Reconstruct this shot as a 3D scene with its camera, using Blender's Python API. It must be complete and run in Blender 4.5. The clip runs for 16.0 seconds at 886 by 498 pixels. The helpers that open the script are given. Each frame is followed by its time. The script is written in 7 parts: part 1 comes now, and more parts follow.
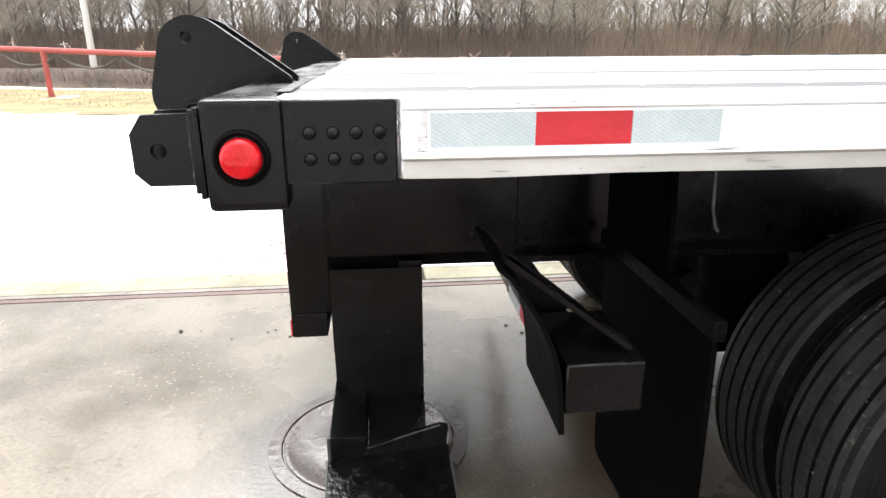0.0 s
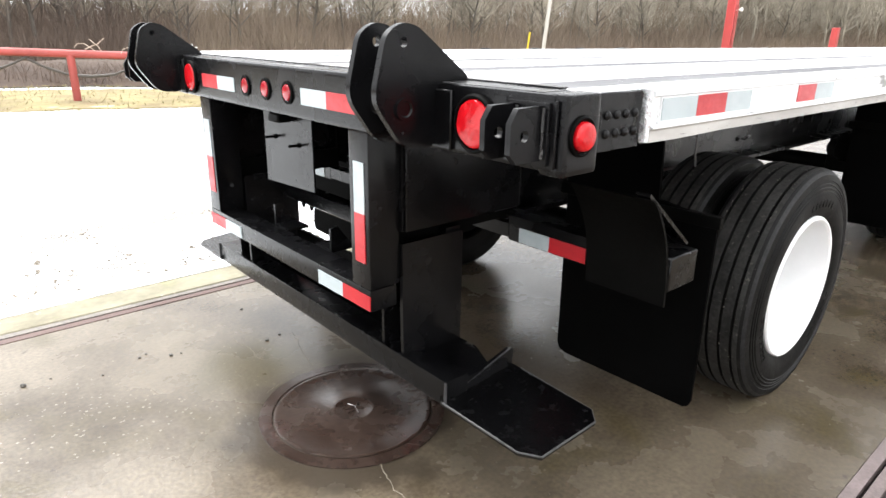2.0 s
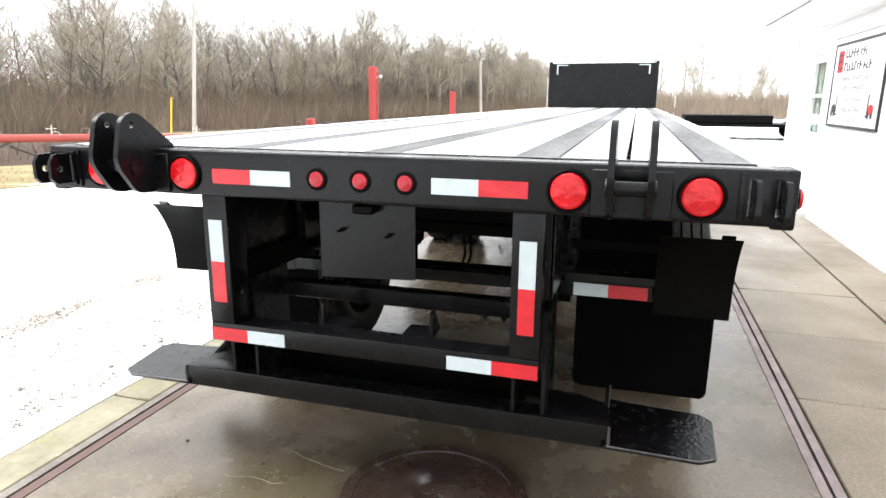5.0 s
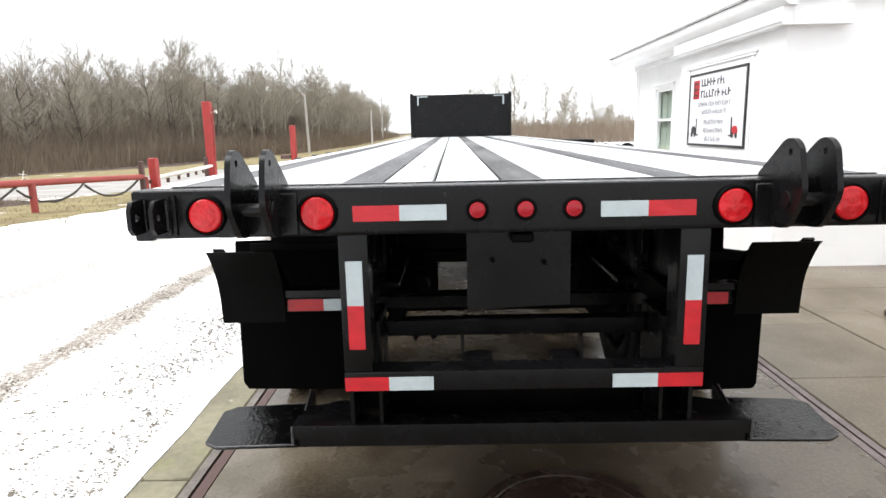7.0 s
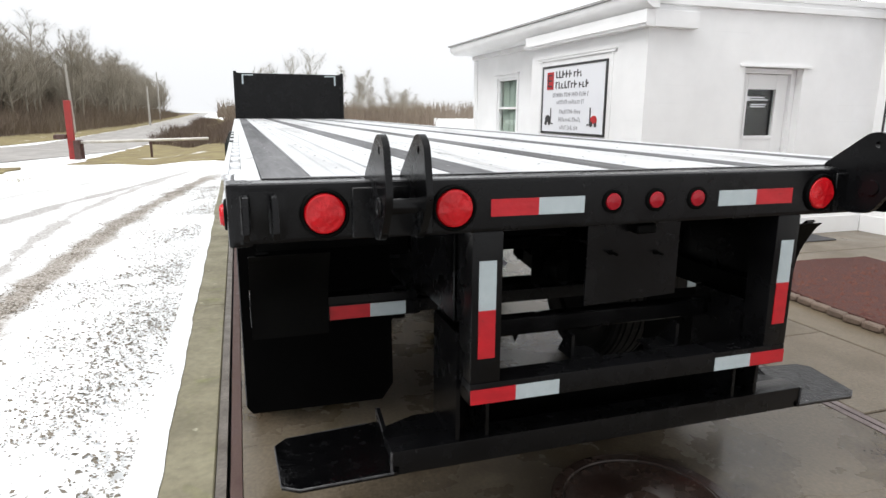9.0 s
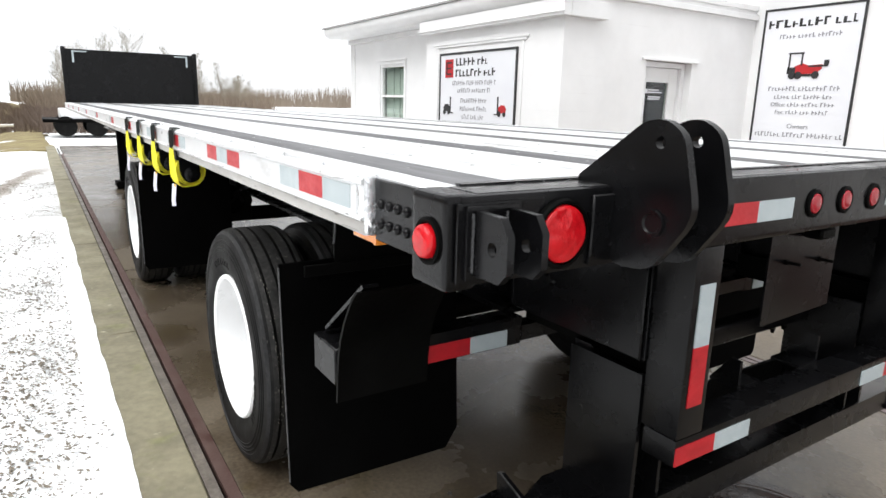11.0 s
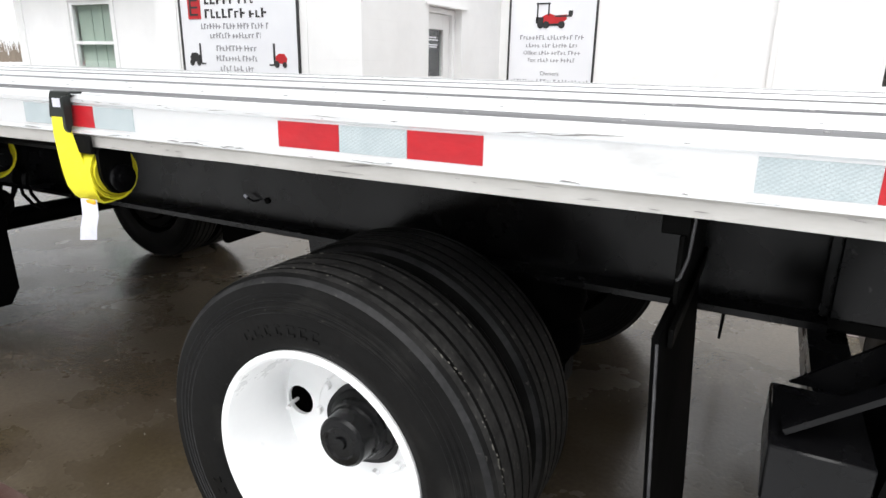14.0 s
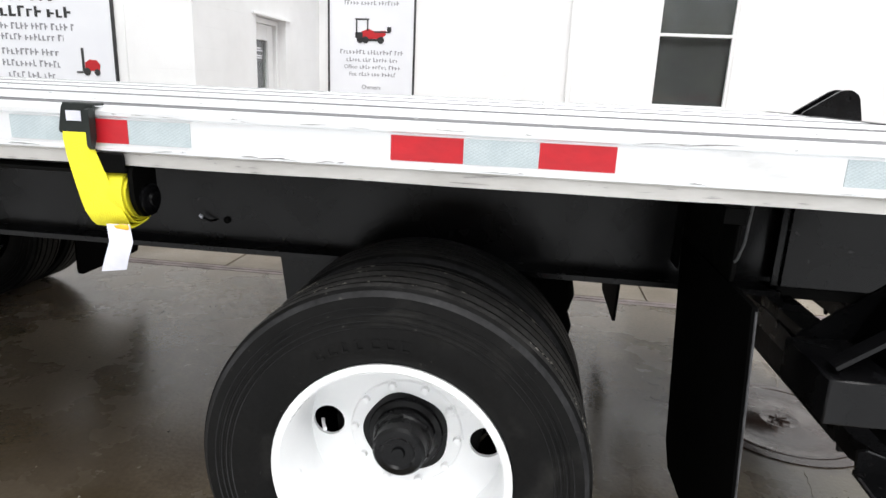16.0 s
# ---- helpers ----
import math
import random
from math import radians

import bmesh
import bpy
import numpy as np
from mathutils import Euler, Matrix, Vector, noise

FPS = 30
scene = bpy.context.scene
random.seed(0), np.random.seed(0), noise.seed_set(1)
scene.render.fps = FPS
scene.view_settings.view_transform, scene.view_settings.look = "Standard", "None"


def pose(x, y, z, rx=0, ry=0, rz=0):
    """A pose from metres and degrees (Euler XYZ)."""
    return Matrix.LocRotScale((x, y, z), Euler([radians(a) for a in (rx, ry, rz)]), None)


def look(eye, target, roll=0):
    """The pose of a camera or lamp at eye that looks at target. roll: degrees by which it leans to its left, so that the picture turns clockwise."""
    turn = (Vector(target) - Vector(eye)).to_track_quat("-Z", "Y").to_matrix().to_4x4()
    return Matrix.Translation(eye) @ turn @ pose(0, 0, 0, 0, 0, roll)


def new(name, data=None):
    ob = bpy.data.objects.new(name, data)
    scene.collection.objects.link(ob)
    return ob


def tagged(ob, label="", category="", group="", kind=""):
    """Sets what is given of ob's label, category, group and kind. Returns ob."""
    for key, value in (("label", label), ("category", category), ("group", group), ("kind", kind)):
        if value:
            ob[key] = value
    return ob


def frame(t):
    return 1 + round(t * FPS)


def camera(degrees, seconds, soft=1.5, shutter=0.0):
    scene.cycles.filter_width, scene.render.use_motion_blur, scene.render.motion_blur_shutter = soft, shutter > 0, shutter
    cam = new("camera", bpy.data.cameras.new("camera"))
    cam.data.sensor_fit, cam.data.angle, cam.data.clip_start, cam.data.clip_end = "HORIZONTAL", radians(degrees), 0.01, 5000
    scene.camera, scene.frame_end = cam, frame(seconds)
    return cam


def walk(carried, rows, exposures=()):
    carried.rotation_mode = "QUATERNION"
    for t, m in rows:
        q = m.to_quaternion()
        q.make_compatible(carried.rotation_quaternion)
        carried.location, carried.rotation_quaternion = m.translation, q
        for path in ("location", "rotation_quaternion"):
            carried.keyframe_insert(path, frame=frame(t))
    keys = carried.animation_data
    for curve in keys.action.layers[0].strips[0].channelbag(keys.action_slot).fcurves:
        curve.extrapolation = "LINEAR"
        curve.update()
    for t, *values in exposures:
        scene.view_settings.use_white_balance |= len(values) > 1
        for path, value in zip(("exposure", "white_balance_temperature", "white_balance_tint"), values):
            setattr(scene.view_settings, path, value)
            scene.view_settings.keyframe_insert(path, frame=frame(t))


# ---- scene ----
cam = camera(70.5, 16.0)
PATH = [
    (0, (0.264, -2.219, 1.398), (0.448, -0.327, 0.775), -0.3),
    (0.5, (-0.101, -2.265, 1.417), (0.501, -0.464, 0.789), -0.2),
    (1, (-0.387, -2.207, 1.411), (0.43, -0.49, 0.791), 0.3),
    (1.5, (-0.685, -2.094, 1.412), (0.367, -0.501, 0.816), 1.7),
    (2, (-0.986, -2.055, 1.434), (0.261, -0.635, 0.781), 1.0),
    (2.5, (-1.182, -1.869, 1.404), (0.131, -0.478, 0.822), 0.4),
    (3, (-1.314, -1.638, 1.422), (0.135, -0.385, 0.847), 0.8),
    (3.5, (-1.457, -1.429, 1.465), (0.219, -0.462, 0.96), -1.2),
    (3.7, (-1.523, -1.358, 1.479), (0.172, -0.42, 0.983), -1.0),
    (5.8, (-1.969, -0.47, 1.504), (-0.05, -0.101, 1.076), 0.8),
    (6, (-1.977, -0.365, 1.487), (-0.056, 0.0, 1.069), 0.9),
    (6.5, (-1.979, -0.063, 1.49), (-0.049, 0.278, 1.089), -1.1),
    (7, (-2.019, 0.229, 1.499), (-0.054, 0.265, 1.126), -1.3),
    (7.5, (-2.016, 0.495, 1.512), (-0.057, 0.435, 1.115), 0.2),
    (8, (-1.883, 0.748, 1.494), (0.077, 0.603, 1.124), -1.6),
    (8.5, (-1.765, 0.992, 1.502), (0.168, 0.643, 1.126), -0.6),
    (9, (-1.669, 1.242, 1.508), (0.19, 0.641, 1.081), 0.4),
    (9.2, (-1.603, 1.311, 1.501), (0.237, 0.651, 1.079), 1.7),
    (11.3, (-0.687, 1.864, 1.454), (0.859, 0.677, 1.003), 1.2),
    (11.5, (-0.584, 1.879, 1.445), (0.876, 0.592, 0.985), 1.1),
    (12, (-0.299, 1.973, 1.458), (0.949, 0.509, 0.911), -0.7),
    (12.5, (0.044, 1.997, 1.428), (1.293, 0.521, 0.92), -1.4),
    (13, (0.342, 2.008, 1.44), (1.53, 0.499, 0.881), -0.7),
    (13.5, (0.585, 2.155, 1.398), (1.528, 0.494, 0.804), -1.0),
    (14, (0.798, 2.248, 1.416), (1.676, 0.544, 0.846), 1.1),
    (14.5, (1.052, 2.268, 1.38), (1.867, 0.535, 0.804), -1.0),
    (15, (1.178, 2.326, 1.398), (1.878, 0.544, 0.822), -0.7),
    (15.5, (1.271, 2.453, 1.404), (1.592, 0.554, 0.863), -0.2),
    (16, (1.385, 2.527, 1.406), (1.634, 0.61, 0.893), 2.5),
]
EXPOSURES = [(0.0, 1.0), (1.0, 0.90), (2.0, 0.98), (3.0, 1.0), (3.5, 1.02), (6.0, 0.66), (7.0, 0.27), (8.0, -0.08), (9.0, -0.26), (11.5, -0.06), (13.0, -0.08), (16.0, -0.10)]
walk(cam, [(t, look(eye, target, roll)) for t, eye, target, roll in PATH], EXPOSURES)

# ---- sky and sun: a bright overcast winter day ----
world = bpy.data.worlds.new("overcast")
scene.world = world
world.use_nodes = True
wn, wl = world.node_tree.nodes, world.node_tree.links
wn.clear()
sky = wn.new("ShaderNodeTexSky")
sky.sky_type = "NISHITA"
sky.sun_disc = False
sky.sun_elevation = radians(58)
sky.sun_rotation = radians(200)
sky.air_density, sky.dust_density, sky.ozone_density = 1.0, 6.0, 1.0
grey = wn.new("ShaderNodeHueSaturation")
grey.inputs["Saturation"].default_value = 0.1
cloud = wn.new("ShaderNodeMix")
cloud.data_type = "RGBA"
cloud.inputs["Factor"].default_value = 0.72
cloud.inputs["B"].default_value = (11.4, 11.6, 11.9, 1)
air = wn.new("ShaderNodeBackground")
air.inputs["Strength"].default_value = 0.138
wout = wn.new("ShaderNodeOutputWorld")
wl.new(sky.outputs["Color"], grey.inputs["Color"])
wl.new(grey.outputs["Color"], cloud.inputs["A"])
wl.new(cloud.outputs["Result"], air.inputs["Color"])
wl.new(air.outputs["Background"], wout.inputs["Surface"])

sun = new("sun", bpy.data.lights.new("sun", "SUN"))
sun.data.energy, sun.data.angle, sun.data.color = 3.4, radians(45), (1.0, 0.99, 0.98)
sun.matrix_world = look((0, 0, 30), (4, -18, 0))

# ---- building helpers ----
def finish(bm, name, material):
    bmesh.ops.recalc_face_normals(bm, faces=bm.faces)
    for f in bm.faces:
        f.smooth = True
    for e in bm.edges:
        e.smooth = len(e.link_faces) == 2 and e.calc_face_angle(0) < 0.62
    me = bpy.data.meshes.new(name)
    bm.to_mesh(me)
    bm.free()
    for m in material if isinstance(material, (list, tuple)) else (material,):
        me.materials.append(m)
    return me


def part(name, bm, material, parent, label="", m=None):
    """One mesh object under a thing or a part. bm may be a finished mesh."""
    me = finish(bm, name, material) if isinstance(bm, bmesh.types.BMesh) else bm
    ob = new(name, me)
    ob.parent = parent
    if m is not None:
        ob.matrix_local = m
    if label:
        tagged(ob, label)
    return ob


def thing(name, label, category, group="", kind="", m=None):
    ob = new(name)
    ob.empty_display_size = 0.2
    if m is not None:
        ob.matrix_world = m
    return tagged(ob, label, category, group, kind)


def solid(name, bm, material, label, category, group="", kind="", m=None):
    ob = new(name, finish(bm, name, material) if isinstance(bm, bmesh.types.BMesh) else bm)
    if m is not None:
        ob.matrix_world = m
    return tagged(ob, label, category, group, kind)


def mesh():
    return bmesh.new()


def box(bm, x0, x1, y0, y1, z0, z1, bevel=0.0, seg=1):
    m = Matrix.Translation(((x0 + x1) / 2, (y0 + y1) / 2, (z0 + z1) / 2)) @ Matrix.Diagonal((abs(x1 - x0), abs(y1 - y0), abs(z1 - z0), 1))
    vs = bmesh.ops.create_cube(bm, size=1, matrix=m)["verts"]
    if bevel:
        es = list({e for v in vs for e in v.link_edges})
        bmesh.ops.bevel(bm, geom=es, offset=bevel, segments=seg, affect="EDGES", profile=0.7)
    return bm


def place(axis, a, u, v):
    """A point from its place along an axis and the two others in order."""
    return {"x": (a, u, v), "y": (u, a, v), "z": (u, v, a)}[axis]


def prism(bm, pts, axis, a0, a1):
    """A closed outline drawn out along an axis."""
    lo = [bm.verts.new(place(axis, a0, u, v)) for u, v in pts]
    hi = [bm.verts.new(place(axis, a1, u, v)) for u, v in pts]
    bm.faces.new(lo)
    bm.faces.new(hi[::-1])
    n = len(pts)
    for i in range(n):
        bm.faces.new((lo[i], hi[i], hi[(i + 1) % n], lo[(i + 1) % n]))
    return bm


def circle(u, v, r, n=20):
    return [(u + r * math.cos(2 * math.pi * i / n), v + r * math.sin(2 * math.pi * i / n)) for i in range(n)]


def plate(bm, outline, holes, axis, a0, a1):
    """A flat plate with holes through it: (u, v, radius) or a list of corners."""
    es = []
    for loop in [outline] + [h if isinstance(h, list) else circle(*h) for h in holes]:
        vs = [bm.verts.new(place(axis, a0, u, v)) for u, v in loop]
        es += [bm.edges.new((vs[i], vs[(i + 1) % len(vs)])) for i in range(len(vs))]
    fs = [g for g in bmesh.ops.triangle_fill(bm, edges=es, use_beauty=True)["geom"] if isinstance(g, bmesh.types.BMFace)]
    out = bmesh.ops.extrude_face_region(bm, geom=fs)["geom"]
    bmesh.ops.translate(bm, verts=[g for g in out if isinstance(g, bmesh.types.BMVert)], vec=place(axis, a1 - a0, 0, 0))
    return bm


def rounded(pts, r, n=4):
    """The outline with its corners rounded."""
    out = []
    for i, p in enumerate(pts):
        p = Vector(p)
        a, b = Vector(pts[i - 1]) - p, Vector(pts[(i + 1) % len(pts)]) - p
        q = min(r, a.length * 0.45, b.length * 0.45)
        p0, p1 = p + a.normalized() * q, p + b.normalized() * q
        for k in range(n + 1):
            t = k / n
            w = p0 * (1 - t) ** 2 + p * 2 * t * (1 - t) + p1 * t * t
            out.append((w.x, w.y))
    return out


def lathe(bm, profile, axis, c, seg=32, closed=False, caps=True):
    """Rings of (along, radius) round an axis through c = the two other places."""
    rings = []
    for a, r in profile:
        rings.append([bm.verts.new(place(axis, a, c[0] + r * math.cos(2 * math.pi * i / seg), c[1] + r * math.sin(2 * math.pi * i / seg))) for i in range(seg)])
    pairs = list(zip(rings, rings[1:])) + ([(rings[-1], rings[0])] if closed else [])
    for p, q in pairs:
        for i in range(seg):
            j = (i + 1) % seg
            bm.faces.new((p[i], p[j], q[j], q[i]))
    if caps and not closed:
        bm.faces.new(rings[0][::-1])
        bm.faces.new(rings[-1])
    return bm


def tube(bm, pts, radii, seg=8, caps=True):
    """A round bar along points, with a radius for each."""
    pts = [Vector(p) for p in pts]
    if not isinstance(radii, (list, tuple)):
        radii = [radii] * len(pts)
    rings, side = [], None
    for i, p in enumerate(pts):
        d = (pts[min(i + 1, len(pts) - 1)] - pts[max(i - 1, 0)]).normalized()
        ref = side if side is not None else (Vector((0, 0, 1)) if abs(d.z) < 0.9 else Vector((1, 0, 0)))
        side = (ref - d * ref.dot(d)).normalized()
        up = d.cross(side)
        rings.append([bm.verts.new(p + radii[i] * (math.cos(2 * math.pi * k / seg) * side + math.sin(2 * math.pi * k / seg) * up)) for k in range(seg)])
    for p, q in zip(rings, rings[1:]):
        for i in range(seg):
            j = (i + 1) % seg
            bm.faces.new((p[i], p[j], q[j], q[i]))
    if caps:
        bm.faces.new(rings[0][::-1])
        bm.faces.new(rings[-1])
    return bm


def ribbon(bm, pts, across, thick, normal):
    """A flat band along points; across: half its width as a vector for each point."""
    rows = []
    for p, a, n in zip(pts, across, normal):
        p, a, n = Vector(p), Vector(a), Vector(n) * thick / 2
        rows.append([bm.verts.new(q) for q in (p - a - n, p + a - n, p + a + n, p - a + n)])
    for p, q in zip(rows, rows[1:]):
        for i in range(4):
            bm.faces.new((p[i], p[(i + 1) % 4], q[(i + 1) % 4], q[i]))
    bm.faces.new(rows[0][::-1])
    bm.faces.new(rows[-1])
    return bm

# ---- materials ----
def surface(name, a, b, scale=3.0, rough=(0.5, 0.7), metal=0.0, bump=0.1, fine=80.0, stretch=(1, 1, 1), spec=0.5, speck=None, sharp=(0.35, 0.65), coat=0.0, per_piece=0.0, dist=0.01, stain=None, grain=0.0):
    """Two tones mixed by a large noise, with roughness and relief from a fine one; speck: (colour, amount, scale)."""
    m = bpy.data.materials.new(name)
    m.use_nodes = True
    n, l = m.node_tree.nodes, m.node_tree.links
    bsdf = n["Principled BSDF"]
    co = n.new("ShaderNodeTexCoord")
    mp = n.new("ShaderNodeMapping")
    mp.inputs["Scale"].default_value = stretch
    l.new(co.outputs["Object"], mp.inputs["Vector"])
    big = n.new("ShaderNodeTexNoise")
    big.inputs["Scale"].default_value, big.inputs["Detail"].default_value, big.inputs["Roughness"].default_value = scale, 6, 0.6
    l.new(mp.outputs["Vector"], big.inputs["Vector"])
    ramp = n.new("ShaderNodeMapRange")
    ramp.inputs["From Min"].default_value, ramp.inputs["From Max"].default_value = sharp
    l.new(big.outputs["Fac"], ramp.inputs["Value"])
    mix = n.new("ShaderNodeMix")
    mix.data_type = "RGBA"
    mix.inputs["A"].default_value, mix.inputs["B"].default_value = (*a, 1), (*b, 1)
    l.new(ramp.outputs["Result"], mix.inputs["Factor"])
    colour = mix.outputs["Result"]
    small = n.new("ShaderNodeTexNoise")
    small.inputs["Scale"].default_value, small.inputs["Detail"].default_value = fine, 4
    l.new(mp.outputs["Vector"], small.inputs["Vector"])
    if speck:
        dots = n.new("ShaderNodeTexNoise")
        dots.inputs["Scale"].default_value, dots.inputs["Detail"].default_value = speck[2], 3
        l.new(mp.outputs["Vector"], dots.inputs["Vector"])
        cut = n.new("ShaderNodeMapRange")
        cut.inputs["From Min"].default_value, cut.inputs["From Max"].default_value = speck[1], speck[1] + 0.06
        l.new(dots.outputs["Fac"], cut.inputs["Value"])
        over = n.new("ShaderNodeMix")
        over.data_type = "RGBA"
        over.inputs["B"].default_value = (*speck[0], 1)
        l.new(cut.outputs["Result"], over.inputs["Factor"])
        l.new(colour, over.inputs["A"])
        colour = over.outputs["Result"]
    if stain:
        blot = n.new("ShaderNodeTexNoise")
        blot.inputs["Scale"].default_value, blot.inputs["Detail"].default_value, blot.inputs["Distortion"].default_value = stain[2], 5, 0.6
        l.new(mp.outputs["Vector"], blot.inputs["Vector"])
        soft = n.new("ShaderNodeMapRange")
        soft.inputs["From Min"].default_value, soft.inputs["From Max"].default_value, soft.inputs["To Max"].default_value = stain[1], stain[1] + 0.16, 0.8
        l.new(blot.outputs["Fac"], soft.inputs["Value"])
        wet = n.new("ShaderNodeMix")
        wet.data_type = "RGBA"
        wet.inputs["B"].default_value = (*stain[0], 1)
        l.new(soft.outputs["Result"], wet.inputs["Factor"])
        l.new(colour, wet.inputs["A"])
        colour = wet.outputs["Result"]
    if grain:
        g = n.new("ShaderNodeMapRange")
        g.inputs["From Min"].default_value, g.inputs["From Max"].default_value = 0.32, 0.68
        g.inputs["To Min"].default_value, g.inputs["To Max"].default_value = 1 - grain, 1 + grain
        l.new(small.outputs["Fac"], g.inputs["Value"])
        gh = n.new("ShaderNodeHueSaturation")
        l.new(g.outputs["Result"], gh.inputs["Value"])
        l.new(colour, gh.inputs["Color"])
        colour = gh.outputs["Color"]
    if per_piece:
        info = n.new("ShaderNodeObjectInfo")
        vary = n.new("ShaderNodeMapRange")
        vary.inputs["To Min"].default_value, vary.inputs["To Max"].default_value = 1 - per_piece, 1 + per_piece
        l.new(info.outputs["Random"], vary.inputs["Value"])
        hs = n.new("ShaderNodeHueSaturation")
        l.new(vary.outputs["Result"], hs.inputs["Value"])
        l.new(colour, hs.inputs["Color"])
        colour = hs.outputs["Color"]
    l.new(colour, bsdf.inputs["Base Color"])
    rr = n.new("ShaderNodeMapRange")
    rr.inputs["From Min"].default_value, rr.inputs["From Max"].default_value = 0.3, 0.7
    rr.inputs["To Min"].default_value, rr.inputs["To Max"].default_value = rough
    l.new(big.outputs["Fac"], rr.inputs["Value"])
    l.new(rr.outputs["Result"], bsdf.inputs["Roughness"])
    bsdf.inputs["Metallic"].default_value = metal
    bsdf.inputs["Specular IOR Level"].default_value = spec
    bsdf.inputs["Coat Weight"].default_value = coat
    bsdf.inputs["Coat Roughness"].default_value = 0.15
    if bump:
        bp = n.new("ShaderNodeBump")
        bp.inputs["Strength"].default_value, bp.inputs["Distance"].default_value = bump, dist
        l.new(small.outputs["Fac"], bp.inputs["Height"])
        l.new(bp.outputs["Normal"], bsdf.inputs["Normal"])
    return m


BLACK = surface("black_paint", (0.0022, 0.0022, 0.0025), (0.0050, 0.0050, 0.0056), 5, (0.19, 0.33), bump=0.04, fine=45, spec=0.195, speck=((0.035, 0.035, 0.036), 0.73, 26))
BLACK_ROUGH = surface("chassis_black", (0.0008, 0.0008, 0.0008), (0.0025, 0.0025, 0.0023), 4, (0.42, 0.65), bump=0.15, fine=50, spec=0.05)
STEP_GRIP = surface("wet_black_grip", (0.0012, 0.0012, 0.0014), (0.0022, 0.0022, 0.0025), 26, (0.06, 0.34), bump=0.22, fine=75, spec=0.32)
PAD_EDGE = surface("pale_edge_line", (0.02, 0.02, 0.022), (0.065, 0.065, 0.068), 30, (0.25, 0.5), bump=0.1, spec=0.4)
HOOK = surface("green_black_hook", (0.008, 0.011, 0.010), (0.014, 0.018, 0.016), 20, (0.3, 0.5), bump=0.05, spec=0.3)
RUBBER = surface("tyre_rubber", (0.0022, 0.0022, 0.0022), (0.0062, 0.006, 0.0058), 5, (0.45, 0.75), spec=0.12, bump=0.10, fine=90, speck=((0.05, 0.048, 0.044), 0.71, 60), grain=0.25, stain=((0.015, 0.0145, 0.0135), 0.54, 7))
FLAP = surface("flap_rubber", (0.001, 0.001, 0.001), (0.0022, 0.0022, 0.0022), 3, (0.7, 0.85), bump=0.08, fine=40, spec=0.02)
RUBBER_RING = surface("pale_ring_rubber", (0.010, 0.010, 0.0105), (0.026, 0.026, 0.027), 9, (0.45, 0.7), spec=0.2, bump=0.1, fine=70, speck=((0.05, 0.048, 0.045), 0.69, 40), grain=0.25)
RUBBER_WORN = surface("worn_tread_rubber", (0.013, 0.0128, 0.0125), (0.032, 0.0312, 0.030), 14, (0.5, 0.75), spec=0.2, bump=0.15, fine=70, speck=((0.07, 0.066, 0.06), 0.64, 55), grain=0.3)
TREAD_GRIT = surface("tread_grit", (0.17, 0.16, 0.14), (0.09, 0.085, 0.072), 60, (0.7, 0.9), bump=0.0)
WHEEL = surface("white_wheel_paint", (0.90, 0.905, 0.91), (0.85, 0.86, 0.865), 6, (0.25, 0.4), bump=0.03, fine=30)
ALU = surface("brushed_aluminium", (0.86, 0.87, 0.88), (0.72, 0.73, 0.74), 2.2, (0.32, 0.5), metal=0.75, bump=0.05, fine=40, stretch=(0.15, 1, 1), speck=((0.30, 0.29, 0.28), 0.675, 9), stain=((0.46, 0.45, 0.44), 0.56, 3.2))
ALU_RAIL = surface("rail_aluminium", (0.84, 0.85, 0.86), (0.76, 0.77, 0.78), 3, (0.35, 0.5), metal=0.6, bump=0.05, fine=50, stretch=(0.3, 1, 1), speck=((0.25, 0.24, 0.23), 0.675, 13), stain=((0.50, 0.49, 0.47), 0.60, 8))
BLACK_WORN = surface("worn_black_paint", (0.006, 0.006, 0.0065), (0.022, 0.022, 0.023), 9, (0.1, 0.4), bump=0.06, fine=60, spec=0.4, stretch=(1, 0.35, 1), speck=((0.20, 0.20, 0.20), 0.635, 13))
ALU_GREYER = surface("greyer_aluminium", (0.56, 0.55, 0.53), (0.38, 0.365, 0.345), 6, (0.4, 0.6), metal=0.35, bump=0.1, fine=50, stretch=(0.35, 1, 1), speck=((0.10, 0.09, 0.085), 0.655, 16))
NAILER = surface("weathered_wood", (0.15, 0.150, 0.156), (0.075, 0.076, 0.080), 2.5, (0.35, 0.75), bump=0.2, fine=60, stretch=(0.12, 1, 1), spec=0.25, speck=((0.022, 0.022, 0.024), 0.66, 9), grain=0.2)
NAILER_DARK = surface("wet_dark_wood", (0.10, 0.099, 0.099), (0.04, 0.04, 0.042), 2.5, (0.25, 0.7), bump=0.2, fine=60, stretch=(0.12, 1, 1), spec=0.3)
LENS_RED = surface("red_lens", (0.55, 0.006, 0.012), (0.40, 0.004, 0.008), 40, (0.12, 0.2), bump=0.3, fine=70, spec=0.3, coat=0.15)
MARKER_RED = surface("dark_red_lens", (0.32, 0.005, 0.014), (0.25, 0.004, 0.011), 8, (0.12, 0.2), bump=0.1, fine=45, spec=0.3, coat=0.15)
TAPE_RED = surface("red_tape", (0.47, 0.009, 0.017), (0.38, 0.007, 0.014), 25, (0.3, 0.5), bump=0.2, fine=45, stretch=(0.5, 0.5, 1), speck=((0.13, 0.006, 0.010), 0.685, 34))
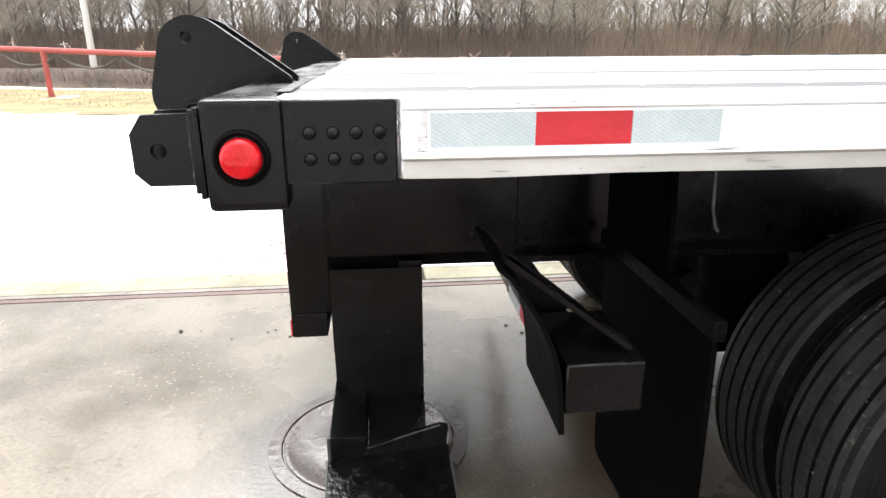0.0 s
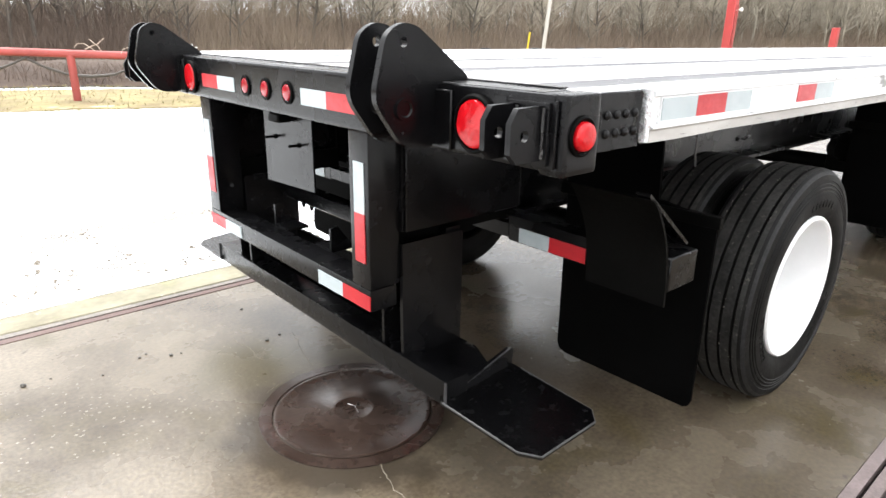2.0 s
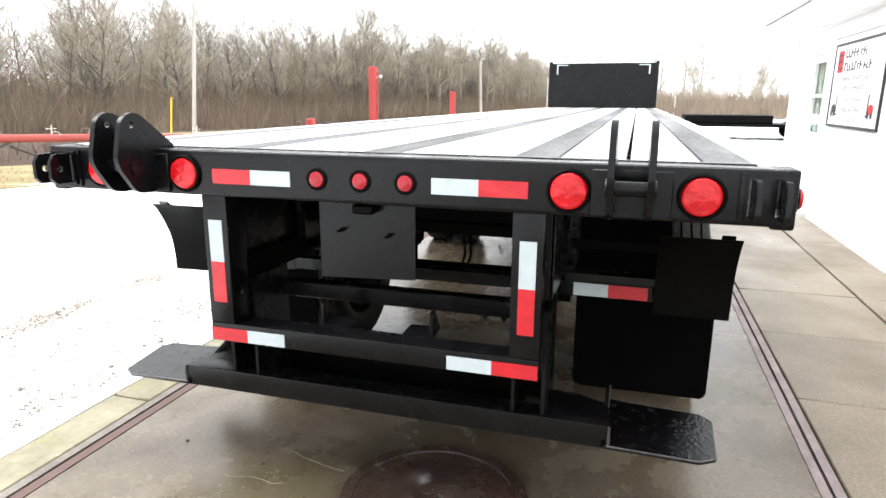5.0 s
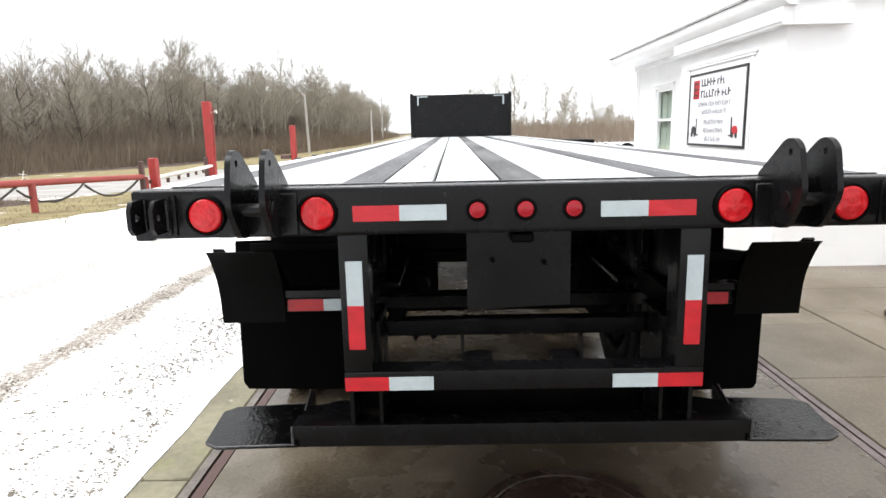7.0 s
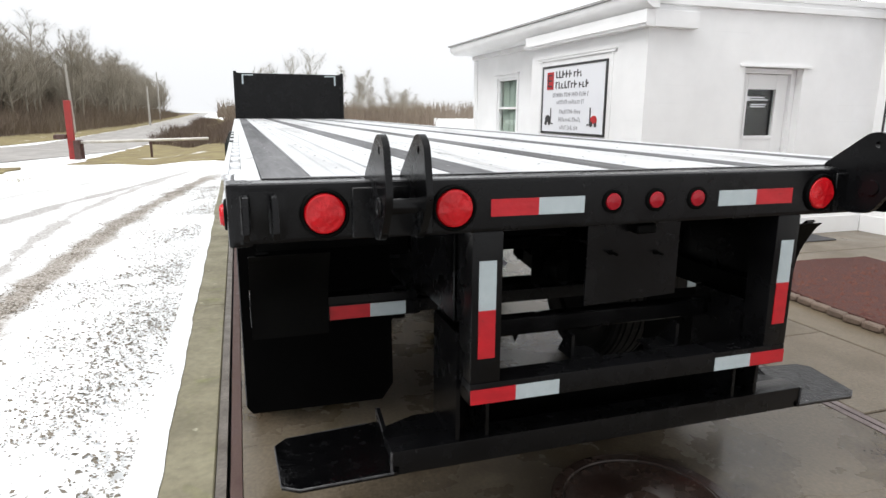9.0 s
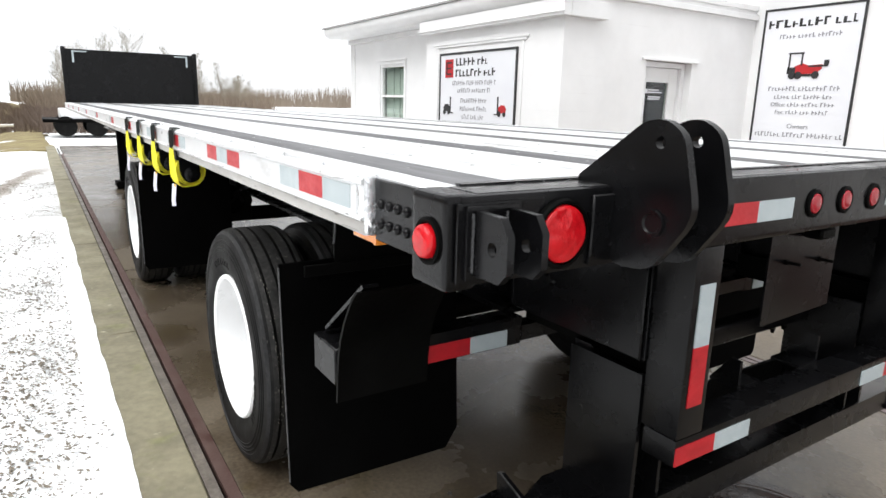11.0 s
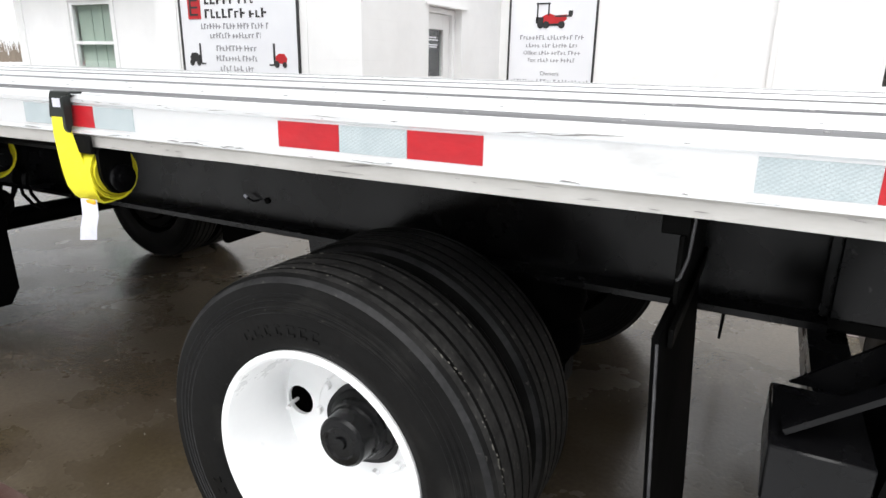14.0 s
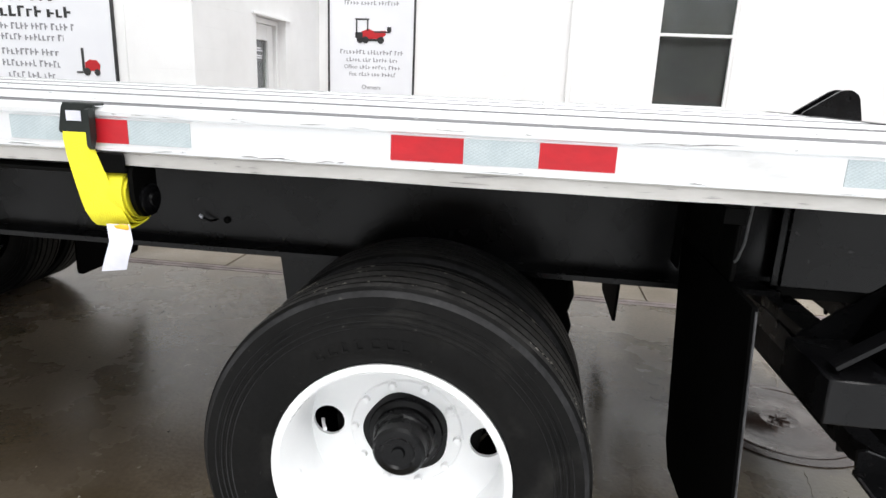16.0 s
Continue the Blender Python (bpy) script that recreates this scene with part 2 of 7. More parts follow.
TAPE_WHITE = surface("white_tape", (0.47, 0.53, 0.545), (0.40, 0.46, 0.48), 25, (0.35, 0.5), bump=0.05, fine=200, speck=((0.36, 0.41, 0.43), 0.53, 520))

def hatch(m):
    """Diagonal lattice embossed in reflective sheeting."""
    n, l = m.node_tree.nodes, m.node_tree.links
    bsdf = n["Principled BSDF"]
    colour = bsdf.inputs["Base Color"].links[0].from_socket
    co = n.new("ShaderNodeTexCoord")
    for flip, depth in ((1, 0.085), (-1, 0.05)):
        mp = n.new("ShaderNodeMapping")
        mp.inputs["Scale"].default_value = (1, 1, flip * 1.7)
        l.new(co.outputs["Object"], mp.inputs["Vector"])
        wave = n.new("ShaderNodeTexWave")
        wave.wave_type, wave.bands_direction = "BANDS", "DIAGONAL"
        wave.inputs["Scale"].default_value, wave.inputs["Distortion"].default_value, wave.inputs["Detail Scale"].default_value = 58, 1.2, 1.5
        l.new(mp.outputs["Vector"], wave.inputs["Vector"])
        line = n.new("ShaderNodeMapRange")
        line.inputs["From Min"].default_value, line.inputs["From Max"].default_value = 0.2, 0.75
        line.inputs["To Min"].default_value, line.inputs["To Max"].default_value = 1 - depth, 1.0 + depth * 0.3
        l.new(wave.outputs["Fac"], line.inputs["Value"])
        hs = n.new("ShaderNodeHueSaturation")
        l.new(line.outputs["Result"], hs.inputs["Value"])
        l.new(colour, hs.inputs["Color"])
        colour = hs.outputs["Color"]
    l.new(colour, bsdf.inputs["Base Color"])


hatch(TAPE_WHITE)
AMBER = surface("amber_lens", (0.80, 0.24, 0.01), (0.70, 0.2, 0.01), 20, (0.15, 0.25), bump=0.0, coat=0.5)
STRAP = surface("yellow_webbing", (0.80, 0.74, 0.02), (0.70, 0.62, 0.02), 30, (0.6, 0.8), bump=0.25, fine=260)
TAG = surface("white_tag", (0.66, 0.66, 0.73), (0.56, 0.56, 0.64), 20, (0.5, 0.7), bump=0.0)
STITCH = surface("orange_stitching", (0.78, 0.45, 0.02), (0.68, 0.38, 0.02), 40, (0.6, 0.8), bump=0.1)
ALU_FOLD = surface("creased_aluminium", (0.78, 0.79, 0.80), (0.55, 0.56, 0.57), 14, (0.15, 0.35), metal=0.9, bump=0.25, fine=60, speck=((0.12, 0.11, 0.10), 0.66, 30))
SCUFF = surface("grey_grime", (0.16, 0.155, 0.15), (0.34, 0.33, 0.32), 30, (0.5, 0.8), bump=0.0)
STEEL = surface("dull_steel", (0.42, 0.42, 0.42), (0.30, 0.30, 0.30), 20, (0.4, 0.6), metal=0.9, bump=0.1)
RUST = surface("rusty_steel", (0.070, 0.033, 0.027), (0.105, 0.065, 0.055), 9, (0.35, 0.7), metal=0.2, bump=0.2, fine=70)
EDGE = surface("worn_steel_edge", (0.165, 0.145, 0.122), (0.10, 0.085, 0.072), 5, (0.3, 0.6), bump=0.15, fine=60, grain=0.2)
STONE = surface("brown_edging_stone", (0.15, 0.105, 0.08), (0.10, 0.075, 0.055), 9, (0.6, 0.85), bump=0.3, grain=0.2, per_piece=0.2)
IRON = surface("wet_cast_iron", (0.026, 0.016, 0.0125), (0.042, 0.028, 0.022), 4, (0.14, 0.34), bump=0.16, fine=34, stain=((0.05, 0.019, 0.016), 0.60, 2.5), grain=0.15)
KERB_EDGE = surface("mauve_kerb_edge", (0.215, 0.17, 0.165), (0.145, 0.115, 0.11), 7, (0.4, 0.7), bump=0.15, grain=0.15)
CONCRETE = surface("wet_concrete", (0.146, 0.120, 0.087), (0.054, 0.040, 0.026), 1.3, (0.38, 0.15), coat=0.16, bump=0.14, fine=55, sharp=(0.40, 0.66), speck=((0.055, 0.043, 0.03), 0.69, 17), spec=0.42, grain=0.22, stain=((0.074, 0.058, 0.027), 0.56, 2.6), dist=0.008)
CHIPPED = surface("pale_chips", (0.185, 0.158, 0.118), (0.125, 0.105, 0.076), 40, (0.5, 0.7), bump=0.1)
KERB = surface("mossy_concrete", (0.25, 0.228, 0.15), (0.165, 0.148, 0.10), 2.5, (0.5, 0.8), bump=0.2, fine=26, speck=((0.38, 0.36, 0.27), 0.69, 11), grain=0.12, stain=((0.20, 0.20, 0.09), 0.58, 5))
APRON = surface("brown_concrete", (0.145, 0.115, 0.076), (0.095, 0.073, 0.046), 1.1, (0.25, 0.5), spec=0.6, bump=0.15, fine=60, stain=((0.10, 0.075, 0.05), 0.58, 1.7), grain=0.25, per_piece=0.08)
SNOW = surface("trodden_snow", (0.88, 0.90, 0.92), (0.78, 0.79, 0.80), 0.6, (0.6, 0.8), bump=0.5, fine=9, sharp=(0.45, 0.75), dist=0.03)
MUD_STONE = surface("wet_pebble", (0.03, 0.027, 0.022), (0.06, 0.053, 0.044), 40, (0.2, 0.4), bump=0.1)
MAT_GREY = surface("grey_mat_rubber", (0.045, 0.045, 0.05), (0.07, 0.07, 0.075), 9, (0.6, 0.8), bump=0.4, fine=90)
DIRT = surface("dark_crumbs", (0.13, 0.115, 0.09), (0.24, 0.21, 0.17), 15, (0.8, 0.95), bump=0.2)
GRASS = surface("winter_grass", (0.25, 0.21, 0.09), (0.165, 0.127, 0.065), 1.2, (0.8, 0.95), bump=0.7, fine=14, speck=((0.72, 0.72, 0.70), 0.66, 0.5), dist=0.04)
BLADES = surface("dry_grass_blades", (0.27, 0.225, 0.10), (0.19, 0.16, 0.075), 2, (0.7, 0.9), bump=0.0)
ROAD = surface("wet_road", (0.34, 0.32, 0.30), (0.26, 0.245, 0.23), 0.8, (0.3, 0.6), bump=0.1, fine=30)
LITTER = surface("forest_floor", (0.046, 0.030, 0.022), (0.08, 0.055, 0.041), 0.8, (0.85, 0.95), bump=0.6, fine=6, dist=0.05)
BARK = surface("grey_bark", (0.060, 0.050, 0.041), (0.110, 0.094, 0.078), 3, (0.8, 0.95), bump=0.4, fine=20, stretch=(1, 1, 0.3), per_piece=0.25)
TWIG = surface("bare_twigs", (0.185, 0.155, 0.127), (0.265, 0.224, 0.185), 0.5, (0.8, 0.95), bump=0.0, per_piece=0.2)
# copies of the woods' twigs, bark and brush, lightened for haze and exposure
TWIG_LIGHT = surface("lightened_olive_twigs", (0.245, 0.219, 0.172), (0.335, 0.30, 0.242), 0.5, (0.8, 0.95), bump=0.0, per_piece=0.2)
BARK_LIGHT = surface("lightened_olive_bark", (0.066, 0.058, 0.046), (0.118, 0.104, 0.084), 3, (0.8, 0.95), bump=0.4, fine=20, stretch=(1, 1, 0.3), per_piece=0.25)
BRUSH_LIGHT = surface("lightened_tan_brush", (0.125, 0.092, 0.068), (0.215, 0.17, 0.124), 0.22, (0.85, 0.95), bump=0.0)
BRUSH = surface("brown_brush", (0.086, 0.061, 0.047), (0.138, 0.102, 0.08), 0.25, (0.85, 0.95), bump=0.0)
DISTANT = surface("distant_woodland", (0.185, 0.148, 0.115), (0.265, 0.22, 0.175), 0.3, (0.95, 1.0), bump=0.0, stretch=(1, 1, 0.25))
RED_PAINT = surface("red_post_paint", (0.36, 0.028, 0.026), (0.27, 0.03, 0.026), 3, (0.45, 0.65), bump=0.1)
PIPE_RED = surface("faded_red_pipe", (0.34, 0.055, 0.045), (0.25, 0.05, 0.042), 2, (0.5, 0.7), bump=0.1)
DRIFTWOOD = surface("weathered_sticks", (0.36, 0.29, 0.23), (0.22, 0.165, 0.13), 6, (0.7, 0.9), bump=0.15, per_piece=0.3)
WHITEWASH = surface("weathered_white_paint", (0.72, 0.70, 0.66), (0.55, 0.52, 0.48), 3, (0.6, 0.8), bump=0.1)
POLE = surface("pale_pole_wood", (0.50, 0.48, 0.45), (0.38, 0.36, 0.33), 2, (0.7, 0.9), bump=0.2, stretch=(1, 1, 0.2))
CHAIN = surface("dark_chain", (0.05, 0.045, 0.04), (0.09, 0.08, 0.07), 8, (0.5, 0.7), metal=0.4, bump=0.2)
BLOCK = surface("white_painted_block", (0.90, 0.90, 0.90), (0.84, 0.84, 0.84), 1.5, (0.5, 0.7), bump=0.12, fine=45)
TRIM = surface("white_trim", (0.88, 0.88, 0.88), (0.83, 0.83, 0.83), 3, (0.4, 0.55), bump=0.03)
ROOFING = surface("grey_shingle", (0.30, 0.30, 0.30), (0.38, 0.375, 0.37), 6, (0.8, 0.95), bump=0.4, fine=40)
BOARD = surface("sign_white", (0.82, 0.83, 0.86), (0.78, 0.79, 0.83), 2, (0.3, 0.4), bump=0.0)
SIGN_BLACK = surface("sign_black", (0.02, 0.02, 0.022), (0.03, 0.03, 0.03), 6, (0.35, 0.5), bump=0.0)
SIGN_GREY = surface("sign_grey_ink", (0.25, 0.25, 0.27), (0.30, 0.30, 0.32), 6, (0.35, 0.5), bump=0.0)
SIGN_RED = surface("sign_red", (0.50, 0.015, 0.02), (0.42, 0.015, 0.02), 6, (0.35, 0.5), bump=0.0)
MULCH = surface("red_mulch", (0.06, 0.018, 0.014), (0.10, 0.034, 0.024), 14, (0.8, 0.95), bump=1.0, fine=45, dist=0.04)
CHIP = surface("mulch_chip", (0.08, 0.024, 0.018), (0.14, 0.055, 0.037), 10, (0.8, 0.95), bump=0.1)
YELLOW = surface("yellow_guard_paint", (0.75, 0.55, 0.01), (0.62, 0.45, 0.02), 5, (0.4, 0.6), bump=0.05)
# near-black tone puts the darkness of the unlit rooms into the colour
ROOM = surface("unlit_room_black", (0.03, 0.03, 0.032), (0.05, 0.05, 0.048), 2, (0.8, 0.9), bump=0.0)
BLIND = surface("green_grey_blind", (0.46, 0.53, 0.47), (0.38, 0.44, 0.39), 3, (0.6, 0.8), bump=0.0)
FAR_WHITE = surface("van_body_white", (0.75, 0.76, 0.77), (0.68, 0.69, 0.70), 1, (0.4, 0.5), bump=0.0)

GLASS = bpy.data.materials.new("window_glass")
GLASS.use_nodes = True
gb = GLASS.node_tree.nodes["Principled BSDF"]
gb.inputs["Base Color"].default_value = (0.9, 0.95, 0.93, 1)
gb.inputs["Roughness"].default_value = 0.03
gb.inputs["Transmission Weight"].default_value = 1.0
gb.inputs["IOR"].default_value = 1.45


# snow with muddy and slushy wheel tracks trodden through it
def add_tracks(m, tracks):
    """tracks: (y at the crest, bend, x of the crest, half width, softness, x start, x end, colours)."""
    n, l = m.node_tree.nodes, m.node_tree.links
    bsdf = n["Principled BSDF"]
    colour = bsdf.inputs["Base Color"].links[0].from_socket
    co = n.new("ShaderNodeTexCoord")
    sep = n.new("ShaderNodeSeparateXYZ")
    l.new(co.outputs["Object"], sep.inputs["Vector"])

    def calc(op, a, b=0.0):
        k = n.new("ShaderNodeMath")
        k.operation = op
        for i, v in enumerate((a, b)):
            if isinstance(v, (int, float)):
                k.inputs[i].default_value = v
            else:
                l.new(v, k.inputs[i])
        return k.outputs[0]

    def cloud(scale, detail=5):
        t = n.new("ShaderNodeTexNoise")
        t.inputs["Scale"].default_value, t.inputs["Detail"].default_value = scale, detail
        l.new(co.outputs["Object"], t.inputs["Vector"])
        return t.outputs["Fac"]

    def ramp(v, a, b):
        r = n.new("ShaderNodeMapRange")
        r.interpolation_type = "SMOOTHSTEP"
        r.inputs["From Min"].default_value, r.inputs["From Max"].default_value = a, b
        l.new(v, r.inputs["Value"])
        return r.outputs["Result"]

    wide, fine, grit = cloud(1.6), cloud(13), cloud(38, 3)
    for y0, bend, xc, w, soft, xa, xb, dark, pale in tracks:
        dx = calc("SUBTRACT", sep.outputs["X"], xc)
        yc = calc("SUBTRACT", y0, calc("MULTIPLY", calc("MULTIPLY", dx, dx), bend))
        off = calc("ABSOLUTE", calc("SUBTRACT", sep.outputs["Y"], yc))
        off = calc("ADD", off, calc("MULTIPLY", calc("SUBTRACT", wide, 0.5), 0.35))
        off = calc("ADD", off, calc("MULTIPLY", calc("SUBTRACT", fine, 0.5), soft * 2.2))
        f = calc("SUBTRACT", 1.0, ramp(off, w - soft, w + soft))
        f = calc("MULTIPLY", f, calc("MULTIPLY", ramp(sep.outputs["X"], xa - 0.6, xa + 0.6), calc("SUBTRACT", 1.0, ramp(sep.outputs["X"], xb - 2, xb + 2))))
        tone = n.new("ShaderNodeMix")
        tone.data_type = "RGBA"
        tone.inputs["A"].default_value, tone.inputs["B"].default_value = (*dark, 1), (*pale, 1)
        l.new(ramp(grit, 0.42, 0.66), tone.inputs["Factor"])
        over = n.new("ShaderNodeMix")
        over.data_type = "RGBA"
        l.new(f, over.inputs["Factor"])
        l.new(colour, over.inputs["A"])
        l.new(tone.outputs["Result"], over.inputs["B"])
        colour = over.outputs["Result"]
    l.new(colour, bsdf.inputs["Base Color"])


def add_damp_and_shade(m, spots):
    """Damp stains, and darkening for the trailer's shade, of uneven outline; spots: (x, y, radius, softness, strength,
    colour).
    """
    n, l = m.node_tree.nodes, m.node_tree.links
    bsdf = n["Principled BSDF"]
    colour = bsdf.inputs["Base Color"].links[0].from_socket
    co = n.new("ShaderNodeTexCoord")
    wave = n.new("ShaderNodeTexNoise")
    wave.inputs["Scale"].default_value, wave.inputs["Detail"].default_value = 4.5, 6
    l.new(co.outputs["Object"], wave.inputs["Vector"])
    for x, y, r, soft, strength, tone in spots:
        d = n.new("ShaderNodeVectorMath")
        d.operation = "DISTANCE"
        d.inputs[1].default_value = (x, y, 0)
        l.new(co.outputs["Object"], d.inputs[0])
        k = n.new("ShaderNodeMath")
        k.operation = "MULTIPLY_ADD"
        k.inputs[1].default_value = r * 1.3
        l.new(wave.outputs["Fac"], k.inputs[0])
        l.new(d.outputs["Value"], k.inputs[2])
        f = n.new("ShaderNodeMapRange")
        f.interpolation_type = "SMOOTHSTEP"
        f.inputs["From Min"].default_value, f.inputs["From Max"].default_value = r * 1.65 - soft, r * 1.65 + soft
        f.inputs["To Min"].default_value, f.inputs["To Max"].default_value = strength, 0.0
        l.new(k.outputs[0], f.inputs["Value"])
        over = n.new("ShaderNodeMix")
        over.data_type = "RGBA"
        over.inputs["B"].default_value = (*tone, 1)
        l.new(f.outputs["Result"], over.inputs["Factor"])
        l.new(colour, over.inputs["A"])
        colour = over.outputs["Result"]
    l.new(colour, bsdf.inputs["Base Color"])


add_damp_and_shade(CONCRETE, [
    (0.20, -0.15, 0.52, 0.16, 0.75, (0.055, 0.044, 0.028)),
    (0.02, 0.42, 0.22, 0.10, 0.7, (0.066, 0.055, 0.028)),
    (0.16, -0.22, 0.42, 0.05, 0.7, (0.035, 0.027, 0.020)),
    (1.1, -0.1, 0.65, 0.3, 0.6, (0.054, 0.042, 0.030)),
    # damp blotches under the trailer, darkened further for the shade there
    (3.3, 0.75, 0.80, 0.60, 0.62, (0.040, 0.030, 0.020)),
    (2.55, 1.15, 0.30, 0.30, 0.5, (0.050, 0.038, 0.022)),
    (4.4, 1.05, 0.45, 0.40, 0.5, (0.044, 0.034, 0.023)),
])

YARD = surface("yard_snow", (0.88, 0.90, 0.92), (0.78, 0.79, 0.80), 0.6, (0.6, 0.8), bump=0.5, fine=9, sharp=(0.45, 0.75), dist=0.03)
add_tracks(YARD, [
    (3.04, 0.0095, 3.0, 0.17, 0.10, -0.4, 15, (0.21, 0.18, 0.15), (0.46, 0.435, 0.40)),
    (4.60, 0.018, 5.0, 0.17, 0.09, -8.0, 16, (0.30, 0.285, 0.27), (0.46, 0.45, 0.44)),
    (3.62, 0.018, 8.0, 0.10, 0.07, 4.5, 15, (0.34, 0.325, 0.31), (0.52, 0.51, 0.50)),
    (5.9, 0.020, 7.0, 0.14, 0.09, 2.0, 18, (0.42, 0.41, 0.40), (0.6, 0.6, 0.6)),
])

# ---- ground ----
def sheet(bm, pts, z, thick=0.0):
    vs = [bm.verts.new((x, y, z)) for x, y in pts]
    f = bm.faces.new(vs)
    if thick:
        out = bmesh.ops.extrude_face_region(bm, geom=[f])["geom"]
        bmesh.ops.translate(bm, verts=[g for g in out if isinstance(g, bmesh.types.BMVert)], vec=(0, 0, -thick))
    return bm


def ragged(pts, step=0.25, amount=0.06, seed=0):
    """The outline with its long sides broken into short uneven ones."""
    out = []
    for i, p in enumerate(pts):
        a, b = Vector(p), Vector(pts[(i + 1) % len(pts)])
        n = max(1, min(240, int((b - a).length / step)))
        side = Vector((-(b - a).y, (b - a).x)).normalized()
        for k in range(n):
            q = a + (b - a) * k / n
            w = amount * (noise.noise(Vector((q.x * 1.7, q.y * 1.7, seed))) + 0.6 * noise.noise(Vector((q.x * 6, q.y * 6, seed + 5))))
            out.append((q.x + side.x * w, q.y + side.y * w))
    return out


# the yard falls away ahead of the weighbridge: 28 mm in the metre from x = 8.1, level again past x = 60; the fall is
# chosen to fit the camera's view
FALL, BRINK, FOOT = 0.028, 8.1, 60.0


def ease(v):
    v = max(0.0, min(1.0, v))
    return v * v * (3 - 2 * v)


def land(x, y):
    """Height of the land: level beside the building, falling across the yard and the road."""
    return -FALL * max(0.0, min(x, FOOT) - BRINK) * ease((y - 1.7) / 3)


def scaled_from_eye(x, y):
    """A place given for level land, scaled away from the camera's eye at (-2, 0.5, 1.5) onto the fall so its look from
    there stays: x, y, height and growth in size.
    """
    if x <= BRINK or y <= 1.7:
        return x, y, 0.0, 1.0
    g = min(1.97, (1.5 - 10.1 * FALL) / max(0.1, 1.5 - FALL * (x + 2)))
    g = 1 + (g - 1) * ease((y - 1.7) / 3)
    x, y = -2 + (x + 2) * g, 0.5 + (y - 0.5) * g
    return x, y, land(x, y), g


def laid(pts):
    return [scaled_from_eye(x, y)[:2] for x, y in pts]


def drape(bm):
    """Lays a flat sheet onto the falling land."""
    for co, no in [((k, 0, 0), (1, 0, 0)) for k in (BRINK, 12, 20, 30, 45, FOOT)] + [((0, k, 0), (0, 1, 0)) for k in (1.7, 2.45, 3.2, 3.95, 4.7)]:
        bmesh.ops.bisect_plane(bm, geom=bm.verts[:] + bm.edges[:] + bm.faces[:], plane_co=co, plane_no=no)
    bmesh.ops.triangulate(bm, faces=bm.faces)
    for v in bm.verts:
        v.co.z += land(v.co.x, v.co.y)
    return bm


LEFT, RIGHT = 1.335, -1.66          # the edges of the weighbridge deck
# the snow-covered yard, one sheet to the horizon, with slight swells near by
bm = mesh()
xs = [-400, -150, -60, -30, -18, -12] + [-9 + 0.45 * i for i in range(60)] + [20, 26, 34, 50, FOOT, 90, 160, 400, 900]
ys = [-500, -150, -60, -30, -15, -8] + [1.6 + 0.4 * i for i in range(30)] + [15, 19, 26, 40, 70, 150, 500]
grid = []
for x in xs:
    row = []
    for y in ys:
        near = 1.0 if (-9 <= x <= 18 and 1.7 < y < 13) else 0.0
        z = -0.03 + near * (0.03 + 0.028 * noise.noise(Vector((x * 0.8, y * 1.1, 0))) + 0.012 * noise.noise(Vector((x * 3.1, y * 3.1, 4))))
        if y <= 1.6:
            z = -0.06
        row.append(bm.verts.new((x, y, z + land(x, y))))
    grid.append(row)
for i in range(len(xs) - 1):
    for j in range(len(ys) - 1):
        bm.faces.new((grid[i][j], grid[i + 1][j], grid[i + 1][j + 1], grid[i][j + 1]))
solid("ground", bm, YARD, "thin trodden white snow over a gravel yard", "ground", kind="structure")

# weighbridge: concrete deck between rusty steel edges, with gaps beside it
bm = mesh()
box(bm, -14, 21, RIGHT + 0.014, LEFT - 0.029, -0.30, 0.0, 0.001)
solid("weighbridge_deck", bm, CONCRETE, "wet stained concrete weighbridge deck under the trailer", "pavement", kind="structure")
for name, y0, y1, m, label in (
        ("trim_left", LEFT - 0.026, LEFT + 0.022, RUST, "red-rusted steel edge of the weighbridge"),
        ("trim_outer_left", LEFT + 0.037, LEFT + 0.080, EDGE, "worn grey-brown steel edge along the kerb strip"),
        ("trim_right", RIGHT - 0.028, RIGHT + 0.012, KERB_EDGE, "mauve-grey steel edge of the weighbridge"),
        ("trim_outer_right", RIGHT - 0.082, RIGHT - 0.042, KERB_EDGE, "mauve-grey steel angle along the apron")):
    bm = mesh()
    n = 90
    for k in range(n):
        box(bm, -9 + k * 0.3, -8.7 + k * 0.3, y0, y1, -0.20, 0.0028)
    bmesh.ops.remove_doubles(bm, verts=bm.verts, dist=0.0002)
    for v in bm.verts:
        edge = 1 if v.co.y > (y0 + y1) / 2 else -1
        v.co.y += 0.0016 * noise.noise(Vector((v.co.x * 2.7, edge * 5, y0)))
        if v.co.z > 0:
            v.co.z += 0.0012 * noise.noise(Vector((v.co.x * 4.1, edge * 3, y1)))
    solid(name, bm, m, label, "trim", kind="structure")
# black fill set high in both gaps, painted for the shade inside them
bm = mesh()
box(bm, -14, 21, LEFT + 0.018, LEFT + 0.040, -0.35, -0.045)
box(bm, -14, 21, RIGHT - 0.046, RIGHT - 0.024, -0.35, -0.045)
solid("trim_gap_shade", bm, BLACK_ROUGH, "black fill standing in for the shade in the weighbridge gaps", "pit", kind="structure")

kerb = thing("kerb_strip", "mossy olive-grey concrete strip beside the weighbridge", "kerb", kind="structure")
for i in range(12):
    bm = mesh()
    box(bm, -14 + i * 2.9 + 0.006, -11.1 + i * 2.9 - 0.006, LEFT + 0.083, 1.655 + 0.006 * math.sin(i * 2.1), -0.25, 0.006 + 0.002 * (i % 2), 0.008)
    part("slab", bm, KERB, kerb)

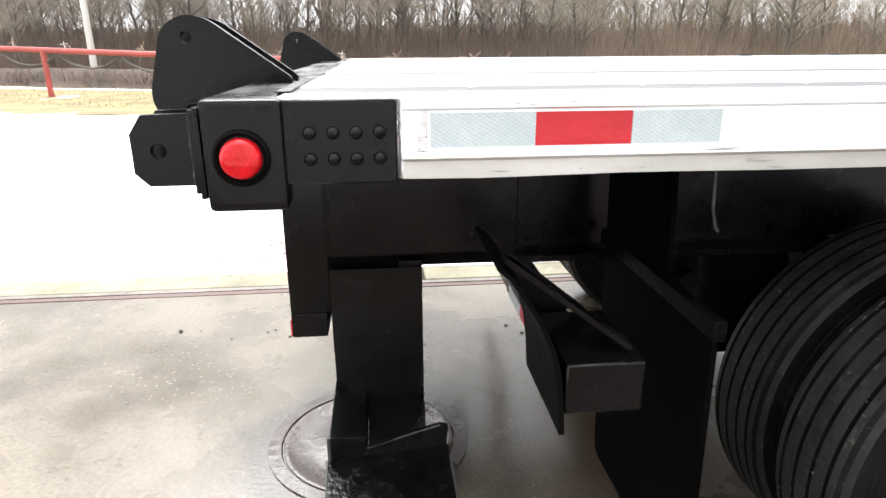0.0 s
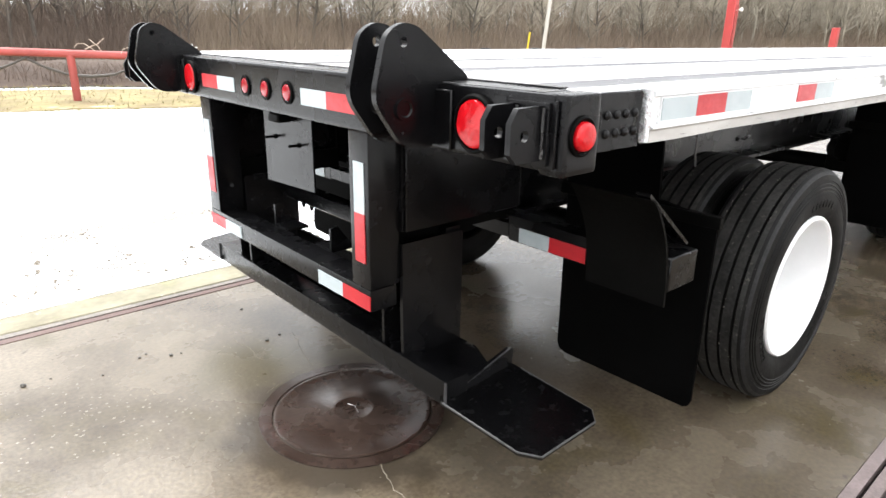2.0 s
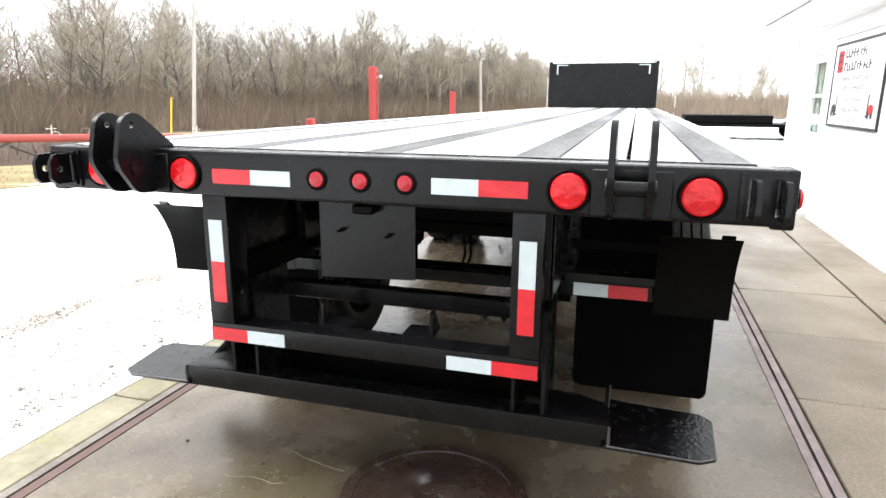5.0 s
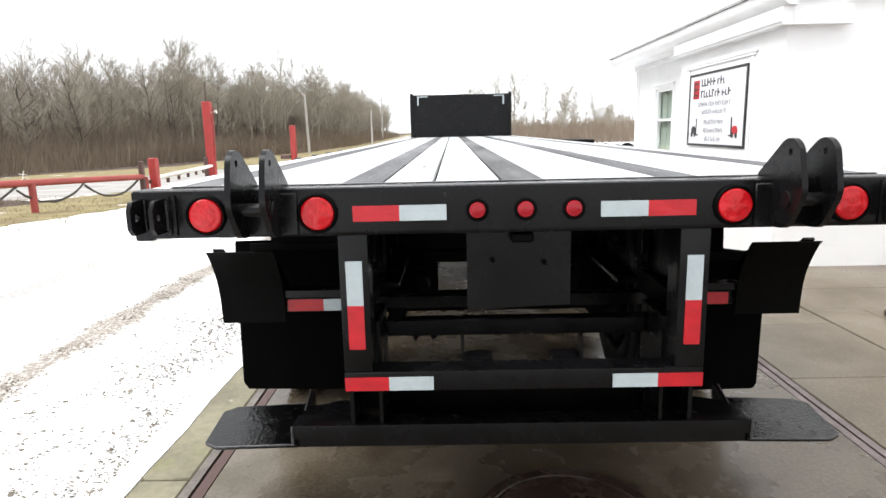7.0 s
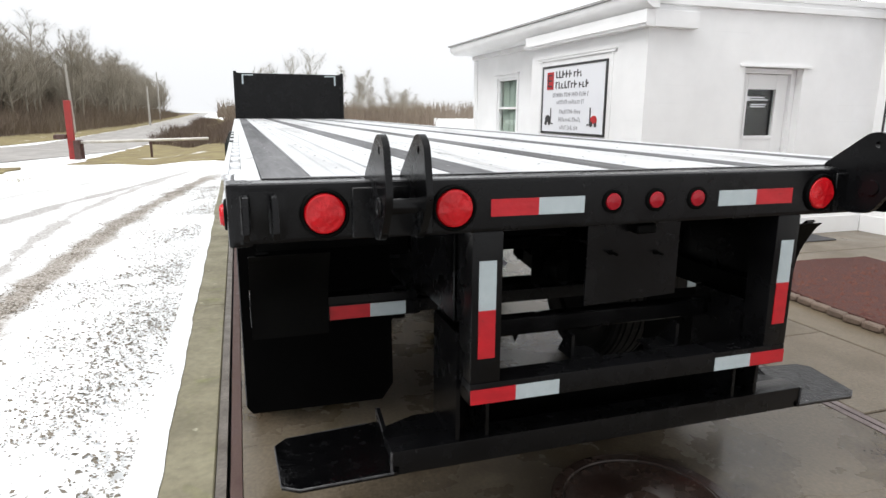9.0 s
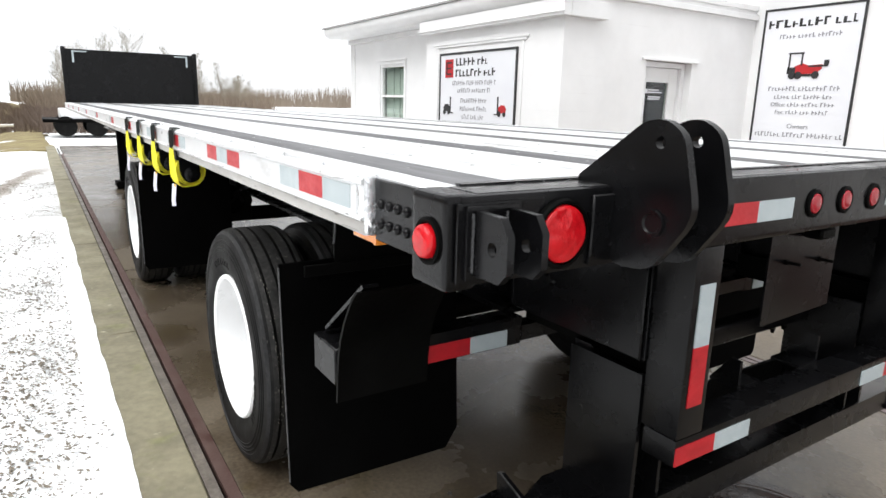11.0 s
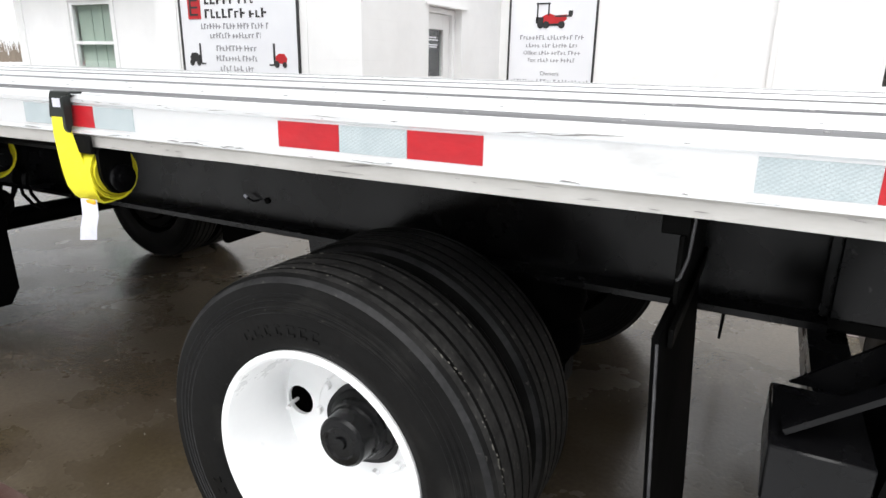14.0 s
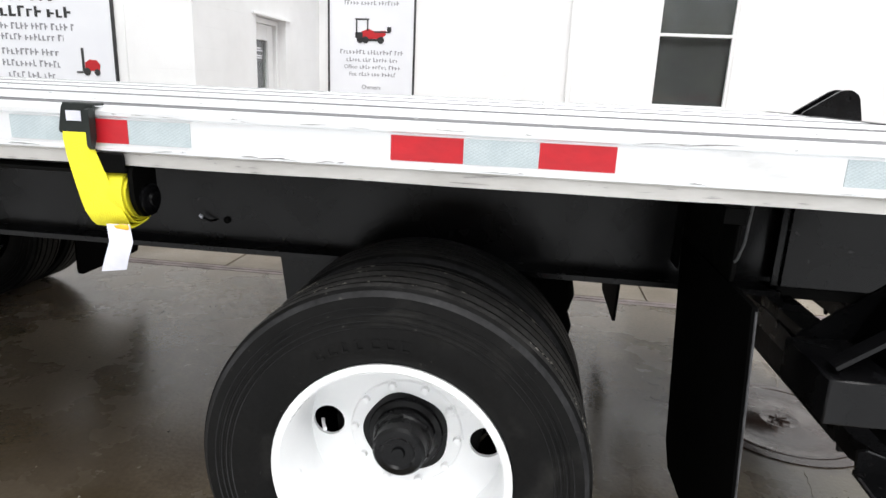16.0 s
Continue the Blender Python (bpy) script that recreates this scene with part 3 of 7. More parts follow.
apron = thing("apron", "damp brown concrete slabs between weighbridge and building", "pavement", kind="structure")
for i in range(17):
    x0 = -9.8 + i * 1.03
    for j, (y0, y1) in enumerate(((-2.62, RIGHT - 0.09), (-6.6, -2.63))):
        if j and (x0 < 2.8 and y0 < -3):
            continue
        bm = mesh()
        box(bm, x0 + 0.004, x0 + 1.026, y0 + 0.004, y1 - 0.004, -0.25, 0.002 - 0.003 * ((i + j) % 3 == 0), 0.006)
        part("slab", bm, APRON, apron)
bm = mesh()
box(bm, -9.8, 2.9, -3.06, -2.635, -0.25, 0.0, 0.006)
box(bm, -9.8, 2.9, -6.6, -5.05, -0.25, 0.0, 0.006)
box(bm, 1.0, 2.905, -5.045, -3.065, -0.25, -0.001, 0.004)
box(bm, 2.91, 3.585, -6.6, -2.635, -0.25, -0.001, 0.006)
part("walk", bm, APRON, apron)
bm = mesh()
box(bm, 7.8, 60, -30, RIGHT - 0.09, -0.25, -0.01)
solid("pavement_far", bm, SNOW, "snow-dusted pavement beyond the building", "pavement", kind="structure")

# round manhole in the deck
hole = thing("manhole", "wet rust-brown cast iron manhole cover in its ring", "manhole", m=Matrix.Translation((0.18, -0.2, 0)))
bm = mesh()
lathe(bm, [(-0.02, 0.365), (0.005, 0.365), (0.006, 0.318), (0.0005, 0.314), (-0.02, 0.314)], "z", (0, 0), 56, closed=True)
part("ring", bm, IRON, hole)
bm = mesh()
lathe(bm, [(-0.02, 0.309), (0.005, 0.309), (0.007, 0.300), (0.0045, 0.292), (0.0045, 0.088), (0.007, 0.084), (0.007, 0.074), (0.0045, 0.070), (0.0045, 0.012)], "z", (0, 0), 56)
part("cover", bm, IRON, hole)
bm = mesh()
for k in range(3):
    a = 0.5 + k * math.pi / 3
    tube(bm, [(-0.042 * math.cos(a), -0.042 * math.sin(a), 0.006), (0.01 * math.sin(a), -0.01 * math.cos(a), 0.007), (0.042 * math.cos(a), 0.042 * math.sin(a), 0.005)], 0.0045, 6)
part("emblem", bm, IRON, hole)

# verge, road and woods floor
bm = mesh()
sheet(bm, laid(ragged([(-60, 32), (-30, 20.5), (-6, 11.9), (1.5, 11.0), (8.5, 8.2), (10.5, 7.6), (13.2, 6.6), (17.5, 6.6), (16.5, 8.5), (14, 9.9), (8, 12.9), (-10, 20.2), (-60, 40)], 0.5, 0.25, 12)), 0.02, 0.06)
drape(bm)
solid("ground_verge", bm, GRASS, "yellow-brown winter grass verge with snow patches", "grass", kind="structure")
bm = mesh()
sheet(bm, laid(ragged([(18.4, 5.6), (21, 5.4), (23.5, 5.2), (30, 4.6), (60, 4.9), (130, 7.2), (130, 1.8), (60, 1.6), (24, 1.6), (19.5, 1.5), (18.5, 3.5)], 0.5, 0.25, 14)), 0.0, 0.05)
drape(bm)
solid("ground_island", bm, GRASS, "brown grass strip behind the gate arm", "grass", kind="structure")
bm = mesh()
near = [(-80, 48.6), (-10, 23.0), (4, 17.2), (8.5, 15.2), (11, 13.6), (13.2, 11.6), (14.6, 9.9), (20, 7.3), (24, 5.4), (32, 4.9), (60, 5.1), (130, 7.5), (400, 16)]
far = [(400, 21), (130, 11.5), (60, 9.2), (36, 9.2), (27, 10.2), (20.5, 12.9), (10, 17.2), (-10, 25.4), (-80, 52)]
sheet(bm, laid(near + far), 0.012, 0.03)
drape(bm)
solid("road", bm, ROAD, "wet grey country road past the yard", "road", kind="structure")
# the bank's height is set to hide the road from the camera
bm = mesh()
prev = None
for k in range(150):
    x = -60 + 73 * k / 149
    y0 = 16.1 - 0.42 * (x - 3) + 0.35 * noise.noise(Vector((x * 0.5, 0, 9)))
    if x > 3:
        y0 = 16.1 - 0.66 * (x - 3) + 0.3 * noise.noise(Vector((x * 0.5, 0, 9)))
    top = (0.55 + 0.10 * noise.noise(Vector((x * 0.7, 3, 9)))) * min(1.0, max(0.0, (13 - x) / 2.5))
    cur = [bm.verts.new((*scaled_from_eye(x, y0 + d)[:2], z + scaled_from_eye(x, y0 + d)[2])) for d, z in ((0, 0.0), (0.35, 0.03 + top * 0.25), (0.8, 0.03 + top * 0.7), (1.4, 0.03 + top), (2.0, 0.03 + top * 0.8), (2.8, 0.0))]
    for a, b, c, d in zip(prev or [], (prev or [])[1:], cur, cur[1:]):
        bm.faces.new((a, b, d, c))
    prev = cur
solid("ground_bank", bm, LITTER, "low brown bank of dead leaves behind the fence", "ground", kind="structure")
bm = mesh()
sheet(bm, laid([(-200, 110), (-80, 56), (-30, 36), (-10, 27.0), (10, 23.2), (17, 20.8), (25, 18.0), (45, 13.0), (80, 12.5), (130, 14.5), (400, 24), (400, 300), (-200, 300)]), 0.03, 0.06)
drape(bm)
solid("ground_woods", bm, LITTER, "brown leaf litter under the woods", "ground", kind="structure")
bm = mesh()
sheet(bm, laid(ragged([(-80, 54), (-10, 25.5), (10, 17.4), (20.5, 13.1), (27, 10.5), (36, 9.4), (60, 9.4), (130, 11.7), (400, 21.2), (400, 24.5), (130, 14.8), (80, 12.7), (60, 12.8), (45, 13.2), (25, 17.8), (10, 23), (-10, 26.8), (-80, 55.8)], 0.8, 0.2, 15)), 0.016, 0.05)
drape(bm)
solid("ground_shoulder", bm, GRASS, "dry yellow grass shoulder between road and woods", "grass", kind="structure")

# thin snow creeping over the kerb strip with a ragged edge
bm = mesh()
sheet(bm, ragged([(-9, 1.634), (8, 1.634), (8, 1.76), (-9, 1.76)], 0.05, 0.014, 33), 0.013, 0.03)
solid("snow_fringe", bm, SNOW, "thin ragged snow edge lying over the kerb strip", "snow", kind="stuff")

# crumbs of soil and leaves lying on the snow and the deck
rng = random.Random(5)
bm = mesh()
def blade(bm, x, y, z, r):
    """A leaf or grass scrap lying half in the snow."""
    a, k = rng.uniform(0, 6.28), rng.uniform(0.18, 0.45)
    c, s = math.cos(a) * r, math.sin(a) * r
    pts = ((x - c, y - s, z), (x + s * k, y - c * k, z + r * rng.uniform(0.1, 0.5)), (x + c, y + s, z + r * rng.uniform(0.0, 0.7)), (x - s * k, y + c * k, z))
    bm.faces.new([bm.verts.new(p) for p in pts])
def crumb(bm, x, y, z, r):
    a = rng.uniform(0, 6.28)
    vs = [bm.verts.new((x + r * math.cos(a + k * 1.57) * rng.uniform(0.5, 1.2), y + r * math.sin(a + k * 1.57) * rng.uniform(0.5, 1.2), z)) for k in range(4)]
    top = bm.verts.new((x, y, z + r * rng.uniform(0.4, 0.9)))
    for k in range(4):
        bm.faces.new((vs[k], vs[(k + 1) % 4], top))
for i in range(46000):
    x = rng.uniform(-0.5, 12)
    y = 1.66 + abs(rng.gauss(0, 0.85))
    if y > 5.6 or noise.noise(Vector((x * 1.1, y * 1.6, 2))) < rng.uniform(-0.5, 0.35):
        continue
    z = 0.028 * noise.noise(Vector((x * 0.8, y * 1.1, 0))) + 0.012 * noise.noise(Vector((x * 3.1, y * 3.1, 4)))
    (crumb if i % 4 == 0 else blade)(bm, x, y, z + 0.001 + land(x, y), rng.uniform(0.004, 0.011) * (2.0 if rng.random() < 0.05 else 1))
for i in range(5200):
    x = rng.uniform(-0.3, 13)
    y = 3.04 - 0.0095 * (x - 3) ** 2 + rng.gauss(0, 0.16)
    z = 0.028 * noise.noise(Vector((x * 0.8, y * 1.1, 0))) + 0.012 * noise.noise(Vector((x * 3.1, y * 3.1, 4)))
    crumb(bm, x, y, z - 0.003 + land(x, y), rng.uniform(0.004, 0.013))
for i in range(5200):
    x, y = rng.uniform(-0.9, 5), 1.67 + abs(rng.gauss(0, 0.6))
    if noise.noise(Vector((x * 1.7, y * 2.1, 8))) < rng.uniform(-0.5, 0.3):
        continue
    z = 0.028 * noise.noise(Vector((x * 0.8, y * 1.1, 0))) + 0.012 * noise.noise(Vector((x * 3.1, y * 3.1, 4)))
    blade(bm, x, y, z + 0.0015, rng.uniform(0.009, 0.021))
solid("soil_crumbs", bm, DIRT, "dark crumbs of soil and leaf on the snow", "debris", kind="stuff")
bm = mesh()
for i in range(900):
    x, y = rng.uniform(-3.5, 6), rng.uniform(RIGHT + 0.05, LEFT - 0.05)
    crumb(bm, x, y, -0.001, rng.uniform(0.002, 0.006) * (1.8 if i % 25 == 0 else 1))
solid("grit", bm, DIRT, "scattered dark grit on the wet concrete", "debris", kind="stuff")

# pale chips round the worn patch, a few pebbles and hairline cracks
bm = mesh()
for i in range(330):
    x, y = rng.gauss(-0.38, 0.28), rng.gauss(0.42, 0.20)
    if math.hypot(x - 0.18, y + 0.2) > 0.40 and y < LEFT - 0.1:
        crumb(bm, x, y, -0.0005, rng.uniform(0.003, 0.011))
for v in bm.verts:
    v.co.z = min(v.co.z, 0.0012)
solid("surface_chips", bm, CHIPPED, "pale chips of worn concrete near the manhole", "debris", kind="stuff")
for x, y, r in ((-0.346, 0.768, 0.008), (-0.312, 0.788, 0.007), (-0.227, 0.702, 0.010), (-0.183, 0.695, 0.006), (-0.791, 0.819, 0.013), (0.181, 0.56, 0.010), (0.257, 0.582, 0.008), (0.238, 0.981, 0.009), (0.876, 0.715, 0.011), (0.942, 0.625, 0.011), (-0.692, 0.817, 0.006), (-0.514, 0.709, 0.006)):
    bm = mesh()
    bmesh.ops.create_icosphere(bm, subdivisions=1, radius=r)
    for v in bm.verts:
        v.co *= 1 + 0.3 * noise.noise(v.co * 90 + Vector((x, y, 0)) * 7)
        v.co.z *= 0.6
    solid("pebble", bm, MUD_STONE, "small dark wet pebble lying on the concrete", "pebble", "pebbles on the concrete", m=Matrix.Translation((x, y, r * 0.45)))
bm = mesh()
for line in (((0.325, 0.574), (0.30, 0.48), (0.262, 0.379), (0.245, 0.28), (0.225, 0.188)), ((0.06, 0.687), (0.066, 0.61), (0.085, 0.541), (0.075, 0.46), (0.081, 0.393)), ((0.07, -0.52), (0.045, -0.60), (0.027, -0.677), (0.034, -0.86), (-0.008, -1.02), (-0.02, -1.22), (-0.018, -1.42)), ((0.061, 0.165), (0.01, 0.15), (-0.042, 0.124))):
    fine_line = []
    for (x0, y0), (x1, y1) in zip(line, line[1:]):
        for k in range(5):
            fine_line.append((x0 + (x1 - x0) * k / 5 + rng.uniform(-0.005, 0.005), y0 + (y1 - y0) * k / 5 + rng.uniform(-0.005, 0.005), 0.0))
    tube(bm, fine_line, [rng.uniform(0.0008, 0.0026) for p in fine_line], 5)
solid("hairline_cracks", bm, CHIPPED, "pale filled hairline cracks in the concrete", "crack", kind="stuff")

# mulch bed with its chips
bm = mesh()
bed = ragged([(-9, -3.08), (0.5, -3.0), (1.45, -3.06), (2.0, -3.09), (2.6, -3.2), (2.98, -3.5), (3.14, -4.0), (3.12, -5.0), (-9, -5.0)], 0.12, 0.05, 21)
sheet(bm, bed, 0.05, 0.12)
mulch = solid("mulch_bed", bm, MULCH, "red-brown bark mulch bed beside the walk", "flower bed", kind="structure")
bm = mesh()
for i in range(2600):
    x, y = rng.uniform(-2.5, 2.8), rng.uniform(-4.95, -3.1)
    if x > 2.3 and y > -3.25 - (x - 2.3) * 0.5:
        continue
    crumb(bm, x, y, 0.048, rng.uniform(0.008, 0.03))
solid("mulch_chips", bm, CHIP, "loose red-brown bark chips", "mulch", kind="stuff")
edging = thing("bed_edging", "row of low brown edging stones round the mulch", "edging", kind="structure")
bm = mesh()
box(bm, -0.07, 0.07, -0.035, 0.035, 0.0, 0.055, 0.012)
stone = finish(bm, "stone", STONE)
for i in range(27):
    x = 2.68 - i * 0.155
    part("stone", stone, None, edging, m=pose(x, -3.02 - 0.16 * max(0.0, x - 1.9) + 0.02 * math.sin(i), 0, 0, 0, rng.uniform(-8, 8)))

# rubber mat before the door
bm = mesh()
box(bm, 4.03, 4.60, -5.68, -4.48, 0.002, 0.018, 0.006)
mat = solid("door_mat", bm, MAT_GREY, "dark grey rubber mat before the entrance door", "mat")

# ---- the flatbed trailer ----
DECK, W, FRONT = 1.325, 1.295, 14.11      # deck height, half width, front end
AXLES, TYRE_R = (1.66, 4.72), 0.485
trailer = thing("flatbed_trailer", "long black flatbed trailer with aluminium deck and red lamps", "trailer")


def deck_plank(y0, y1, ribs):
    """An extruded floor plank with shallow grooves."""
    pts, n = [(y0, DECK - 0.03)], ribs
    pts.append((y0, DECK - 0.004))
    pts.append((y0 + 0.004, DECK))
    w = (y1 - y0) / (n + 1)
    for i in range(n):
        c = y0 + w * (i + 1)
        pts += [(c - 0.007, DECK), (c - 0.004, DECK - 0.006), (c + 0.004, DECK - 0.006), (c + 0.007, DECK)]
    pts += [(y1 - 0.004, DECK), (y1, DECK - 0.004), (y1, DECK - 0.03)]
    return prism(mesh(), pts, "x", 0.112, FRONT)


floor_rows = [(-1.05, -0.835), (-0.83, -0.62), (-0.475, -0.265), (-0.26, -0.085), (0.06, 0.295), (0.30, 0.475), (0.62, 0.83), (0.835, 1.05)]
for a, b in floor_rows:
    part("plank", deck_plank(a + 0.005, b - 0.005, 2), ALU, trailer, "brushed aluminium floor plank")
for a, b in ((-1.19, -1.05), (-0.62, -0.475), (-0.085, 0.06), (0.475, 0.62), (1.05, 1.19)):
    bm = mesh()
    box(bm, 0.112, FRONT, a + 0.003, b - 0.003, DECK - 0.04, DECK - 0.0006, 0.0005)
    part("nailer", bm, NAILER_DARK if a < 0 < b else NAILER, trailer, "wet grey hardwood nailing strip")
# screws along the cross members, counted as one run
bm = mesh()
for i in range(45):
    x = 0.42 + 0.305 * i
    for y in (-1.12, -0.94, -0.725, -0.55, -0.37, -0.16, -0.012, 0.2, 0.39, 0.55, 0.725, 0.94, 1.12):
        z = DECK - (0.0006 if abs(y) in (1.12, 0.55, 0.012) else 0)
        lathe(bm, [(z - 0.002, 0.0058), (z + 0.0015, 0.005)], "z", (x, y), 6)
tagged(part("screws", bm, STEEL, trailer, "dull floor screws"), kind="stuff")

# side rails: a trough with stake pocket plates on top, lips above and below the tape
bm = mesh()
prism(bm, rounded([(0, -0.0175), (0.104, -0.0175), (0.104, 0.0175), (0, 0.0175)], 0.012, 3), "z", 0.0, 0.0137)
bmesh.ops.bevel(bm, geom=[e for e in bm.edges if all(v.co.z > 0.01 for v in e.verts)], offset=0.002, segments=1, affect="EDGES")
POCKET = finish(bm, "pocket_plate", ALU_RAIL)
for s in (1, -1):
    prof = [(1.19, 1.325), (1.238, 1.325), (1.240, 1.3105), (1.276, 1.3105), (1.278, 1.325), (1.287, 1.325), (1.297, 1.318), (1.297, 1.309), (1.291, 1.305), (1.291, 1.244), (1.300, 1.240), (1.300, 1.2365), (1.280, 1.2365), (1.280, 1.300), (1.19, 1.300)]
    lip = [(1.283, 1.236), (1.298, 1.236), (1.2925, 1.231), (1.2925, 1.206), (1.268, 1.203), (1.268, 1.212), (1.283, 1.215)]
    bm = prism(mesh(), [(s * u, v) for u, v in prof], "x", 0.295, FRONT)
    rail = part("side_rail", bm, ALU_RAIL, trailer, "dented aluminium side rail")
    bm, n = mesh(), 120
    for i in range(n):
        a, b = 0.295 + (FRONT - 0.295) * i / n, 0.295 + (FRONT - 0.295) * (i + 1) / n
        prism(bm, [(s * u, v) for u, v in lip], "x", a, b)
    bmesh.ops.remove_doubles(bm, verts=bm.verts, dist=0.0001)
    for v in bm.verts:
        v.co.y += 0.0022 * noise.noise(Vector((v.co.x * 2.3, v.co.z * 9, s)))
        if v.co.z < 1.22:
            v.co.z += 0.0025 * noise.noise(Vector((v.co.x * 3.7, 4, s)))
    part("lower_lip", bm, ALU_GREYER, rail, "scuffed lower lip of the rail")
    bm = mesh()
    box(bm, 0.113, 0.294, s * 1.19, s * 1.2600, 1.311, 1.3248, 0.002)
    part("top_flange", bm, ALU_RAIL, rail)
    # the rail's end, folded round and crumpled
    bm = mesh()
    fold, high = 10, 14
    rows = []
    for j in range(high + 1):
        z = 1.2065 + 0.1165 * j / high
        row = []
        for i in range(fold + 1):
            u = i / fold
            x = 0.2885 + 0.043 * u
            y = 1.2915 - 0.010 * math.exp(-((u - 0.42) / 0.16) ** 2) + 0.004 * noise.noise(Vector((u * 3.1, z * 46, s * 2.0))) * math.sin(math.pi * min(1, u * 1.15))
            if i == 0:
                y -= 0.006
            row.append(bm.verts.new((x + 0.0016 * noise.noise(Vector((z * 60, u, 3))), s * y, z)))
        rows.append(row)
    back = [[bm.verts.new((v.co.x, s * 1.262, v.co.z)) for v in row] for row in (rows[0], rows[-1])]
    for j in range(high):
        for i in range(fold):
            bm.faces.new((rows[j][i], rows[j][i + 1], rows[j + 1][i + 1], rows[j + 1][i]))
    for i in range(fold):
        bm.faces.new((rows[0][i], back[0][i], back[0][i + 1], rows[0][i + 1]))
        bm.faces.new((rows[-1][i], rows[-1][i + 1], back[1][i + 1], back[1][i]))
    for i in (0, fold):
        bm.faces.new([r[i] for r in rows] + [back[1][i], back[0][i]])
    part("end_fold", bm, ALU_FOLD, rail, "crumpled shiny fold at the end of the rail")
    # stake pocket plates in the trough along the top
    for k in range(46):
        x = 0.332 + 0.2925 * k
        part("pocket_plate", POCKET, None, rail, m=Matrix.Translation((x, s * 1.258, 1.3105)))
    # scratches and scuffs along the rail
    sc = random.Random(31 + s)
    bm = mesh()
    for k in range(150):
        x, z = sc.uniform(0.34, 6.0), sc.choice((sc.uniform(1.2385, 1.2435), sc.uniform(1.3105, 1.3165), sc.uniform(1.208, 1.23), sc.uniform(1.208, 1.23)))
        y = 1.3002 if z < 1.2435 and z > 1.2365 else (1.2972 if z > 1.305 else 1.2932)
        half, thick = sc.choice((0.004, 0.008, 0.015, 0.03)) * sc.uniform(0.6, 1.5), sc.uniform(0.0003, 0.0011)
        slope = sc.gauss(0, 0.06)
        prism(bm, [(x - half, z - slope * half), (x, z - thick + slope * half * 0.2), (x + half, z + slope * half), (x + half * 0.2, z + thick)], "y", s * (y - 0.004), s * (y + 0.0005 + 0.0004 * sc.random()))
    tagged(part("scuffs", bm, SCUFF, rail, "dark scratches and grime along the rail"), kind="stuff")
    # reflective tape
    runs = [(0.360, 0.512, "w"), (0.512, 0.666, "r"), (0.666, 0.810, "w"), (1.219, 1.366, "r"), (1.366, 1.513, "w"), (1.513, 1.660, "r"),
            (2.085, 2.225, "w"), (2.225, 2.370, "r"), (2.370, 2.500, "w"), (2.88, 3.03, "r"), (3.03, 3.18, "w"), (3.9, 4.05, "r"), (4.05, 4.2, "w")]
    for k in range(6):
        runs += [(5.0 + 1.5 * k, 5.15 + 1.5 * k, "r"), (5.15 + 1.5 * k, 5.30 + 1.5 * k, "w")]
    if s < 0:
        runs = [r for r in runs if r[0] > 1.7] + [(0.336, 0.494, "w"), (0.494, 0.643, "r"), (0.643, 0.785, "w"), (1.10, 1.24, "r"), (1.24, 1.39, "w")]
    for x0, x1, c in runs:
        bm = mesh()
        box(bm, x0 + 0.0005, x1 - 0.0005, s * 1.2895, s * 1.2925, 1.2515, 1.3015)
        part("tape", bm, TAPE_RED if c == "r" else TAPE_WHITE, rail, "red reflective tape" if c == "r" else "silver-white reflective tape")

# long main beams, cross members and skirts underneath
for s in (1, -1):
    prof = [(0.47, 0.835), (0.65, 0.835), (0.65, 0.852), (0.568, 0.856), (0.568, 1.155), (0.65, 1.16), (0.65, 1.175), (0.47, 1.175), (0.47, 1.16), (0.552, 1.155), (0.552, 0.856), (0.47, 0.852)]
    part("main_beam", prism(mesh(), [(s * u, v) for u, v in prof], "x", 0.62, FRONT - 0.1), BLACK, trailer)
bm = mesh()
box(bm, 0, 0.035, -0.66, 0.66, 1.178, 1.292)
box(bm, 0.002, 0.033, -1.266, -0.66, 1.212, 1.292)
box(bm, 0.002, 0.033, 0.66, 1.266, 1.212, 1.292)
member = finish(bm, "cross_member", BLACK_ROUGH)
for i in range(45):
    part("cross_member", member, None, trailer, m=Matrix.Translation((0.40 + 0.305 * i, 0, 0)))

# ---- rear bumper beam and what it carries ----
bm = mesh()
box(bm, 0.0, 0.110, -1.256, 1.256, 1.166, 1.3235, 0.015, 4)
bumper = part("rear_bumper", bm, BLACK, trailer, "glossy black steel rear bumper beam")
bm = mesh()
box(bm, 0.012, 0.098, -1.216, 1.216, 1.3230, 1.3246, 0.0007)
part("top_plate", bm, BLACK_WORN, bumper, "scuffed wet top of the bumper")
bm = mesh()
box(bm, 0.1005, 0.124, -1.188, 1.188, 1.3248, 1.3282, 0.001)
part("deck_edge", bm, BLACK_WORN, bumper, "worn black strip over the plank ends")

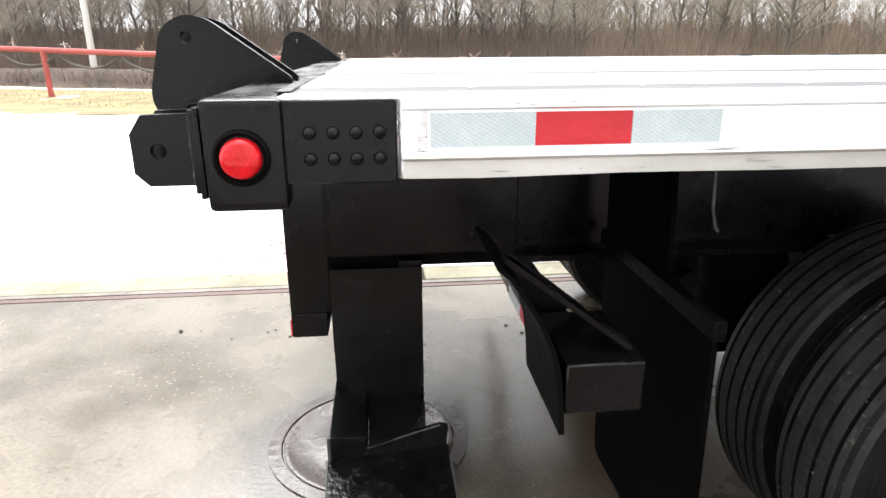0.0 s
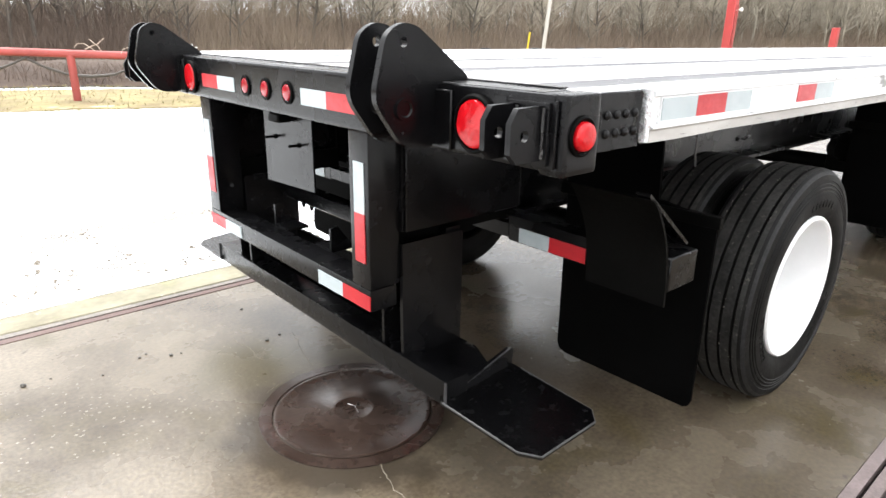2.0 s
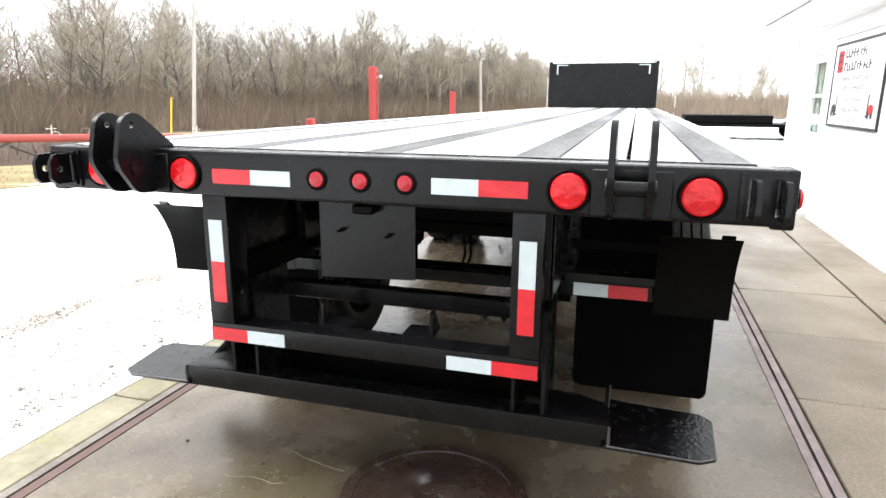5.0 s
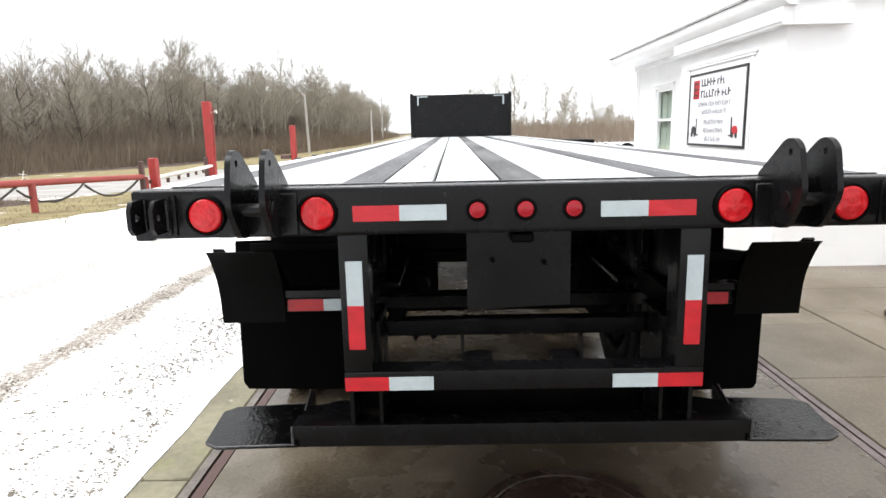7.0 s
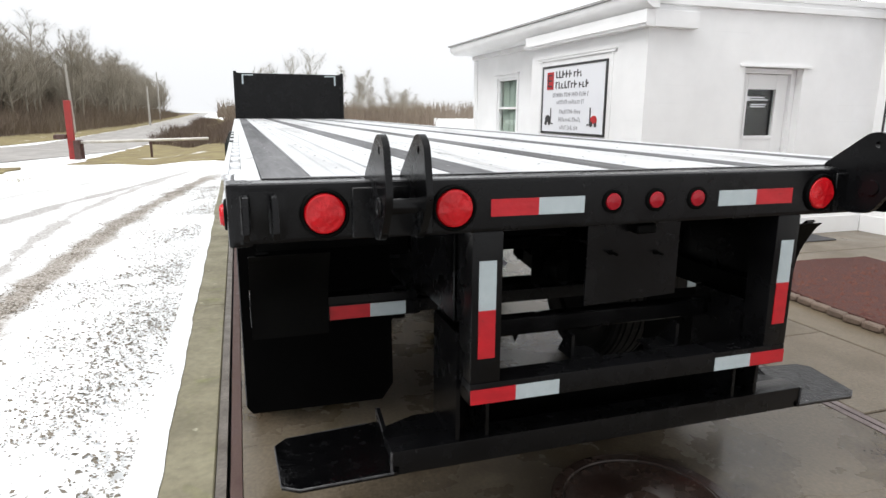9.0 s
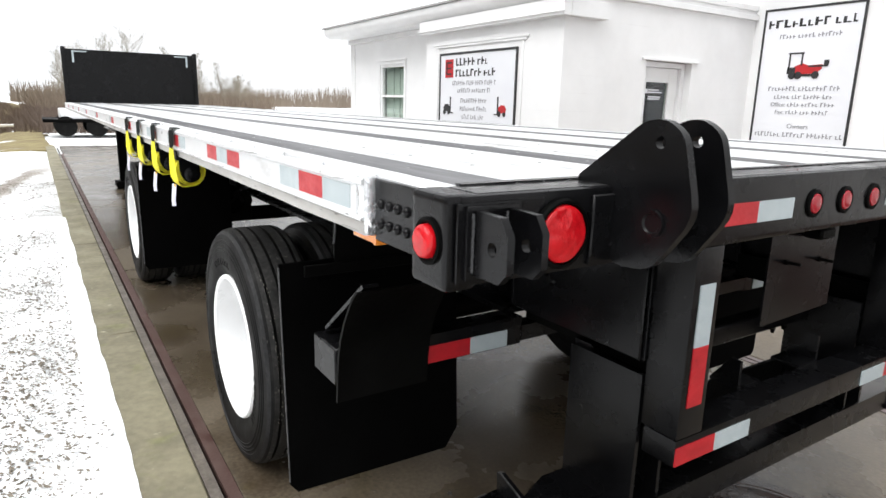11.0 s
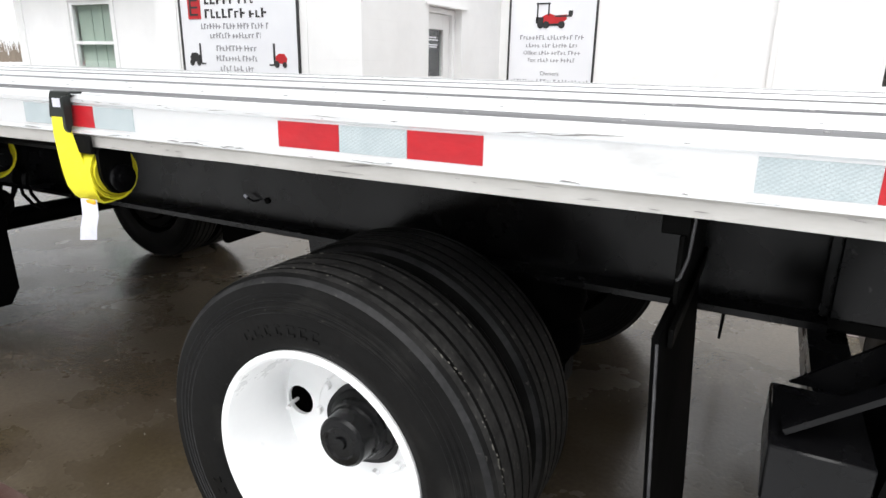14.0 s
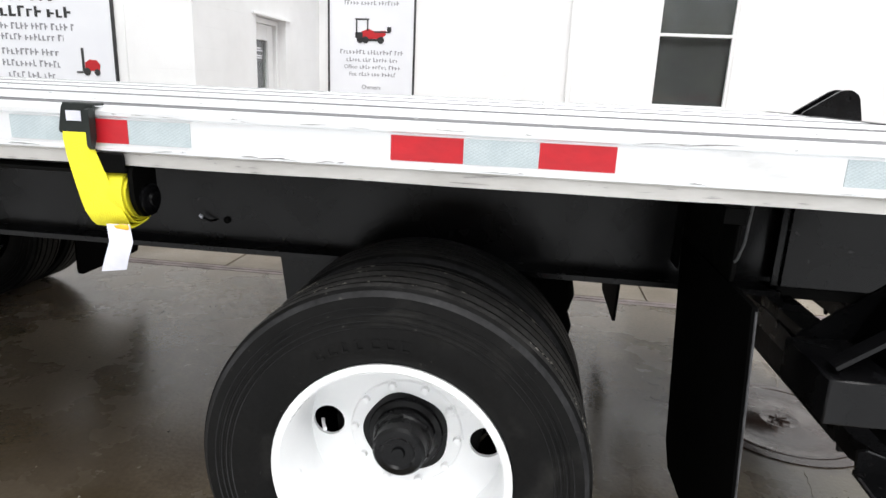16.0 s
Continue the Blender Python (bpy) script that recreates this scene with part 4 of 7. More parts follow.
def lamp_round(y, z, r, bezel, parent, name, red=None):
    """A round lamp set into the rear face."""
    bm = mesh()
    lathe(bm, [(0.006, bezel), (-0.009, bezel), (-0.013, bezel - 0.004), (-0.013, r + 0.002), (-0.004, r - 0.001), (0.006, r - 0.002)], "x", (y, z), 36, closed=True)
    low = 1.0 if r > 0.04 else 0.55
    for v in bm.verts:
        v.co.x *= low
    body = part(name, bm, BLACK_ROUGH, parent, "black rubber ring round a red lamp")
    bm = mesh()
    lathe(bm, [(0.004, r), (-0.008, r), (-0.0135, r * 0.94), (-0.0158, r * 0.84), (-0.0155, r * 0.81), (-0.0180, r * 0.60), (-0.0190, r * 0.4), (-0.0195, 0.004)], "x", (y, z), 36)
    for v in bm.verts:
        d = math.hypot(v.co.y - y, v.co.z - z)
        if r > 0.04 and 0.005 < d < r * 0.95:
            v.co.x += 0.0011 * (d / r) * math.sin(5 * math.atan2(v.co.z - z, v.co.y - y) + 0.6)
    for v in bm.verts:
        v.co.x *= low
    part("lens", bm, red or LENS_RED, body, "bright red lens")


for y in (1.035, 0.671, -0.673, -1.038):
    lamp_round(y, 1.242, 0.0555, 0.066, bumper, "tail_lamp")
for y in (0.152, -0.004, -0.160):
    lamp_round(y, 1.242, 0.027, 0.037, bumper, "marker_lamp", MARKER_RED)
for y0, y1, c in ((0.405, 0.557, "r"), (0.252, 0.405, "w"), (-0.399, -0.247, "w"), (-0.552, -0.399, "r")):
    bm = mesh()
    box(bm, -0.003, 0.002, y0, y1, 1.212, 1.263)
    part("tape", bm, TAPE_RED if c == "r" else TAPE_WHITE, bumper, "red reflective tape" if c == "r" else "silver-white reflective tape")

hook = rounded([(-0.107, 1.455), (-0.064, 1.448), (0.092, 1.336), (0.092, 1.320), (-0.004, 1.320), (-0.004, 1.172), (-0.105, 1.178), (-0.186, 1.29), (-0.150, 1.43)], 0.035, 4)
for s in (1, -1):
    # lifting brackets: two plates with a pin between them
    bracket = None
    for y in (0.795, 0.898):
        bm = mesh()
        plate(bm, hook, [(-0.103, 1.412, 0.011)], "y", s * (y - 0.009), s * (y + 0.009))
        p = part("bracket_plate", bm, BLACK, bumper, "thick black hook plate with a pin hole")
        bracket = bracket or p
    bm = mesh()
    lathe(bm, [(s * 0.779, 0.020), (s * 0.779, 0.025), (s * 0.784, 0.026), (s * 0.787, 0.021), (s * 0.906, 0.021), (s * 0.909, 0.026), (s * 0.914, 0.025), (s * 0.914, 0.019), (s * 0.910, 0.016)], "y", (-0.103, 1.268), 20)
    part("pin", bm, BLACK, bracket)
    bm = mesh()
    box(bm, -0.010, 0.0005, s * 0.735, s * 0.962, 1.172, 1.310, 0.003)
    part("backing_plate", bm, BLACK, bumper)
    # ears near the corner
    ear = [(0.0, 1.302), (-0.089, 1.300), (-0.108, 1.272), (-0.108, 1.213), (-0.088, 1.193), (0.0, 1.193)]
    for y in (1.166, 1.236):
        bm = mesh()
        plate(bm, ear, [(-0.069, 1.246, 0.012)], "y", s * (y - 0.007), s * (y + 0.007))
        part("ear", bm, BLACK, bumper, "black steel ear with a round hole")
    bm = mesh()
    box(bm, -0.008, 0.0005, s * 1.132, s * 1.268, 1.176, 1.312, 0.004, 2)
    part("ear_backing", bm, BLACK, bumper)
    bm = mesh()
    box(bm, -0.018, -0.0078, s * 1.146, s * 1.256, 1.182, 1.308, 0.004, 2)
    part("ear_seat", bm, BLACK, bumper)
    for y in (1.157, 1.175, 1.227, 1.245):
        bm = mesh()
        tube(bm, [(-0.019 + 0.0012 * noise.noise(Vector((k * 0.9, y * 40, s))), s * (y + 0.001 * noise.noise(Vector((k * 0.7, y * 30, 5)))), 1.198 + 0.0071 * k) for k in range(15)], 0.0042, 6)
        part("weld", bm, BLACK_WORN, bumper, "lumpy weld seam")
    # corner plate with a side lamp, and the bolted fish plate
    bm = mesh()
    box(bm, 0.004, 0.122, s * 1.218, s * 1.2815, 1.158, 1.3245, 0.016, 4)
    corner = part("corner_box", bm, BLACK, bumper, "rounded black end box of the bumper")
    bm = mesh()
    lathe(bm, [(s * 1.279, 0.0425), (s * 1.287, 0.0415), (s * 1.2895, 0.0375), (s * 1.2865, 0.033), (s * 1.279, 0.0325)], "y", (0.060, 1.240), 36, closed=True)
    ring = part("side_lamp", bm, BLACK_ROUGH, corner, "black ring round a red side lamp")
    bm = mesh()
    lathe(bm, [(s * 1.280, 0.0305), (s * 1.292, 0.030), (s * 1.298, 0.0275), (s * 1.3005, 0.0235), (s * 1.3013, 0.016), (s * 1.3016, 0.003)], "y", (0.060, 1.240), 36)
    part("lens", bm, LENS_RED, ring, "bright red lens")
    bm = mesh()
    box(bm, 0.119, 0.288, s * 1.2605, s * 1.2695, 1.196, 1.3205, 0.002)
    fish = part("fish_plate", bm, BLACK, trailer, "black bolted plate joining bumper and rail")
    for x in (0.158, 0.193, 0.227, 0.262):
        for z in (1.234, 1.273):
            bm = mesh()
            lathe(bm, [(s * 1.2685, 0.0105), (s * 1.273, 0.010), (s * 1.2765, 0.007), (s * 1.278, 0.002)], "y", (x, z), 10)
            part("bolt", bm, BLACK, fish)
bm = mesh()
box(bm, 0.292, 0.305, 1.225, 1.2665, 1.1820, 1.2085, 0.003, 2)
box(bm, 0.3035, 0.404, 1.225, 1.2655, 1.1845, 1.2075, 0.003, 2)
part("marker_lamp", bm, AMBER, trailer, "amber side marker under the rail")

# ---- underrun frame ----
bm = mesh()
box(bm, 0.0, 0.098, -0.606, 0.613, 0.622, 0.693, 0.006, 2)
under = part("underrun_bar", bm, BLACK, trailer, "black underrun crossbar with reflective tape")
for s in (1, -1):
    a, b = (0.514, 0.612) if s > 0 else (-0.606, -0.508)
    bm = mesh()
    box(bm, 0.0, 0.110, a, b, 0.694, 1.168, 0.006, 2)
    post = part("underrun_post", bm, BLACK, trailer)
    ta, tb = (0.535, 0.590) if s > 0 else (-0.586, -0.533)
    for z0, z1, m in ((0.928, 1.080, TAPE_WHITE), (0.775, 0.928, TAPE_RED)):
        bm = mesh()
        box(bm, -0.003, 0.002, ta, tb, z0, z1)
        part("tape", bm, m, post, "silver-white reflective tape" if m is TAPE_WHITE else "red reflective tape")
    # broad side leg and frame tail plate
    bm = mesh()
    prism(bm, [(0.112, 0.822), (0.362, 0.822), (0.362, 0.425), (0.352, 0.335), (0.218, 0.335), (0.115, 0.435), (0.112, 0.635)], "y", s * 0.604, s * 0.618)
    prism(bm, [(0.30, 0.836), (0.362, 0.836), (0.362, 0.36), (0.30, 0.36)], "y", s * 0.50, s * 0.604)
    box(bm, 0.115, 0.30, s * 0.50, s * 0.512, 0.36, 0.836)
    part("side_leg", bm, BLACK, trailer, "broad black steel leg down to the step bar")
    # black panel behind the slot stands in for the shaded frame interior
    bm = mesh()
    box(bm, 0.112, 0.62, s * 0.556, s * 0.568, 0.81, 0.90)
    part("slot_shade", bm, BLACK_ROUGH, trailer)
    bm = mesh()
    prism(bm, [(0.11, 1.166), (0.64, 1.166), (0.64, 0.862), (0.11, 0.862)], "y", s * 0.604, s * 0.618)
    part("frame_end", bm, BLACK, trailer)
    bm = mesh()
    box(bm, 0.118, 0.62, s * 0.622, s * 0.628, 0.86, 1.155, 0.004)
    part("tail_plate", bm, BLACK, trailer)
for y0, y1, c in ((0.460, 0.611, "r"), (0.308, 0.460, "w"), (-0.453, -0.301, "w"), (-0.604, -0.453, "r")):
    bm = mesh()
    box(bm, -0.003, 0.002, y0, y1, 0.626, 0.674)
    part("tape", bm, TAPE_RED if c == "r" else TAPE_WHITE, under, "red reflective tape" if c == "r" else "silver-white reflective tape")
bm = mesh()
box(bm, 0.30, 0.362, -0.499, 0.499, 0.717, 0.783, 0.006)
part("rear_brace", bm, BLACK, trailer)
for y in (0.20, -0.22):
    bm = mesh()
    prism(bm, [(0.10, 0.693), (0.10, 0.775), (0.13, 0.78), (0.19, 0.70), (0.19, 0.693)], "y", y, y + 0.012)
    box(bm, 0.10, 0.19, y - 0.10 if y > 0 else y, y if y > 0 else y + 0.11, 0.688, 0.697)
    part("gusset", bm, BLACK, under)

# lower bar with its channel, arms and step pads
bm = mesh()
box(bm, 0.105, 0.200, -0.835, 0.835, 0.362, 0.446, 0.006, 2)
steps = part("step_bar", bm, BLACK, trailer, "black lower bar carrying two step pads")
bm = mesh()
box(bm, 0.200, 0.360, -0.50, 0.50, 0.355, 0.372, 0.003)
box(bm, 0.345, 0.360, -0.50, 0.50, 0.372, 0.56, 0.003)
part("channel", bm, BLACK_ROUGH, steps, "wet black channel behind the lower bar")
for s in (1, -1):
    bm = mesh()
    prism(bm, [(0.205, s * 0.60), (0.36, s * 0.60), (0.36, s * 0.70), (0.30, s * 0.83), (0.205, s * 0.83)], "z", 0.362, 0.430)
    part("arm", bm, BLACK, steps)
    bm = mesh()
    tube(bm, [(0.104, s * 0.836, 0.364 + 0.0135 * k + 0.001 * (k % 2)) for k in range(7)], 0.005, 6)
    part("weld", bm, PAD_EDGE, steps, "bright weld at the bar's end")
    bm = mesh()
    plate(bm, [(0.098, s * 0.82), (0.112, s * 1.125), (0.150, s * 1.178), (0.372, s * 1.186), (0.412, s * 1.145), (0.412, s * 0.82)], [], "z", 0.366, 0.380)
    for v in bm.verts:
        v.co.z -= 0.05 * max(0, abs(v.co.y) - 0.86) - (0.018 if v.co.x > 0.3 else 0)
    pad = part("step_pad", bm, STEP_GRIP, steps, "wet black grip-coated step pad")
    rim = [(0.098, s * 0.83), (0.112, s * 1.125), (0.150, s * 1.178), (0.372, s * 1.186), (0.412, s * 1.145), (0.412, s * 0.86)]
    bm = mesh()
    tube(bm, [(u, v, 0.377 - 0.05 * max(0, abs(v) - 0.86) + (0.018 if u > 0.3 else 0)) for u, v in rim], 0.0035, 6)
    part("pale_edge", bm, PAD_EDGE, pad, "paler edge of the pad")
    bm = mesh()
    prism(bm, [(0.105, 0.365), (0.405, 0.395), (0.41, 0.455), (0.39, 0.462), (0.20, 0.405), (0.105, 0.395)], "y", s * 0.812, s * 0.826)
    part("web", bm, BLACK, pad)
    bm = mesh()
    tube(bm, [(0.106, s * 0.828, 0.3965), (0.20, s * 0.828, 0.4065), (0.39, s * 0.828, 0.463)], 0.0024, 6)
    part("web_edge", bm, PAD_EDGE, pad, "paler edge of the web")

# hanging plate in the middle with its lamp
bm = mesh()
plate(bm, [(0.187, 1.166), (-0.166, 1.166), (-0.166, 0.900), (0.187, 0.885)], [], "x", 0.075, 0.082)
tag_plate = part("tag_plate", bm, BLACK, trailer, "plain black hanging plate with two long bolts")
bm = mesh()
box(bm, 0.02, 0.075, -0.035, 0.04, 1.128, 1.160, 0.006)
part("tag_lamp", bm, BLACK_ROUGH, tag_plate)
for y, z in ((0.10, 1.062), (-0.075, 1.052)):
    bm = mesh()
    lathe(bm, [(0.076, 0.009), (0.069, 0.009), (0.068, 0.005), (0.036, 0.005), (0.034, 0.004)], "x", (y, z), 8)
    part("bolt", bm, BLACK_ROUGH, tag_plate)

# tape bar across behind, curved guide plates with their boxes, mud flaps
bm = mesh()
box(bm, 0.60, 0.66, -0.96, -0.60, 0.735, 0.800, 0.004)
box(bm, 0.60, 0.66, 0.60, 0.96, 0.735, 0.800, 0.004)
box(bm, 0.60, 0.66, -0.60, 0.60, 0.745, 0.795)
hanger = part("tape_bar", bm, BLACK, trailer, "black cross tube with reflective tape ends")
for y0, y1, c in ((0.66, 0.80, "w"), (0.80, 0.955, "r"), (-0.79, -0.655, "w"), (-0.94, -0.79, "r")):
    bm = mesh()
    box(bm, 0.597, 0.602, y0, y1, 0.740, 0.792)
    part("tape", bm, TAPE_RED if c == "r" else TAPE_WHITE, hanger, "red reflective tape" if c == "r" else "silver-white reflective tape")
for s in (1, -1):
    curve = [(0.452, 1.032), (0.474, 1.012), (0.500, 0.975), (0.527, 0.930), (0.550, 0.880), (0.564, 0.830), (0.572, 0.770), (0.577, 0.698)]
    bm = mesh()
    back = [(x + 0.010, z) for x, z in curve[::-1]]
    prism(bm, curve + back, "y", s * 0.962, s * 1.235)
    guide = part("wheel_guide", bm, BLACK_ROUGH, trailer, "curved black guide plate with a box behind it")
    bm = mesh()
    box(bm, 0.584, 0.732, s * 1.00, s * 1.238, 0.742, 0.845, 0.004)
    part("guide_box", bm, BLACK, guide)
    bm = mesh()
    ribbon(bm, [(0.472, s * 1.19, 1.040), (0.712, s * 1.19, 0.858)], [(0, 0.022, 0)] * 2, 0.010, [(0.65, 0, 0.76)] * 2)
    part("brace", bm, BLACK, guide)
    bm = mesh()
    prism(bm, [(0.49, 1.01), (0.70, 0.84), (0.575, 0.84)], "y", s * 0.968, s * 0.978)
    box(bm, 0.58, 0.66, s * 0.62, s * 1.0, 0.805, 0.835)
    part("gusset", bm, BLACK, guide)
for ax in AXLES:
    for s in (1, -1):
        x = ax - 0.80
        bm = mesh()
        o = 1.272 if s > 0 else 1.225
        upper = [(s * 0.650, 1.0), (s * o, 1.0)] if s > 0 else [(s * 0.650, 1.17), (s * 1.01, 1.17), (s * 1.02, 0.93), (s * o, 0.90)]
        prism(bm, upper + ([(s * o, 0.300), (s * (o - 0.022), 0.270), (s * 0.70, 0.262), (s * 0.650, 0.33)] if s > 0 else [(s * o, 0.262), (s * (o - 0.008), 0.240), (s * (o - 0.024), 0.230), (s * 0.69, 0.224), (s * 0.660, 0.236), (s * 0.650, 0.262)]), "x", x, x + 0.011)
        for v in bm.verts:
            v.co.x += 0.02 * (0.9 - v.co.z) if s < 0 else 0.06 * v.co.z - 0.009
        flap = part("mud_flap", bm, FLAP, trailer, "black rubber mud flap")
        if s < 0:
            pieces = [("flap_hanger", (x - 0.005, x + 0.02, s * 0.62, s * 1.235, 0.875, 0.915))]
        else:
            pieces = [("flap_hanger", (x + 0.040, x + 0.090, 0.57, 1.10, 1.13, 1.168)), ("hanger_plate", (x + 0.047, x + 0.057, 0.62, 1.10, 0.965, 1.1295)),
                      ("hanger_bracket", (x + 0.060, x + 0.066, 0.57, 0.66, 0.90, 1.1295)), ("clamp_bar", (x + 0.036, x + 0.046, 0.62, 1.20, 0.955, 0.990))]
        for name, size in pieces:
            bm = mesh()
            box(bm, *size, 0.002)
            part(name, bm, BLACK_ROUGH, flap)
        if s > 0:
            bm = mesh()
            tube(bm, [(x + 0.06 * z - 0.007, o + 0.001, z) for z in (0.99, 0.90, 0.75, 0.55, 0.31)], 0.0028, 6)
            part("edge_bead", bm, PAD_EDGE, flap, "paler rolled edge of the flap")


def tyre_mesh():
    """One tyre about the y axis, its outer face at y = 0.25."""
    R, w = TYRE_R, 0.25
    side = [(0.205, 0.292), (0.232, 0.300), (0.246, 0.330), (0.250, 0.372), (0.2475, 0.393), (0.2495, 0.395), (0.2485, 0.399), (0.2460, 0.401), (0.2455, 0.407), (0.2475, 0.409), (0.2465, 0.413), (0.2435, 0.415), (0.2425, 0.421), (0.2450, 0.423), (0.2435, 0.427), (0.2405, 0.429), (0.2395, 0.438), (0.2415, 0.440), (0.2385, 0.462), (0.2365, 0.4635), (0.228, 0.474), (0.2215, 0.477), (0.218, R - 0.004)]
    tread = []
    for c in (0.195, 0.149, 0.101, 0.055):
        tread += [(c + 0.0055, R - 0.001), (c + 0.0042, R - 0.014), (c - 0.0042, R - 0.014), (c - 0.0055, R - 0.001)]
    prof = side + tread + [(w - y, r) for y, r in side[::-1]]
    bm = mesh()
    lathe(bm, prof, "y", (0, 0), 96, closed=True)
    # raised bars of worn lettering on a sunken badge, and fine rings by the shoulder
    rg = random.Random(2)

    def patch(r0, r1, a0, a1, y, d=0.006):
        n = max(1, int((a1 - a0) / 0.06))
        top, low = [], []
        for k in range(n + 1):
            t = a0 + (a1 - a0) * k / n
            top.append([bm.verts.new((r * math.cos(t), y, r * math.sin(t))) for r in (r0, r1)])
            low.append([bm.verts.new((r * math.cos(t), y - d, r * math.sin(t))) for r in (r0, r1)])
        for k in range(n):
            bm.faces.new((top[k][0], top[k][1], top[k + 1][1], top[k + 1][0]))
            bm.faces.new((top[k][0], low[k][0], low[k + 1][0], top[k + 1][0]))
            bm.faces.new((top[k][1], low[k][1], low[k + 1][1], top[k + 1][1]))
        for e in (0, n):
            bm.faces.new((top[e][0], top[e][1], low[e][1], low[e][0]))

    for base in (0.9, 3.0, 5.1):
        for k in range(7):
            a = base + 0.10 + k * 0.10
            w = rg.uniform(0.045, 0.07)
            patch(0.338, 0.344, a, a + w, 0.2500, 0.004)
            patch(0.360, 0.366, a, a + w, 0.2506, 0.004)
            patch(0.338, 0.366, a, a + 0.018, 0.2503, 0.004)
    for f in bm.faces:
        if all(abs(math.hypot(v.co.x, v.co.z) - R) < 0.0045 and 0.02 < v.co.y < 0.23 for v in f.verts):
            f.material_index = 1
        rs = [math.hypot(v.co.x, v.co.z) for v in f.verts]
        for r0, r1 in ((0.393, 0.395), (0.407, 0.409), (0.421, 0.423), (0.438, 0.440), (0.462, 0.4635), (0.4635, 0.474)):
            if abs(min(rs) - r0) < 0.0005 and abs(max(rs) - r1) < 0.0005:
                f.material_index = 2
    return finish(bm, "tyre", (RUBBER, RUBBER_WORN, RUBBER_RING))


def rim_mesh():
    """Deep-dished outer wheel with hand holes; the dish opens to +y."""
    bm = mesh()
    lathe(bm, [(0.206, 0.294), (0.236, 0.297), (0.243, 0.292), (0.243, 0.284), (0.236, 0.277), (0.205, 0.273), (0.150, 0.271), (0.095, 0.270), (0.060, 0.269), (0.018, 0.268), (0.000, 0.268), (0.000, 0.278), (0.100, 0.281)], "y", (0, 0), 64, closed=True)
    holes = [(0.219 * math.cos(a), 0.219 * math.sin(a), 0.0445, 24) for a in (math.pi * k for k in range(2))]
    plate(bm, circle(0, 0, 0.270, 64), holes + [(0, 0, 0.075, 24)], "y", 0.006, 0.018)
    lathe(bm, [(0.018, 0.156), (0.023, 0.151), (0.023, 0.10), (0.018, 0.095)], "y", (0, 0), 48, closed=True)
    return finish(bm, "rim", WHEEL)


def hub_mesh():
    """Lobed hub flange with a slimmer, bolted oil cap before it."""
    bm = mesh()
    lobes = [((0.117 + 0.003 * math.cos(5 * a)) * math.cos(a), (0.117 + 0.003 * math.cos(5 * a)) * math.sin(a)) for a in (2 * math.pi * k / 60 for k in range(60))]
    plate(bm, lobes, [], "y", 0.019, 0.052)
    lathe(bm, [(0.050, 0.104), (0.060, 0.100), (0.066, 0.086), (0.082, 0.084), (0.086, 0.080), (0.096, 0.078), (0.100, 0.073), (0.146, 0.070), (0.154, 0.063), (0.156, 0.046), (0.151, 0.040), (0.151, 0.018), (0.158, 0.015), (0.158, 0.003)], "y", (0, 0), 36)
    for k in range(6):
        a = 2 * math.pi * (k + 0.4) / 6
        lathe(bm, [(0.088, 0.008), (0.098, 0.008), (0.100, 0.005)], "y", (0.074 * math.cos(a), 0.074 * math.sin(a)), 6)
    for v in bm.verts:
        v.co.y -= 0.026
    return finish(bm, "hub", BLACK)


def nut_mesh():
    bm = mesh()
    lathe(bm, [(0.018, 0.017), (0.022, 0.017), (0.022, 0.012), (0.038, 0.011), (0.040, 0.006)], "y", (0, 0), 6)
    return finish(bm, "nut", WHEEL)


TYRE, RIM, HUB, NUT = tyre_mesh(), rim_mesh(), hub_mesh(), nut_mesh()
bm = mesh()
gr = random.Random(4)
for i in range(46):
    c0 = gr.choice((0.195, 0.195, 0.149, 0.101, 0.055)) + gr.choice((-0.0065, 0.0065))
    a0, spread = gr.uniform(0, 6.283), gr.uniform(0.02, 0.3)
    for k in range(int(gr.uniform(2, 9))):
        c, a, q = c0 + gr.uniform(-0.004, 0.004), a0 + gr.gauss(0, spread), gr.choice((0.0007, 0.0011, 0.0022))
        m = Matrix.Rotation(-a, 4, "Y") @ Matrix.Translation((TYRE_R - 0.0012, c, 0)) @ Matrix.Rotation(gr.uniform(-0.5, 0.5), 4, "X") @ Matrix.Diagonal((0.003, q, q * gr.uniform(1.0, 5.0), 1))
        bmesh.ops.create_cube(bm, size=1, matrix=m)
GRIT = finish(bm, "lodged_grit", TREAD_GRIT)
bm = mesh()
tube(bm, [(0.240, 0.006, -0.008), (0.226, 0.046, 0.004), (0.210, 0.082, 0.010)], [0.0055, 0.0045, 0.0055], 8)
VALVE = finish(bm, "valve", TRIM)
# chassis black stands in for the shade on the inner rims
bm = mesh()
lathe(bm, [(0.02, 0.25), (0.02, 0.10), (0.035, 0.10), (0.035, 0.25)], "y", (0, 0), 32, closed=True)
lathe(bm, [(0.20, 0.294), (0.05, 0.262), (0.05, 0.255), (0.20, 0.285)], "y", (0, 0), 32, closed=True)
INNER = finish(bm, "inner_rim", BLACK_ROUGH)
